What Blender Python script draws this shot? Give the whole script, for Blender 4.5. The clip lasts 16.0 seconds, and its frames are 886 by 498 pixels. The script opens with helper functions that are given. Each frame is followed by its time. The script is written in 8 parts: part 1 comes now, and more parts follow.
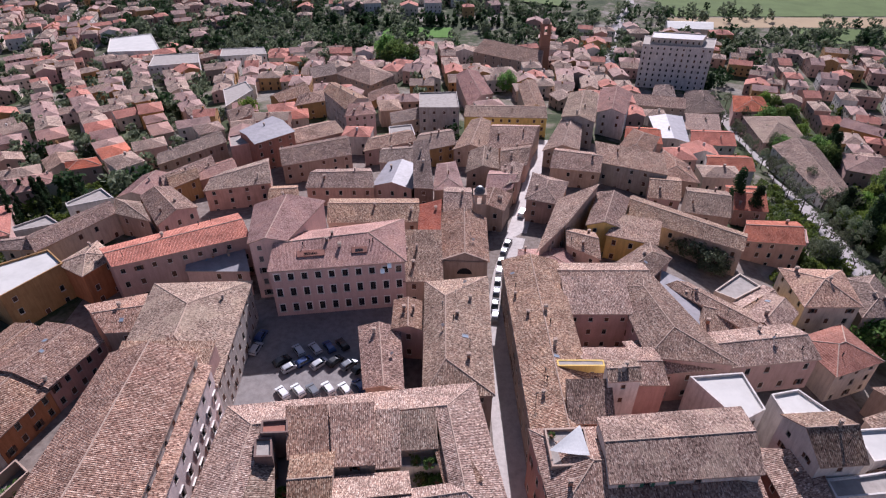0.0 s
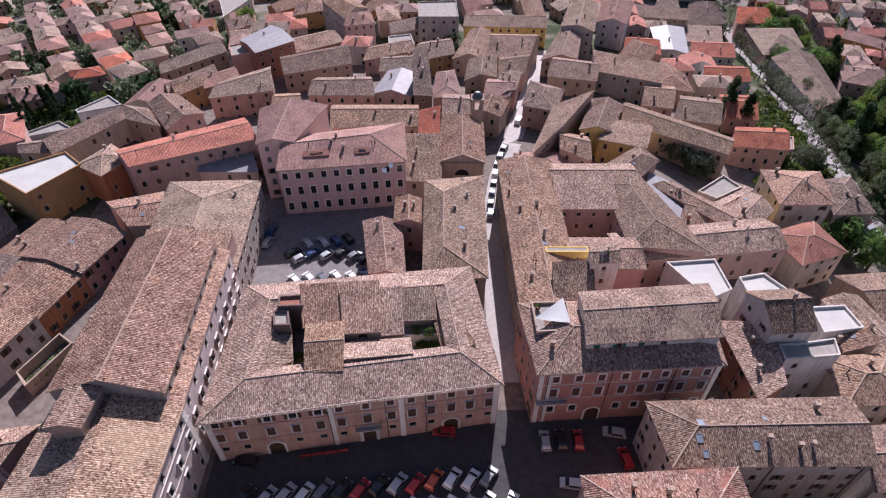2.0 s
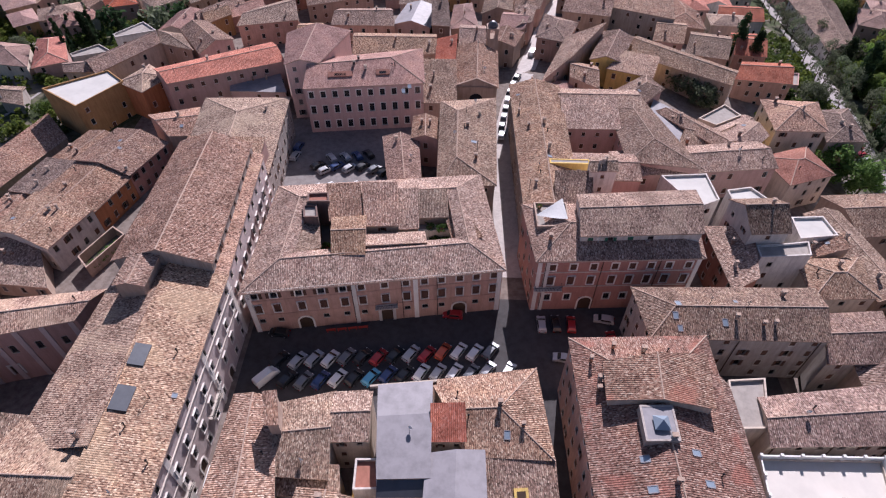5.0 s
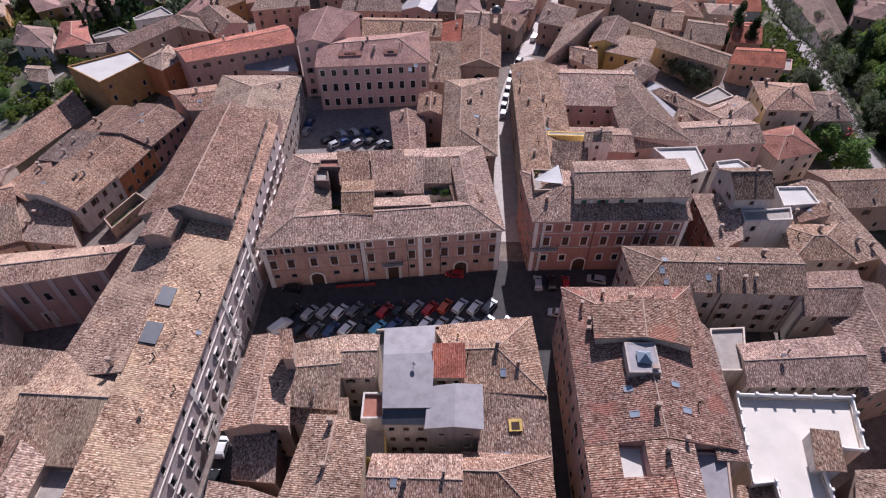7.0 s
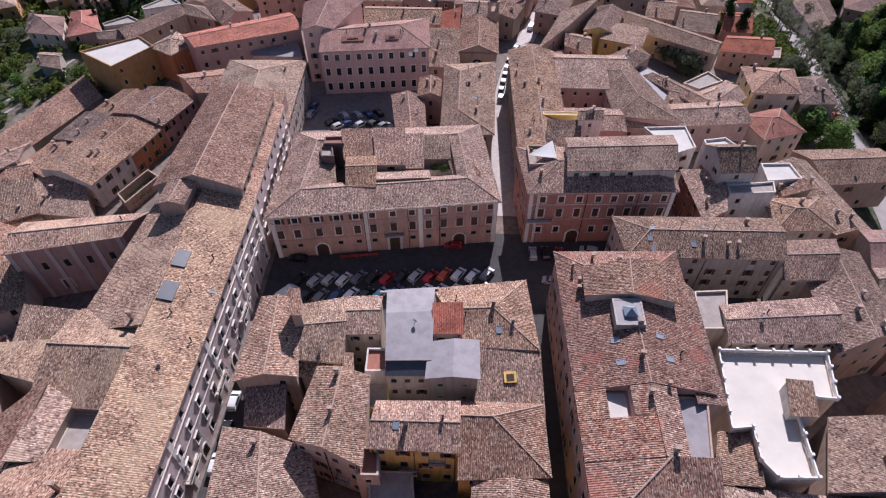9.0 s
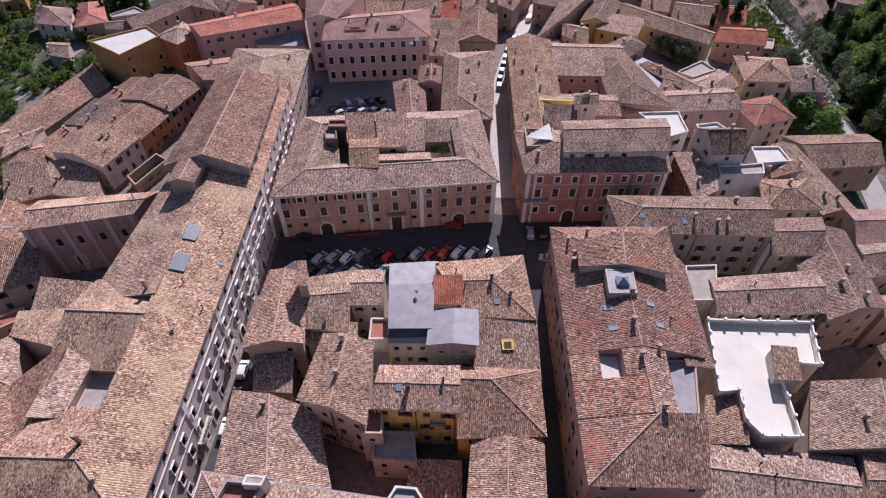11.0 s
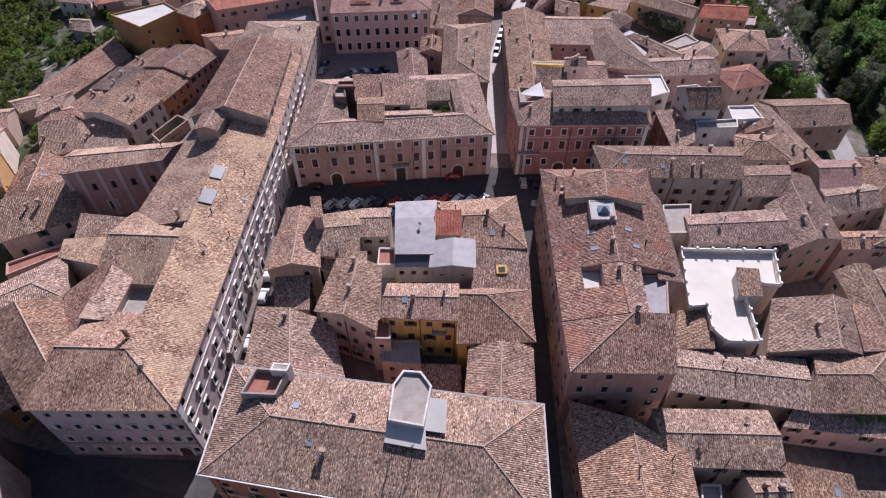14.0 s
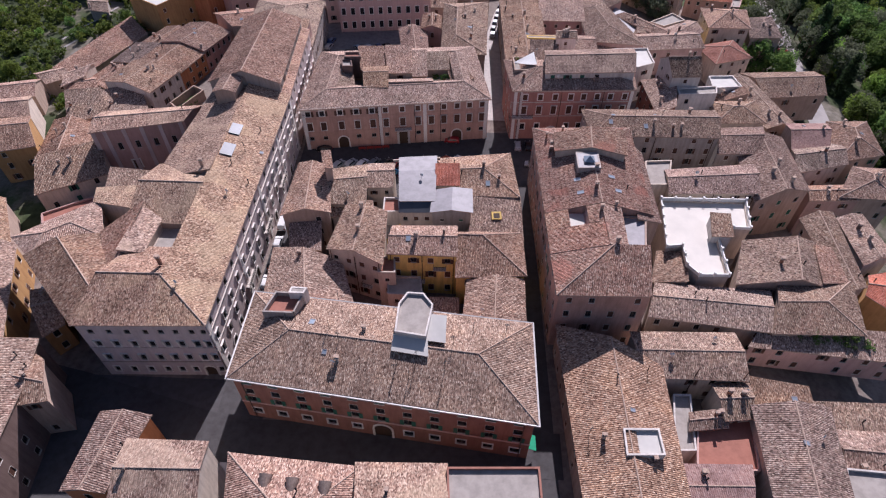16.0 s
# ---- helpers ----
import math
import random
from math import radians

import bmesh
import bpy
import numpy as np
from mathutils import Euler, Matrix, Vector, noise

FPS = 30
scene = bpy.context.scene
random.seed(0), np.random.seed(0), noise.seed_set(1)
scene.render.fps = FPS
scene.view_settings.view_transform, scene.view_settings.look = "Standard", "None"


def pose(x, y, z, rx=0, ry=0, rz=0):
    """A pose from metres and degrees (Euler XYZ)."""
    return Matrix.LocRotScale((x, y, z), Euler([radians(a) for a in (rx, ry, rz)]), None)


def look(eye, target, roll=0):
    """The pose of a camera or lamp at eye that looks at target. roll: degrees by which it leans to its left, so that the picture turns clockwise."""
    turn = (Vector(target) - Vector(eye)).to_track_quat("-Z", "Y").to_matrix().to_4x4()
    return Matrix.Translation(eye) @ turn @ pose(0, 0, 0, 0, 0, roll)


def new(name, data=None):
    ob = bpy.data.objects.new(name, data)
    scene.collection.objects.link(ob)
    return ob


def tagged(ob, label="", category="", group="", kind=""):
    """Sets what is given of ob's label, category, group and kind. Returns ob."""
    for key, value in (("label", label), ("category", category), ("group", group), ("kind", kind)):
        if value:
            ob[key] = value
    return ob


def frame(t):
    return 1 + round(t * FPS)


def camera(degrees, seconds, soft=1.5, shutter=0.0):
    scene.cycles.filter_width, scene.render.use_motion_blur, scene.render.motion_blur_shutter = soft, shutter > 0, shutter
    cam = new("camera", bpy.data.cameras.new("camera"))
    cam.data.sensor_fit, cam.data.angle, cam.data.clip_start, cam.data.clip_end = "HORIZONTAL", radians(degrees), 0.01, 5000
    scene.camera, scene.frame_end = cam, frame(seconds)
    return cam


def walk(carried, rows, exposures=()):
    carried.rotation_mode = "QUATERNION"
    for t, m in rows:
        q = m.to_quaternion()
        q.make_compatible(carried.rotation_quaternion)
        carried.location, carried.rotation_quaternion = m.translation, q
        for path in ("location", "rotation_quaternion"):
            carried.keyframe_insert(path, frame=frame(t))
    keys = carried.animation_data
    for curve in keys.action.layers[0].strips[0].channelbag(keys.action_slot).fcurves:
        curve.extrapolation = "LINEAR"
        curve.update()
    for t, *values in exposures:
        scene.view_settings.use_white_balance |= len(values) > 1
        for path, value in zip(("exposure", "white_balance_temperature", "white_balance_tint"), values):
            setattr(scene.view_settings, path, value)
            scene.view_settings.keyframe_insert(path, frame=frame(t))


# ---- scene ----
# ---- camera ----
cam = camera(75.0, 16.0, soft=1.2)
METRES, EYE, TILT, LEAN, TURN = 87.0, 94.2, -35.0, 0.0, 0.0
ROWS = [
    (0.0, 0.0, 0.0, 0.0, 0.0, 0.0, -0.0),
    (0.5, 0.0014, -0.0268, -0.0176, 0.02, -1.84, -0.01),
    (1.0, 0.0027, -0.0537, -0.0351, 0.03, -3.69, -0.01),
    (1.5, 0.0039, -0.0803, -0.0536, 0.03, -5.5, -0.01),
    (2.0, 0.005, -0.1071, -0.0718, 0.03, -7.31, -0.02),
    (2.5, 0.0058, -0.1344, -0.0901, 0.03, -9.12, -0.03),
    (3.0, 0.0066, -0.161, -0.107, 0.02, -10.85, -0.02),
    (3.5, 0.0074, -0.1874, -0.124, 0.09, -11.44, -0.06),
    (4.0, 0.009, -0.2136, -0.142, 0.62, -11.47, -0.43),
    (6.5, 0.0209, -0.344, -0.2339, 2.23, -11.42, -1.51),
    (7.0, 0.0233, -0.3705, -0.2513, 2.23, -11.44, -1.51),
    (7.5, 0.0253, -0.3957, -0.2689, 2.23, -11.46, -1.51),
    (8.0, 0.0265, -0.4183, -0.2848, 2.22, -11.45, -1.52),
    (8.5, 0.0275, -0.437, -0.2979, 2.2, -11.44, -1.53),
    (9.0, 0.0285, -0.4517, -0.3093, 2.19, -11.4, -1.55),
    (11.5, 0.0305, -0.5315, -0.3669, 2.14, -11.42, -1.57),
    (12.0, 0.0313, -0.5552, -0.3841, 2.14, -11.42, -1.55),
    (12.5, 0.0325, -0.5816, -0.4033, 2.14, -11.43, -1.54),
    (13.0, 0.034, -0.6107, -0.4237, 2.13, -11.45, -1.52),
    (13.5, 0.0354, -0.6416, -0.4457, 2.12, -11.46, -1.52),
    (14.0, 0.0368, -0.6744, -0.4688, 2.09, -11.47, -1.5),
    (14.5, 0.0383, -0.7091, -0.4932, 2.07, -11.46, -1.5),
    (15.0, 0.0398, -0.7453, -0.5183, 2.05, -11.47, -1.5),
    (15.5, 0.0414, -0.7825, -0.5436, 2.03, -11.48, -1.51),
    (16.0, 0.0435, -0.8202, -0.5696, 2.03, -11.5, -1.51),
]
walk(cam, [(t, pose(0, 0, EYE, TILT, LEAN, TURN) @ pose(METRES * x, METRES * y, METRES * z, 90 + pitch, roll, yaw)) for t, x, y, z, yaw, pitch, roll in ROWS],
     exposures=[(0.0, 0.49, 5580, 24), (4.0, 0.54, 5650, 24), (7.0, 0.41, 5640, 24), (16.0, 0.46, 5640, 24)])

# ---- light ----
SUN = Vector((0.165, 1.0, 0.735)).normalized()
world = bpy.data.worlds.new("sky")
scene.world = world
world.use_nodes = True
wn = world.node_tree.nodes
sky = wn.new("ShaderNodeTexSky")
sky.sky_type, sky.sun_disc = "NISHITA", False
sky.sun_elevation, sky.sun_rotation = math.asin(SUN.z), math.atan2(SUN.x, SUN.y)
sky.air_density, sky.dust_density = 1.0, 1.5
world.node_tree.links.new(sky.outputs[0], wn["Background"].inputs[0])
wn["Background"].inputs[1].default_value = 0.053
sun_lamp = new("sun", bpy.data.lights.new("sun", "SUN"))
sun_lamp.data.energy, sun_lamp.data.angle, sun_lamp.data.color = 5.0, radians(0.6), (1.0, 0.92, 0.81)
sun_lamp.matrix_world = look(SUN * 300, (0, 0, 0))

rng = random.Random(7)


# ---- materials ----
def material(name, rough=0.85, metal=0.0, spec=0.3):
    m = bpy.data.materials.new(name)
    m.use_nodes = True
    b = m.node_tree.nodes["Principled BSDF"]
    b.inputs["Roughness"].default_value, b.inputs["Metallic"].default_value = rough, metal
    b.inputs["Specular IOR Level"].default_value = spec
    return m, m.node_tree, b


def node(nt, kind, **sets):
    n = nt.nodes.new(kind)
    for key, value in sets.items():
        n.inputs[key.replace("_", " ")].default_value = value
    return n


def maths(nt, op, a, b=None):
    n = nt.nodes.new("ShaderNodeMath")
    n.operation = op
    for k, v in enumerate((a, b)):
        if v is None:
            continue
        if isinstance(v, (int, float)):
            n.inputs[k].default_value = v
        else:
            nt.links.new(v, n.inputs[k])
    return n.outputs[0]


def ramp(nt, fac, stops, smooth=True):
    n = nt.nodes.new("ShaderNodeValToRGB")
    n.color_ramp.interpolation = "LINEAR" if smooth else "CONSTANT"
    els = n.color_ramp.elements
    while len(els) < len(stops):
        els.new(0.5)
    for e, (p, c) in zip(els, stops):
        e.position, e.color = p, (*c, 1)
    nt.links.new(fac, n.inputs[0])
    return n.outputs[0]


def mixed(nt, kind, fac, a, b):
    n = nt.nodes.new("ShaderNodeMix")
    n.data_type, n.blend_type = "RGBA", kind
    if isinstance(fac, (int, float)):
        n.inputs[0].default_value = fac
    else:
        nt.links.new(fac, n.inputs[0])
    for k, v in ((6, a), (7, b)):
        if isinstance(v, tuple):
            n.inputs[k].default_value = (*v, 1)
        else:
            nt.links.new(v, n.inputs[k])
    return n.outputs[2]


def noise_of(nt, co, scale, detail=3.0, rough=0.55):
    n = node(nt, "ShaderNodeTexNoise", Scale=scale, Detail=detail, Roughness=rough)
    nt.links.new(co, n.inputs["Vector"])
    return n.outputs["Fac"]


def relief(nt, b, height, strength, distance):
    n = node(nt, "ShaderNodeBump", Strength=strength, Distance=distance)
    nt.links.new(height, n.inputs["Height"])
    nt.links.new(n.outputs[0], b.inputs["Normal"])


def world_place(nt):
    return nt.nodes.new("ShaderNodeNewGeometry").outputs["Position"]


def tile_roof(name, tones, lichen=0.5, col=0.32, row=0.32, contrast=1.0, patch=0.0, trough=0.26, fresh=0.0):
    """Old barrel tiles: rounded columns down the slope, each tile with its own tone, lichen and soot in patches."""
    m, nt, b = material(name, 0.9, 0, 0.15)
    uv = nt.nodes.new("ShaderNodeUVMap")
    sep = nt.nodes.new("ShaderNodeSeparateXYZ")
    nt.links.new(uv.outputs[0], sep.inputs[0])
    u = maths(nt, "DIVIDE", sep.outputs[0], col)
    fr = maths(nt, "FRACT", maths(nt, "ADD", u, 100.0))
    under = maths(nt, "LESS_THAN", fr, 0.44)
    pos = world_place(nt)
    wob = noise_of(nt, pos, 0.9, 2)
    v = maths(nt, "ADD", maths(nt, "DIVIDE", sep.outputs[1], row), maths(nt, "MULTIPLY", wob, 1.6))
    v = maths(nt, "ADD", v, maths(nt, "MULTIPLY", under, 0.5))
    cu, cv = maths(nt, "ADD", maths(nt, "FLOOR", u), maths(nt, "MULTIPLY", under, 0.37)), maths(nt, "FLOOR", v)
    comb = nt.nodes.new("ShaderNodeCombineXYZ")
    nt.links.new(cu, comb.inputs[0])
    nt.links.new(cv, comb.inputs[1])
    info = nt.nodes.new("ShaderNodeObjectInfo")
    nt.links.new(maths(nt, "MULTIPLY", info.outputs["Random"], 57.0), comb.inputs[2])
    wn_ = nt.nodes.new("ShaderNodeTexWhiteNoise")
    nt.links.new(comb.outputs[0], wn_.inputs["Vector"])
    colr = ramp(nt, wn_.outputs["Value"], [(0.0, tones[0]), (0.2, tones[1]), (0.5, tones[2]), (0.8, tones[3]), (1.0, tones[4])])
    # bands of replaced tiles and grime, drawn out along the slope
    big = noise_of(nt, pos, 0.22, 4, 0.6)
    colr = mixed(nt, "MULTIPLY", 0.8, colr, ramp(nt, big, [(0.28, (0.55, 0.52, 0.5)), (0.5, (1, 1, 1)), (0.72, (1.25, 1.2, 1.1))]))
    if fresh:
        # fields of newer red tiles from repairs
        colr = mixed(nt, "MIX", ramp(nt, noise_of(nt, pos, 0.16, 2, 0.5), [(0.60, (0, 0, 0)), (0.68, (fresh, fresh, fresh))]), colr, (0.42, 0.20, 0.16))
    mid = noise_of(nt, pos, 1.3, 5, 0.7)
    colr = mixed(nt, "MIX", ramp(nt, mid, [(0.52, (0, 0, 0)), (0.72, (lichen, lichen, lichen))]), colr, (0.30, 0.25, 0.19))
    colr = mixed(nt, "MULTIPLY", min(1.0, 0.95 * contrast), colr, ramp(nt, noise_of(nt, pos, 2.3, 5, 0.8), [(0.32, (0.36, 0.33, 0.33)), (0.5, (0.98, 0.98, 0.98)), (0.70, (1.5, 1.45, 1.4))]))
    # single dark, sooty or missing tiles
    colr = mixed(nt, "MIX", maths(nt, "MULTIPLY", maths(nt, "GREATER_THAN", wn_.outputs["Color"], 0.93), 0.6 * contrast), colr, (0.07, 0.055, 0.05))
    if patch:
        # smooth bleached patches where the tiles lie under mortar and lichen
        colr = mixed(nt, "MIX", ramp(nt, noise_of(nt, pos, 0.11, 3, 0.5), [(0.54, (0, 0, 0)), (0.60, (patch, patch, patch))]), colr, (0.43, 0.33, 0.25))
    # the trough tiles are darker: moss and damp, and painted shade between the columns
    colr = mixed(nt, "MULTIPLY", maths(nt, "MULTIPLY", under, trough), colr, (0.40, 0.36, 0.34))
    arch = maths(nt, "SINE", maths(nt, "MULTIPLY", fr, math.pi))
    step = maths(nt, "FRACT", v)
    tone = nt.nodes.new("ShaderNodeHueSaturation")
    nt.links.new(maths(nt, "ADD", 0.80, maths(nt, "MULTIPLY", info.outputs["Random"], 0.4)), tone.inputs["Value"])
    nt.links.new(maths(nt, "ADD", 0.90, maths(nt, "MULTIPLY", maths(nt, "FRACT", maths(nt, "MULTIPLY", info.outputs["Random"], 7.3)), 0.26)), tone.inputs["Saturation"])
    tint = ramp(nt, maths(nt, "FRACT", maths(nt, "MULTIPLY", info.outputs["Random"], 13.7)), [(0.0, (1.03, 0.975, 0.96)), (0.5, (1.0, 0.98, 0.94)), (1.0, (1.0, 1.0, 0.92))])
    nt.links.new(mixed(nt, "MULTIPLY", 1.0, colr, tint), tone.inputs["Color"])
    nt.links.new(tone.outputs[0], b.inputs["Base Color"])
    relief(nt, b, maths(nt, "ADD", maths(nt, "MULTIPLY", arch, 0.25), maths(nt, "MULTIPLY", step, -0.2)), 0.9, 0.08)
    return m


def plaster(name, colour, stain=0.5, scale=1.0):
    """Lime plaster: blotches, runs of damp down the wall and fine grain."""
    m, nt, b = material(name, 0.92, 0, 0.2)
    pos = world_place(nt)
    mp = nt.nodes.new("ShaderNodeMapping")
    mp.inputs["Scale"].default_value = (1.0, 1.0, 0.14)
    nt.links.new(pos, mp.inputs[0])
    runs = noise_of(nt, mp.outputs[0], 1.4 * scale, 4, 0.65)
    blot = noise_of(nt, pos, 0.35 * scale, 5, 0.6)
    fine = noise_of(nt, pos, 9.0, 3, 0.6)
    c = mixed(nt, "MULTIPLY", stain, colour, ramp(nt, runs, [(0.3, (0.55, 0.5, 0.48)), (0.6, (1, 1, 1))]))
    c = mixed(nt, "MULTIPLY", stain, c, ramp(nt, blot, [(0.3, (0.72, 0.7, 0.7)), (0.5, (1, 1, 1)), (0.7, (1.15, 1.13, 1.1))]))
    c = mixed(nt, "MULTIPLY", 0.35, c, ramp(nt, fine, [(0.35, (0.75, 0.75, 0.75)), (0.6, (1.1, 1.1, 1.1))]))
    info = nt.nodes.new("ShaderNodeObjectInfo")
    tone = nt.nodes.new("ShaderNodeHueSaturation")
    nt.links.new(maths(nt, "ADD", 0.88, maths(nt, "MULTIPLY", info.outputs["Random"], 0.24)), tone.inputs["Value"])
    nt.links.new(c, tone.inputs["Color"])
    nt.links.new(tone.outputs[0], b.inputs["Base Color"])
    relief(nt, b, fine, 0.3, 0.02)
    return m


def rough_paint(name, colour, rough=0.7, metal=0.0, spec=0.4, vary=0.4, scale=2.0):
    m, nt, b = material(name, rough, metal, spec)
    pos = world_place(nt)
    c = mixed(nt, "MULTIPLY", vary, colour, ramp(nt, noise_of(nt, pos, scale, 5, 0.65), [(0.3, (0.6, 0.6, 0.6)), (0.6, (1.1, 1.1, 1.1))]))
    nt.links.new(c, b.inputs["Base Color"])
    relief(nt, b, noise_of(nt, pos, 12.0, 2), 0.2, 0.01)
    return m


TILE = {
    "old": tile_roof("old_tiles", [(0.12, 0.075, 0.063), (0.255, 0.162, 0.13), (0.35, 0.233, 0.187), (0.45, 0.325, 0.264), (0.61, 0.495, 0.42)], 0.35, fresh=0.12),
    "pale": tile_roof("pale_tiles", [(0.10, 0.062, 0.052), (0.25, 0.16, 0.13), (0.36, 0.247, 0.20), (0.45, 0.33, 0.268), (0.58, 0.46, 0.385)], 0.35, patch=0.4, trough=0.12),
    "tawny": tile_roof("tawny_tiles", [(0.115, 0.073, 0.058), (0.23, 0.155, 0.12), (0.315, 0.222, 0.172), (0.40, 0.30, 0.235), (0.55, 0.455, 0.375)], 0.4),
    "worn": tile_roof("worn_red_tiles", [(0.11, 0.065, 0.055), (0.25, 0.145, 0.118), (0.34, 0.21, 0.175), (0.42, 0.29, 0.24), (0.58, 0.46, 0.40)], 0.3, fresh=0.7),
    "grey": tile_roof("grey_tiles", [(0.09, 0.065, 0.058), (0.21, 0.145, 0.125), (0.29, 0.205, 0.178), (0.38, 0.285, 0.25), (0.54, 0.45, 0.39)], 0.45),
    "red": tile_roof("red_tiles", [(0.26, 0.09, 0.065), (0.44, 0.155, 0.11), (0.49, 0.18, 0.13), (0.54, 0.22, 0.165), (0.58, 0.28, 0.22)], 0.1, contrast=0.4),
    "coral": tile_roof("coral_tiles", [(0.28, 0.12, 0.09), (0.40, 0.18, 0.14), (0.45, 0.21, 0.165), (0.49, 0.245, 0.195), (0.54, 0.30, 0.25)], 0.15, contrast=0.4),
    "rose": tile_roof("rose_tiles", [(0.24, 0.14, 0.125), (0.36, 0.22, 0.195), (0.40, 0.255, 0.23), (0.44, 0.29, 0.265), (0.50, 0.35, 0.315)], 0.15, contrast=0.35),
}
WALL = {
    "pink": plaster("pink_plaster", (0.49, 0.305, 0.245)),
    "rose": plaster("rose_plaster", (0.52, 0.34, 0.30), 0.35),
    "brick": plaster("brick_red_plaster", (0.34, 0.165, 0.125)),
    "coral": plaster("coral_plaster", (0.50, 0.26, 0.215), 0.4),
    "school": plaster("pale_pink_plaster", (0.66, 0.47, 0.42), 0.3),
    "tan": plaster("tan_plaster", (0.45, 0.335, 0.27)),
    "cream": plaster("cream_plaster", (0.60, 0.51, 0.43)),
    "grey": plaster("grey_plaster", (0.42, 0.37, 0.34), 0.6),
    "lilac": plaster("pale_lilac_plaster", (0.58, 0.485, 0.47), 0.4),
    "white": plaster("white_plaster", (0.66, 0.61, 0.57), 0.55),
    "yellow": plaster("yellow_plaster", (0.76, 0.54, 0.18)),
    "ochre": plaster("ochre_plaster", (0.46, 0.27, 0.12)),
    "orange": plaster("orange_plaster", (0.46, 0.19, 0.09)),
    "dark": plaster("brown_plaster", (0.22, 0.15, 0.13), 0.6),
}
STONE = plaster("pale_stone", (0.62, 0.56, 0.50), 0.4)
FRAME = plaster("white_stone_frames", (0.76, 0.715, 0.67), 0.3)
ASPHALT = plaster("asphalt", (0.085, 0.08, 0.083), 0.5, 0.5)
PAVING = plaster("pale_paving", (0.46, 0.42, 0.40), 0.4, 0.6)
SQUARE = plaster("worn_grey_paving", (0.23, 0.21, 0.205), 0.5, 0.5)
YARD = plaster("yard_paving", (0.21, 0.175, 0.155), 0.8, 0.5)
SHUTTERS = [rough_paint("brown_shutter_paint", (0.10, 0.045, 0.03)), rough_paint("grey_shutter_paint", (0.14, 0.12, 0.12)), rough_paint("green_shutter_paint", (0.03, 0.12, 0.08))]
WOOD = rough_paint("dark_wood", (0.07, 0.04, 0.025))
IRON = rough_paint("wrought_iron", (0.03, 0.03, 0.033), 0.5, 0.6)
ZINC = rough_paint("grey_sheet_metal", (0.27, 0.25, 0.265), 0.6, 0.0, 0.4, 0.6, 0.5)
PANEL = rough_paint("dark_roof_panel", (0.085, 0.09, 0.105), 0.45, 0.2, 0.4, 0.4, 1.0)
MEMBRANE = rough_paint("pale_roof_membrane", (0.54, 0.515, 0.48), 0.75, 0, 0.3, 0.3, 0.25)
TERRACE = rough_paint("cream_terrace_coating", (0.62, 0.575, 0.52), 0.75, 0, 0.3, 0.25, 0.25)
CEMENT = rough_paint("weathered_cement", (0.36, 0.32, 0.29), 0.9, 0, 0.2, 0.6, 0.6)
TERRACOTTA = rough_paint("terracotta_paving", (0.34, 0.15, 0.11), 0.85, 0, 0.2, 0.5, 1.0)
BRICK = rough_paint("chimney_brick", (0.30, 0.16, 0.11), 0.9, 0, 0.2, 0.6, 3.0)
GLASS, _gt, _gb = material("window_glass", 0.12, 0, 0.5)
_gb.inputs["Base Color"].default_value = (0.025, 0.025, 0.03, 1)


# ---- builders ----
def part(name, bm, mats, parent, label="", at=None):
    me = bpy.data.meshes.new(name)
    bm.to_mesh(me)
    bm.free()
    for m in (mats if isinstance(mats, (list, tuple)) else (mats,)):
        me.materials.append(m)
    ob = new(name, me)
    ob.parent = parent
    if at is not None:
        ob.matrix_basis = at
    if label:
        ob["label"] = label
    return ob


def shared(name, me, parent, at):
    ob = new(name, me)
    ob.parent = parent
    ob.matrix_basis = at
    return ob


def box(bm, x0, y0, z0, x1, y1, z1, mat=0, m=None):
    vs = [Vector((x, y, z)) for z in (z0, z1) for y in (y0, y1) for x in (x0, x1)]
    if m is not None:
        vs = [m @ v for v in vs]
    vs = [bm.verts.new(v) for v in vs]
    for q in ((0, 2, 3, 1), (4, 5, 7, 6), (0, 1, 5, 4), (2, 6, 7, 3), (0, 4, 6, 2), (1, 3, 7, 5)):
        f = bm.faces.new([vs[i] for i in q])
        f.material_index = mat
    return vs


def mesh_of(name, bm, mats):
    me = bpy.data.meshes.new(name)
    bm.to_mesh(me)
    bm.free()
    for m in mats:
        me.materials.append(m)
    return me


def thing(name, x, y, z, label, category, group="", kind="", turn=0.0):
    ob = new(name)
    ob.empty_display_size = 0.5
    ob.matrix_basis = pose(x, y, z, 0, 0, turn)
    return tagged(ob, label, category, group, kind)


def clip(poly, a, b, c):
    """The part of a plan polygon where a*x + b*y + c <= 0."""
    out = []
    for k, p in enumerate(poly):
        q = poly[(k + 1) % len(poly)]
        dp, dq = a * p[0] + b * p[1] + c, a * q[0] + b * q[1] + c
        if dp <= 1e-9:
            out.append(p)
        if (dp < -1e-9 and dq > 1e-9) or (dp > 1e-9 and dq < -1e-9):
            s = dp / (dp - dq)
            out.append((p[0] + s * (q[0] - p[0]), p[1] + s * (q[1] - p[1])))
    return out


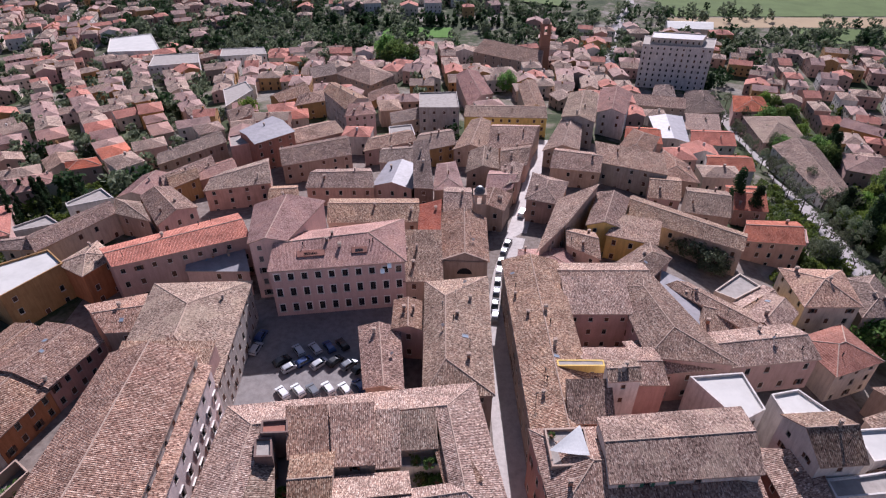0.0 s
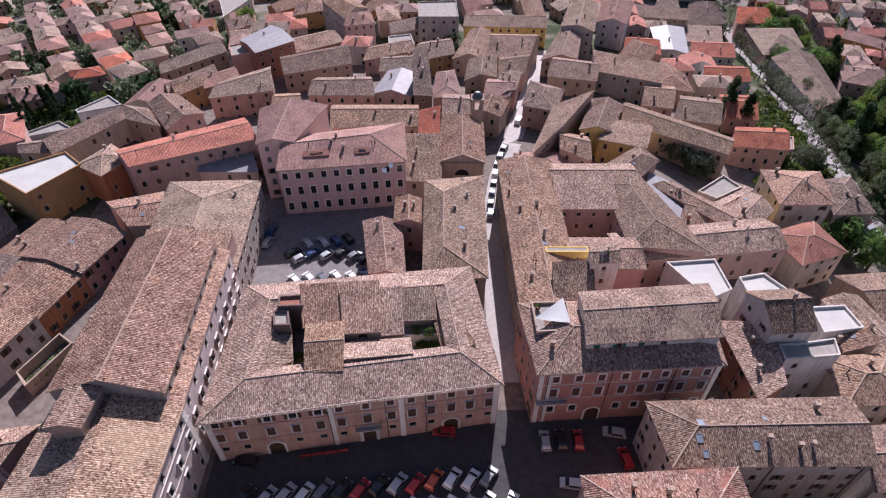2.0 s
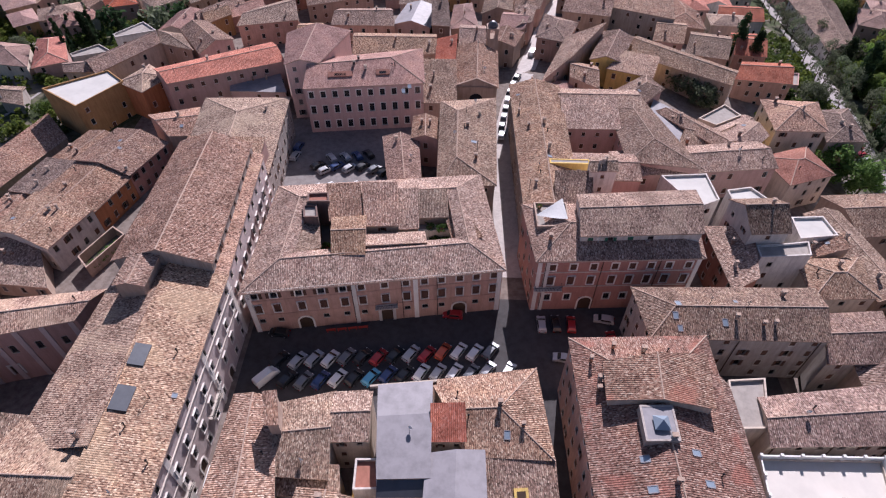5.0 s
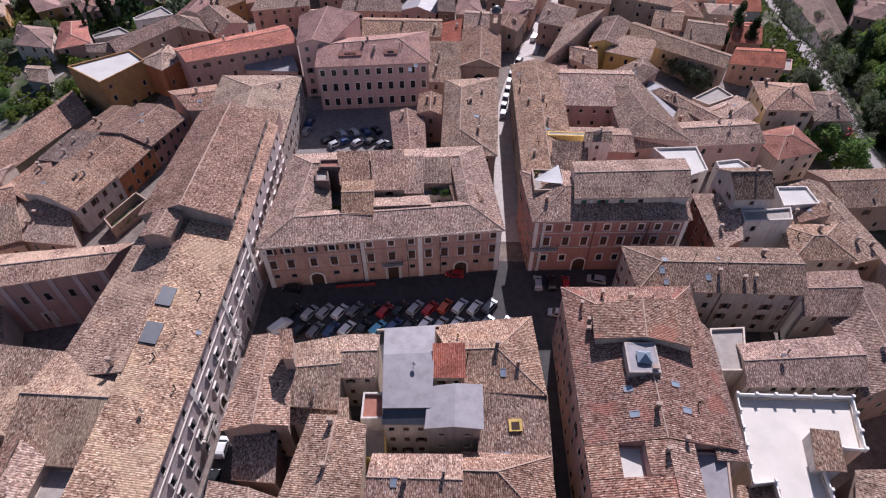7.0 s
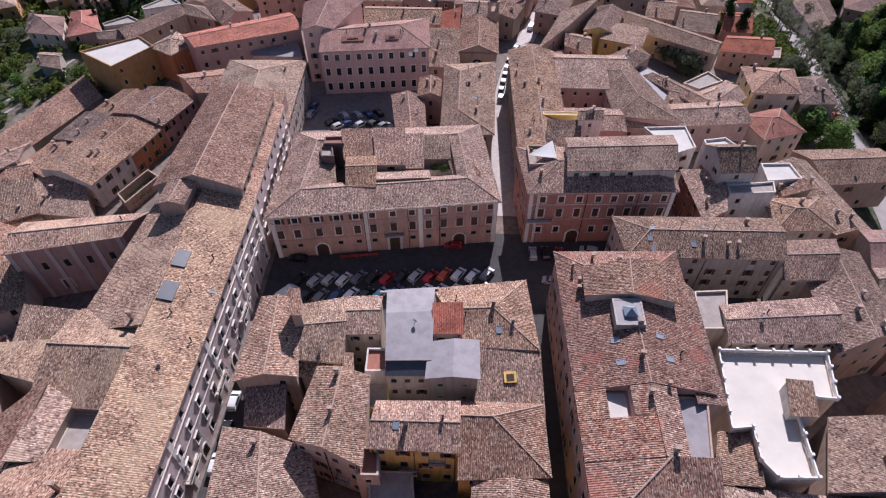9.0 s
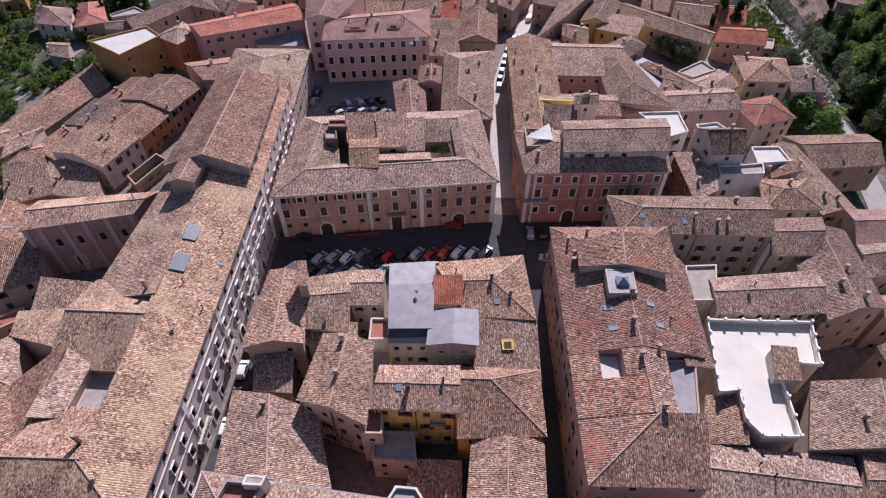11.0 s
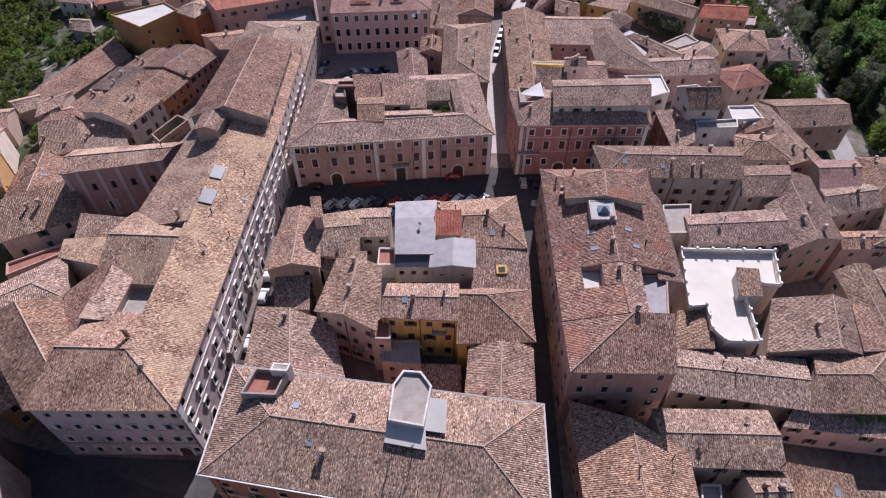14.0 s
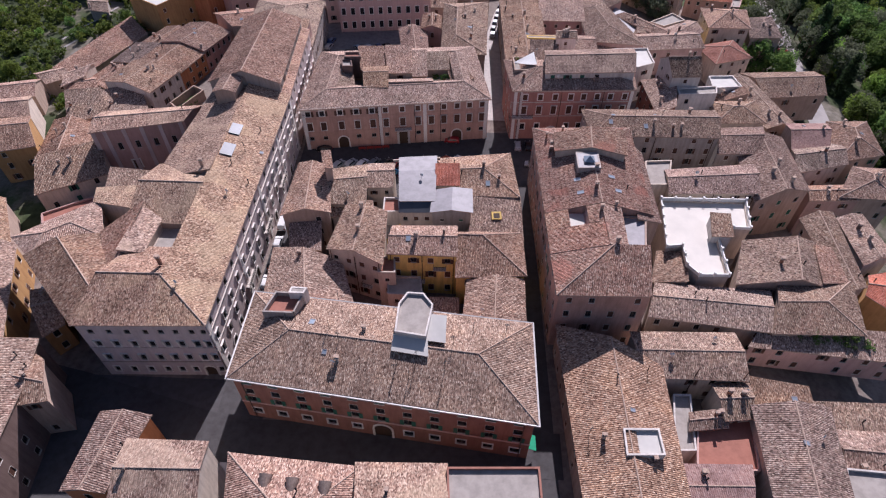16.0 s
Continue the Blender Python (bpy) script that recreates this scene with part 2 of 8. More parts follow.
def grown(poly, outs):
    """The polygon with each edge moved out by its own distance."""
    n, lines = len(poly), []
    for k in range(n):
        (ax, ay), (bx, by) = poly[k], poly[(k + 1) % n]
        l = math.hypot(bx - ax, by - ay)
        nx, ny = (by - ay) / l, -(bx - ax) / l
        lines.append((nx, ny, nx * ax + ny * ay + outs[k]))
    res = []
    for k in range(n):
        (a, b, c), (d, e, f) = lines[k - 1], lines[k]
        det = a * e - b * d
        if abs(det) < 0.05:
            res.append((poly[k][0] + d * outs[k], poly[k][1] + e * outs[k]))
        else:
            res.append(((c * e - b * f) / det, (a * f - c * d) / det))
    return res


SLOPED = {"hip": (0, 1, 2, 3), "gx": (0, 2), "gy": (1, 3), "sf": (0,), "sr": (1,), "sb": (2,), "sl": (3,), "hf": (0, 1, 3), "hb": (2, 1, 3), "hl": (0, 2, 3), "hr": (0, 2, 1),
          "cfl": (0, 3), "cfr": (0, 1), "cbl": (2, 3), "cbr": (1, 2)}


class Roof:
    """Planes that rise from the eaves; the lowest one counts at each place."""

    def __init__(self, poly, eave, kind, slope, over, lip=0.25):
        n = len(poly)
        which = range(n) if (kind == "hip" and n != 4) else SLOPED[kind]
        self.planes, outs = {}, []
        for k in range(n):
            (ax, ay), (bx, by) = poly[k], poly[(k + 1) % n]
            l = math.hypot(bx - ax, by - ay)
            nx, ny = -(by - ay) / l, (bx - ax) / l
            s = slope if not isinstance(slope, (tuple, list)) else slope[k]
            if k in which:
                self.planes[k] = (s * nx, s * ny, eave - s * (nx * ax + ny * ay), (bx - ax) / l, (by - ay) / l)
            outs.append(over if k in which else min(over, lip))
        self.poly, self.outer = poly, grown(poly, outs)

    def z(self, x, y):
        return min(a * x + b * y + c for a, b, c, _, _ in self.planes.values())


COLUMN, RISE = 0.32, 0.04


def tiled(bm, uv, poly, plane, waved=True, inner=(), thick=0.2, high=RISE):
    """Lays columns of barrel tiles on one roof plane, over a convex plan polygon, with its underside and, but for the inner edges, its rim."""
    a, b, c, tx, ty = plane
    s = math.hypot(a, b)
    lift = math.sqrt(1 + s * s)
    rims = [(p, poly[(k + 1) % len(poly)]) for k, p in enumerate(poly) if k not in inner]

    def on(p, e):
        (x0, y0), (x1, y1) = e
        l = math.dist(*e)
        return l > 1e-6 and abs((x1 - x0) * (p[1] - y0) - (y1 - y0) * (p[0] - x0)) / l < 1e-5

    def face(pts, rise):
        vs = [bm.verts.new((x, y, a * x + b * y + c + rise(x * tx + y * ty))) for x, y in pts]
        f = bm.faces.new(vs)
        f.material_index = 0
        for loop in f.loops:
            x, y, _ = loop.vert.co
            loop[uv].uv = (x * tx + y * ty, (x * a + y * b) / max(s, 1e-6) * lift)
        low = [bm.verts.new((x, y, a * x + b * y + c - thick)) for x, y in pts]
        bm.faces.new(low[::-1]).material_index = 1
        for k, p in enumerate(pts):
            k2 = (k + 1) % len(pts)
            if any(on(p, e) and on(pts[k2], e) for e in rims):
                bm.faces.new((vs[k], low[k], low[k2], vs[k2])).material_index = 1

    if not waved:
        face(poly, lambda u: 0.0)
        return
    us = [x * tx + y * ty for x, y in poly]
    k = math.floor(min(us) / COLUMN)
    while k * COLUMN < max(us):
        u0 = k * COLUMN
        for lo, hi, h0, h1 in ((0.0, 0.11, 0, 0), (0.11, 0.17, 0, 1), (0.17, 0.26, 1, 1), (0.26, 0.32, 1, 0)):
            pts = clip(clip(poly, -tx, -ty, u0 + lo), tx, ty, -u0 - hi)
            if len(pts) >= 3:
                face(pts, lambda u: high * (h0 + (h1 - h0) * min(1, max(0, (u - u0 - lo) / (hi - lo)))))
        k += 1


def tile_faces(bm, roof, thick=0.2, waved=True, high=RISE):
    uv = bm.loops.layers.uv.new("UVMap")
    ridges = []
    for k, plane in roof.planes.items():
        a, b, c, tx, ty = plane
        poly = list(roof.outer)
        for j, (d, e, f, _, _) in roof.planes.items():
            if j != k:
                poly = clip(poly, a - d, b - e, c - f)
        if len(poly) < 3:
            continue
        inner = set()
        for i in range(len(poly)):
            p, q = poly[i], poly[(i + 1) % len(poly)]
            for j, (d, e, ff, _, _) in roof.planes.items():
                if j != k and all(abs((a - d) * w[0] + (b - e) * w[1] + c - ff) < 1e-4 for w in (p, q)):
                    inner.add(i)
                    if k < j and math.dist(p, q) > 0.3:
                        ridges.append(tuple(Vector((*w, a * w[0] + b * w[1] + c)) for w in (p, q)))
        tiled(bm, uv, poly, plane, waved, inner, thick, high)
    bmesh.ops.remove_doubles(bm, verts=bm.verts, dist=0.002)
    return ridges


def ridge_tiles(bm, ridges, w=0.12, h=0.11):
    for p, q in ridges:
        d = (q - p).normalized()
        side = d.cross(Vector((0, 0, 1))).normalized()
        n = max(1, int((q - p).length / 0.9))
        last = None
        for i in range(n + 1):
            o = p.lerp(q, i / n)
            up = h + (0.03 if i % 2 else -0.01)
            ring = [bm.verts.new(o + side * (w * sx) + Vector((0, 0, up * sz))) for sx, sz in ((-1.2, -0.3), (-0.6, 0.9), (0.6, 0.9), (1.2, -0.3))]
            if last:
                for k in range(3):
                    bm.faces.new((last[k], last[k + 1], ring[k + 1], ring[k]))
            last = ring


_windows = {}


def ring_frame(bm, w, h, o, y0, y1, depth, hood=0.0, mat=0, pane=None):
    """A window surround in one piece: outer side, front, reveal and, if wanted, the pane at its back."""
    t = o * 1.3
    outer = [(-w / 2 - o, -0.12), (w / 2 + o, -0.12), (w / 2 + o, h + t), (-w / 2 - o, h + t)]
    inner = [(-w / 2, 0), (w / 2, 0), (w / 2, h), (-w / 2, h)]
    rings = []
    for ring, y in ((outer, y0), (outer, y1), (inner, y1), (inner, -depth)):
        rings.append([bm.verts.new((x, y + (hood if y == y1 and ring is outer and k > 1 else 0) + (0.06 if y == y1 and ring is outer and k < 2 else 0), z)) for k, (x, z) in enumerate(ring)])
    for r0, r1 in zip(rings, rings[1:]):
        for k in range(4):
            bm.faces.new((r0[k], r0[(k + 1) % 4], r1[(k + 1) % 4], r1[k])).material_index = mat
    if pane is not None:
        bm.faces.new(rings[3]).material_index = pane


def window_meshes(w, h, trim):
    key = (round(w, 2), round(h, 2), trim)
    if key not in _windows:
        bm = bmesh.new()
        if trim == "hood":
            ring_frame(bm, w, h, 0.2, -0.02, 0.1, 0.2, 0.22)
        else:
            ring_frame(bm, w, h, 0.24 if trim else 0.05, -0.02, 0.07 if trim else 0.02, 0.2)
        frame_me = mesh_of("window", bm, [FRAME if trim else STONE])
        bm = bmesh.new()
        xs, zs = (-w / 2, -0.045, 0.045, w / 2), (0, h * 0.62, h * 0.62 + 0.09, h)
        vs = [[bm.verts.new((x, -0.19, z)) for x in xs] for z in zs]
        for j in range(3):
            for i in range(3):
                bm.faces.new((vs[j][i], vs[j][i + 1], vs[j + 1][i + 1], vs[j + 1][i])).material_index = 1 if (i == 1 or j == 1) else 0
        pane_me = mesh_of("pane", bm, [GLASS, WOOD])
        shut = []
        for m in SHUTTERS:
            bm = bmesh.new()
            n = max(4, int(h / 0.2))
            prof = [(0.09 if k % 2 else 0.06, 0.02 + (h - 0.04) * k / n) for k in range(n + 1)]
            prof = [(0.03, 0.02)] + prof + [(0.03, h - 0.02)]
            sides = [[bm.verts.new((x, y, z)) for y, z in prof] for x in (-w / 4, w / 4)]
            for k in range(len(prof)):
                k2 = (k + 1) % len(prof)
                bm.faces.new((sides[0][k], sides[1][k], sides[1][k2], sides[0][k2]))
            bm.faces.new(sides[0][::-1])
            bm.faces.new(sides[1])
            two = bmesh.new()
            for src, dx in ((bm, -w / 4 - 0.008), (bm, w / 4 + 0.008)):
                got = {v: two.verts.new(v.co + Vector((dx, 0, 0))) for v in src.verts}
                for f in src.faces:
                    two.faces.new([got[v] for v in f.verts])
            shut.append((mesh_of("shutter", bm, [m]), mesh_of("shutter", two, [m])))
        _windows[key] = frame_me, pane_me, shut
    return _windows[key]


def put_window(parent, m, w, h, trim=True, shutter=None, opened=False):
    frame_me, pane_me, shut = window_meshes(w, h, trim)
    win = shared("window", frame_me, parent, m)
    shared("pane", pane_me, win, Matrix())
    if shutter is not None:
        if opened:
            for s in (-1, 1):
                shared("shutter", shut[shutter][0], win, pose(s * (w * 0.76 + (0.22 if trim else 0)), 0.06, 0))
        else:
            shared("shutter", shut[shutter][1], win, pose(0, -0.16 if trim else -0.12, 0))
    return win


def plain_window(w, h, closed):
    """A window far off: frame, glass or closed shutters in one mesh."""
    key = (round(w, 2), round(h, 2), closed, "plain")
    if key not in _windows:
        bm = bmesh.new()
        ring_frame(bm, w, h, 0.06, -0.02, 0.03, 0.2 if not closed else 0.1, 0.0, 2, 1 if closed else 0)
        _windows[key] = mesh_of("window", bm, [GLASS, SHUTTERS[0], STONE])
    return _windows[key]


def wall_frame(p, q, z):
    """Local axes on a wall: x along it, y out of it, z up; origin at p."""
    d = Vector((q[0] - p[0], q[1] - p[1], 0)).normalized()
    n = Vector((d.y, -d.x, 0))
    return Matrix(((d.x, n.x, 0, p[0]), (d.y, n.y, 0, p[1]), (0, 0, 1, z), (0, 0, 0, 1)))


def wall_edge(bm, p, q, z0, z1, holes, roof=None, depth=0.25):
    """One wall from p to q with openings (x, z, width, height) and their reveals; above z1 it follows the roof."""
    m = wall_frame(p, q, 0)
    l = math.dist(p, q)
    xs, zs = {0.0, l}, {z0, z1}
    for x, z, w, h in holes:
        xs |= {x - w / 2, x + w / 2}
        zs |= {z, z + h}
    xs, zs = sorted(xs), sorted(zs)
    cache = {}

    def vert(x, z, y=0.0):
        key = (round(x, 3), round(z, 3), y)
        if key not in cache:
            cache[key] = bm.verts.new(m @ Vector((x, y, z)))
        return cache[key]

    for i in range(len(xs) - 1):
        for j in range(len(zs) - 1):
            cx, cz = (xs[i] + xs[i + 1]) / 2, (zs[j] + zs[j + 1]) / 2
            if any(abs(cx - x) < w / 2 and z < cz < z + h for x, z, w, h in holes):
                continue
            bm.faces.new((vert(xs[i], zs[j]), vert(xs[i + 1], zs[j]), vert(xs[i + 1], zs[j + 1]), vert(xs[i], zs[j + 1])))
    for x, z, w, h in holes:
        a, b = x - w / 2, x + w / 2
        for (x0, h0), (x1, h1) in (((a, z), (a, z + h)), ((a, z + h), (b, z + h)), ((b, z + h), (b, z)), ((b, z), (a, z))):
            bm.faces.new([bm.verts.new(m @ Vector(v)) for v in ((x0, 0, h0), (x0, -depth, h0), (x1, -depth, h1), (x1, 0, h1))])
    if roof is not None:
        n = 24
        last = None
        for k in range(n + 1):
            x = l * k / n
            w = m @ Vector((x, 0, 0))
            top = max(z1, roof.z(w.x, w.y) - 0.08)
            now = bm.verts.new(m @ Vector((x, 0, z1))), bm.verts.new(m @ Vector((x, 0, top)))
            if last and (now[1].co.z > z1 + 1e-3 or last[1].co.z > z1 + 1e-3):
                bm.faces.new((last[0], now[0], now[1], last[1]))
            last = now


def fitted(parent, m, w, h, kind, tone):
    """What stands in an opening: a window, closed or open shutters, a door or an arched portal."""
    if kind in ("door", "arch"):
        bm = bmesh.new()
        o = 0.35
        pts = [(-w / 2, 0), (-w / 2, h)] + [(w / 2, h), (w / 2, 0)]
        outer = [(-w / 2 - o, 0), (-w / 2 - o, h + o), (w / 2 + o, h + o), (w / 2 + o, 0)]
        if kind == "arch":
            r = w / 2
            pts = [(-r, 0)] + [(-r * math.cos(a * math.pi / 8), h - r + r * math.sin(a * math.pi / 8)) for a in range(9)] + [(r, 0)]
            q = r + o
            outer = [(-q, 0)] + [(-q * math.cos(a * math.pi / 8), h - r + q * math.sin(a * math.pi / 8)) for a in range(9)] + [(q, 0)]
        rows = [[bm.verts.new((x, y, z)) for x, z in ring] for ring, y in ((outer, 0.0), (outer, 0.14), (pts, 0.14), (pts, -0.15))]
        for r0, r1 in zip(rows, rows[1:]):
            for k in range(len(pts) - 1):
                bm.faces.new((r0[k], r1[k], r1[k + 1], r0[k + 1]))
        surround = part("door", bm, FRAME, parent, "pale stone portal with a dark wooden door", at=m)
        bm = bmesh.new()
        bm.faces.new([bm.verts.new((x, -0.12, z)) for x, z in pts][::-1])
        part("door_leaf", bm, WOOD, surround)
        return
    trim = "hood" if kind.startswith("hood") else (not kind.startswith("bare"))
    sh = tone if "shut" in kind or "open" in kind else None
    put_window(parent, m, w, h, trim, sh, "open" in kind)


def chimney(parent, x, y, z, kind=None):
    bm = bmesh.new()
    w, d, h = rng.uniform(0.35, 0.7), rng.uniform(0.3, 0.5), rng.uniform(0.6, 1.2)
    box(bm, -w / 2, -d / 2, -0.8, w / 2, d / 2, h)
    box(bm, -w / 2 - 0.08, -d / 2 - 0.08, h, w / 2 + 0.08, d / 2 + 0.08, h + 0.1, 1)
    for sx in (-1, 1):
        box(bm, sx * (w / 2 - 0.1) - 0.07, -d / 2, h + 0.1, sx * (w / 2 - 0.1) + 0.07, d / 2, h + 0.4)
    box(bm, -w / 2 - 0.12, -d / 2 - 0.1, h + 0.4, w / 2 + 0.12, d / 2 + 0.1, h + 0.5, 2)
    return part("chimney", bm, [rng.choice([BRICK, WALL["tan"], WALL["cream"], WALL["grey"], WALL["dark"]]), CEMENT, TILE_CAP], parent, at=pose(x, y, z, 0, 0, rng.uniform(-8, 8)))


def skylight(parent, roof, x, y, w=0.9, h=1.3):
    """A roof window lying on the slope at a plan place."""
    z = roof.z(x, y)
    a, b, c, tx, ty = min(roof.planes.values(), key=lambda p: p[0] * x + p[1] * y + p[2])
    up = Vector((-a, -b, 1)).normalized()
    ex = Vector((tx, ty, 0))
    ey = up.cross(ex)
    m = Matrix(((ex.x, ey.x, up.x, x), (ex.y, ey.y, up.y, y), (ex.z, ey.z, up.z, z), (0, 0, 0, 1)))
    bm = bmesh.new()
    for s in (-1, 1):
        box(bm, s * w / 2 - 0.06, -h / 2, -0.1, s * w / 2 + 0.06, h / 2, 0.12, 1)
        box(bm, -w / 2, s * h / 2 - 0.06, -0.1, w / 2, s * h / 2 + 0.06, 0.12, 1)
    box(bm, -w / 2, -h / 2, -0.1, w / 2, h / 2, 0.07, 0)
    return part("skylight", bm, [SKYGLASS, ZINC], parent, "tilted roof window with a metal frame", at=m)


SKYGLASS, _st, _sb = material("roof_window_glass", 0.08, 0, 0.8)
_sb.inputs["Base Color"].default_value = (0.25, 0.3, 0.36, 1)


def volume(parent, poly, eave, roof="hip", slope=0.34, base=0.0, wall="tan", tiles="old", over=0.5, storeys=None, win=(0,), step=3.4, size=(1.0, 1.6), trim=False, shut=0.6, skip=0.12,
           chimneys=0, lights=0, door=None, plain=False, far=False, openings=None, tone=None, lip=0.25, rail=0.5):
    """One block of a building: walls with openings, and a tiled roof on it. Places are in the parent's frame."""
    n = len(poly)
    rf = None if roof in ("flat", "open") else Roof(poly, eave, roof, slope, over, lip)
    bm = bmesh.new()
    storeys = storeys or max(1, round((eave - base) / 3.7))
    fh = (eave - base) / storeys
    if tone is None:
        tone = rng.randrange(3) if rng.random() < 0.3 else 0
    for k in range(n):
        p, q = poly[k], poly[(k + 1) % n]
        l = math.dist(p, q)
        holes, kinds = [], {}
        if openings and k in openings:
            for f, z, w, h, kind in openings[k]:
                holes.append((l * f, base + z, w, h))
                kinds[len(holes) - 1] = kind
        elif k in win and l > 2.2:
            cols = max(1, int(l / step))
            for c in range(cols):
                x = l * (c + 0.5) / cols
                for s in range(storeys):
                    if rng.random() < skip:
                        continue
                    w, h = size
                    h = h * (0.8 if s == storeys - 1 and storeys > 2 else 1.0)
                    h = min(h, fh * 0.62)
                    z = base + s * fh + fh * 0.30
                    if door is not None and s == 0 and k == 0 and c in door:
                        w, z, h = 2.0, base + 0.02, 3.2
                    if w < l / cols * 0.8:
                        holes.append((x, z, w, h))
        wall_edge(bm, p, q, base, eave - 0.08, holes, rf)
        m = wall_frame(p, q, 0)
        for i, (x, z, w, h) in enumerate(holes):
            if kinds:
                fitted(parent, m @ pose(x, 0, z), w, h, kinds[i], tone)
            elif w >= 2.0:
                dm = bmesh.new()
                box(dm, -w / 2, -0.24, 0, w / 2, -0.17, h, 0)
                box(dm, -0.03, -0.17, 0, 0.03, -0.14, h, 0)
                box(dm, -w / 2 - 0.3, -0.05, 0, -w / 2, 0.1, h + 0.3, 1)
                box(dm, w / 2, -0.05, 0, w / 2 + 0.3, 0.1, h + 0.3, 1)
                box(dm, -w / 2, -0.05, h, w / 2, 0.1, h + 0.3, 1)
                part("door", dm, [WOOD, STONE], parent, at=m @ pose(x, 0, z))
            elif plain:
                shared("window", plain_window(w, h, rng.random() < shut), parent, m @ pose(x, 0, z))
            else:
                sh = tone if rng.random() < shut else None
                put_window(parent, m @ pose(x, 0, z), w, h, trim, sh, rng.random() < 0.35)
    bmesh.ops.remove_doubles(bm, verts=bm.verts, dist=0.001)
    part("wall", bm, WALL[wall], parent)
    if roof == "open":
        return None
    bm = bmesh.new()
    if rf is None:
        top = grown(poly, [0.0] * n)
        inn = grown(poly, [-0.3] * n)
        for ring, z0, z1 in ((top, eave - 0.08, eave + rail), (inn, eave + rail, eave)):
            for k in range(n):
                a, b = ring[k], ring[(k + 1) % n]
                bm.faces.new([bm.verts.new(v) for v in ((*a, z0), (*b, z0), (*b, z1), (*a, z1))])
        for k in range(n):
            k2 = (k + 1) % n
            bm.faces.new([bm.verts.new(v) for v in ((*top[k], eave + rail), (*top[k2], eave + rail), (*inn[k2], eave + rail), (*inn[k], eave + rail))])
        f = bm.faces.new([bm.verts.new((*p, eave)) for p in inn])
        f.material_index = 1
        part("roof_terrace", bm, [WALL[wall], tiles if not isinstance(tiles, str) else CEMENT], parent)
        return None
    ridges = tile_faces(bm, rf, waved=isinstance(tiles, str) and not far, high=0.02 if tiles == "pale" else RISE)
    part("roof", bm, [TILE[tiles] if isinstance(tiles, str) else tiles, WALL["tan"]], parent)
    if ridges and isinstance(tiles, str) and not far:
        bm = bmesh.new()
        ridge_tiles(bm, ridges)
        part("ridge_cap", bm, TILE_CAP, parent)
    cx, cy = sum(p[0] for p in poly) / n, sum(p[1] for p in poly) / n
    for k in range(chimneys + lights):
        for _ in range(20):
            i = rng.randrange(n)
            s, r = rng.random(), rng.uniform(0.15, 0.85)
            px = cx + r * (poly[i][0] + s * (poly[(i + 1) % n][0] - poly[i][0]) - cx)
            py = cy + r * (poly[i][1] + s * (poly[(i + 1) % n][1] - poly[i][1]) - cy)
            break
        if k < chimneys:
            chimney(parent, px, py, rf.z(px, py))
        else:
            skylight(parent, rf, px, py)
    return rf


def ring_roof(parent, poly, eave, slope, reach, back, floor, wall, tiles, over=0.6):
    """Roof wings round an inner court: outer slopes up to a ridge, inner slopes down to the court, and its walls and floor."""
    n = len(poly)
    lines = [grown(poly, [d] * n) for d in (over, -reach, -reach - back)]
    bm = bmesh.new()
    uv = bm.loops.layers.uv.new("UVMap")
    ridges = []
    top = eave + slope * reach
    low = top - slope * back
    for k in range(n):
        k2 = (k + 1) % n
        (ax, ay), (bx, by) = poly[k], poly[k2]
        l = math.dist(poly[k], poly[k2])
        tx, ty, nx, ny = (bx - ax) / l, (by - ay) / l, -(by - ay) / l, (bx - ax) / l
        d0 = nx * ax + ny * ay
        tiled(bm, uv, [lines[0][k], lines[0][k2], lines[1][k2], lines[1][k]], (slope * nx, slope * ny, eave - slope * d0, tx, ty), True, (1, 2, 3))
        tiled(bm, uv, [lines[1][k], lines[1][k2], lines[2][k2], lines[2][k]], (-slope * nx, -slope * ny, top + slope * (d0 + reach), -tx, -ty), True, (0, 1, 3))
        i = [bm.verts.new((*p, z)) for p in (lines[2][k], lines[2][k2]) for z in (low, floor)]
        bm.faces.new((i[0], i[2], i[3], i[1])).material_index = 1
        ridges.append((Vector((*lines[1][k], top)), Vector((*lines[1][k2], top))))
        ridges.append((Vector((*lines[0][k], eave - slope * over)), Vector((*lines[1][k], top))))
    bm.faces.new([bm.verts.new((*p, floor)) for p in lines[2]]).material_index = 2
    bmesh.ops.remove_doubles(bm, verts=bm.verts, dist=0.002)
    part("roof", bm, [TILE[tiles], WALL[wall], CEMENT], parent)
    bm = bmesh.new()
    ridge_tiles(bm, ridges)
    part("ridge_cap", bm, TILE_CAP, parent)


def gutter(parent, roof, mat, size=0.22, label="metal eaves gutter"):
    """A gutter along the eaves of a roof, in one piece."""
    bm = bmesh.new()
    n = len(roof.outer)
    rings = []
    for x0, z0 in ((0.0, -0.02), (size, 0.05), (size, -size), (0.0, -size)):
        rings.append([bm.verts.new((x, y, roof.z(*roof.outer[k]) + z0 - 0.05)) for k, (x, y) in enumerate(grown(roof.outer, [x0] * n))])
    for r0, r1 in zip(rings, rings[1:] + rings[:1]):
        for k in range(n):
            bm.faces.new((r0[k], r0[(k + 1) % n], r1[(k + 1) % n], r1[k]))
    part("gutter", bm, mat, parent, label)


TILE_CAP = rough_paint("ridge_tile_clay", (0.44, 0.32, 0.255), 0.9, 0, 0.2, 1.0, 3.0)


def even(n):
    return [(k + 0.5) / n for k in range(n)]


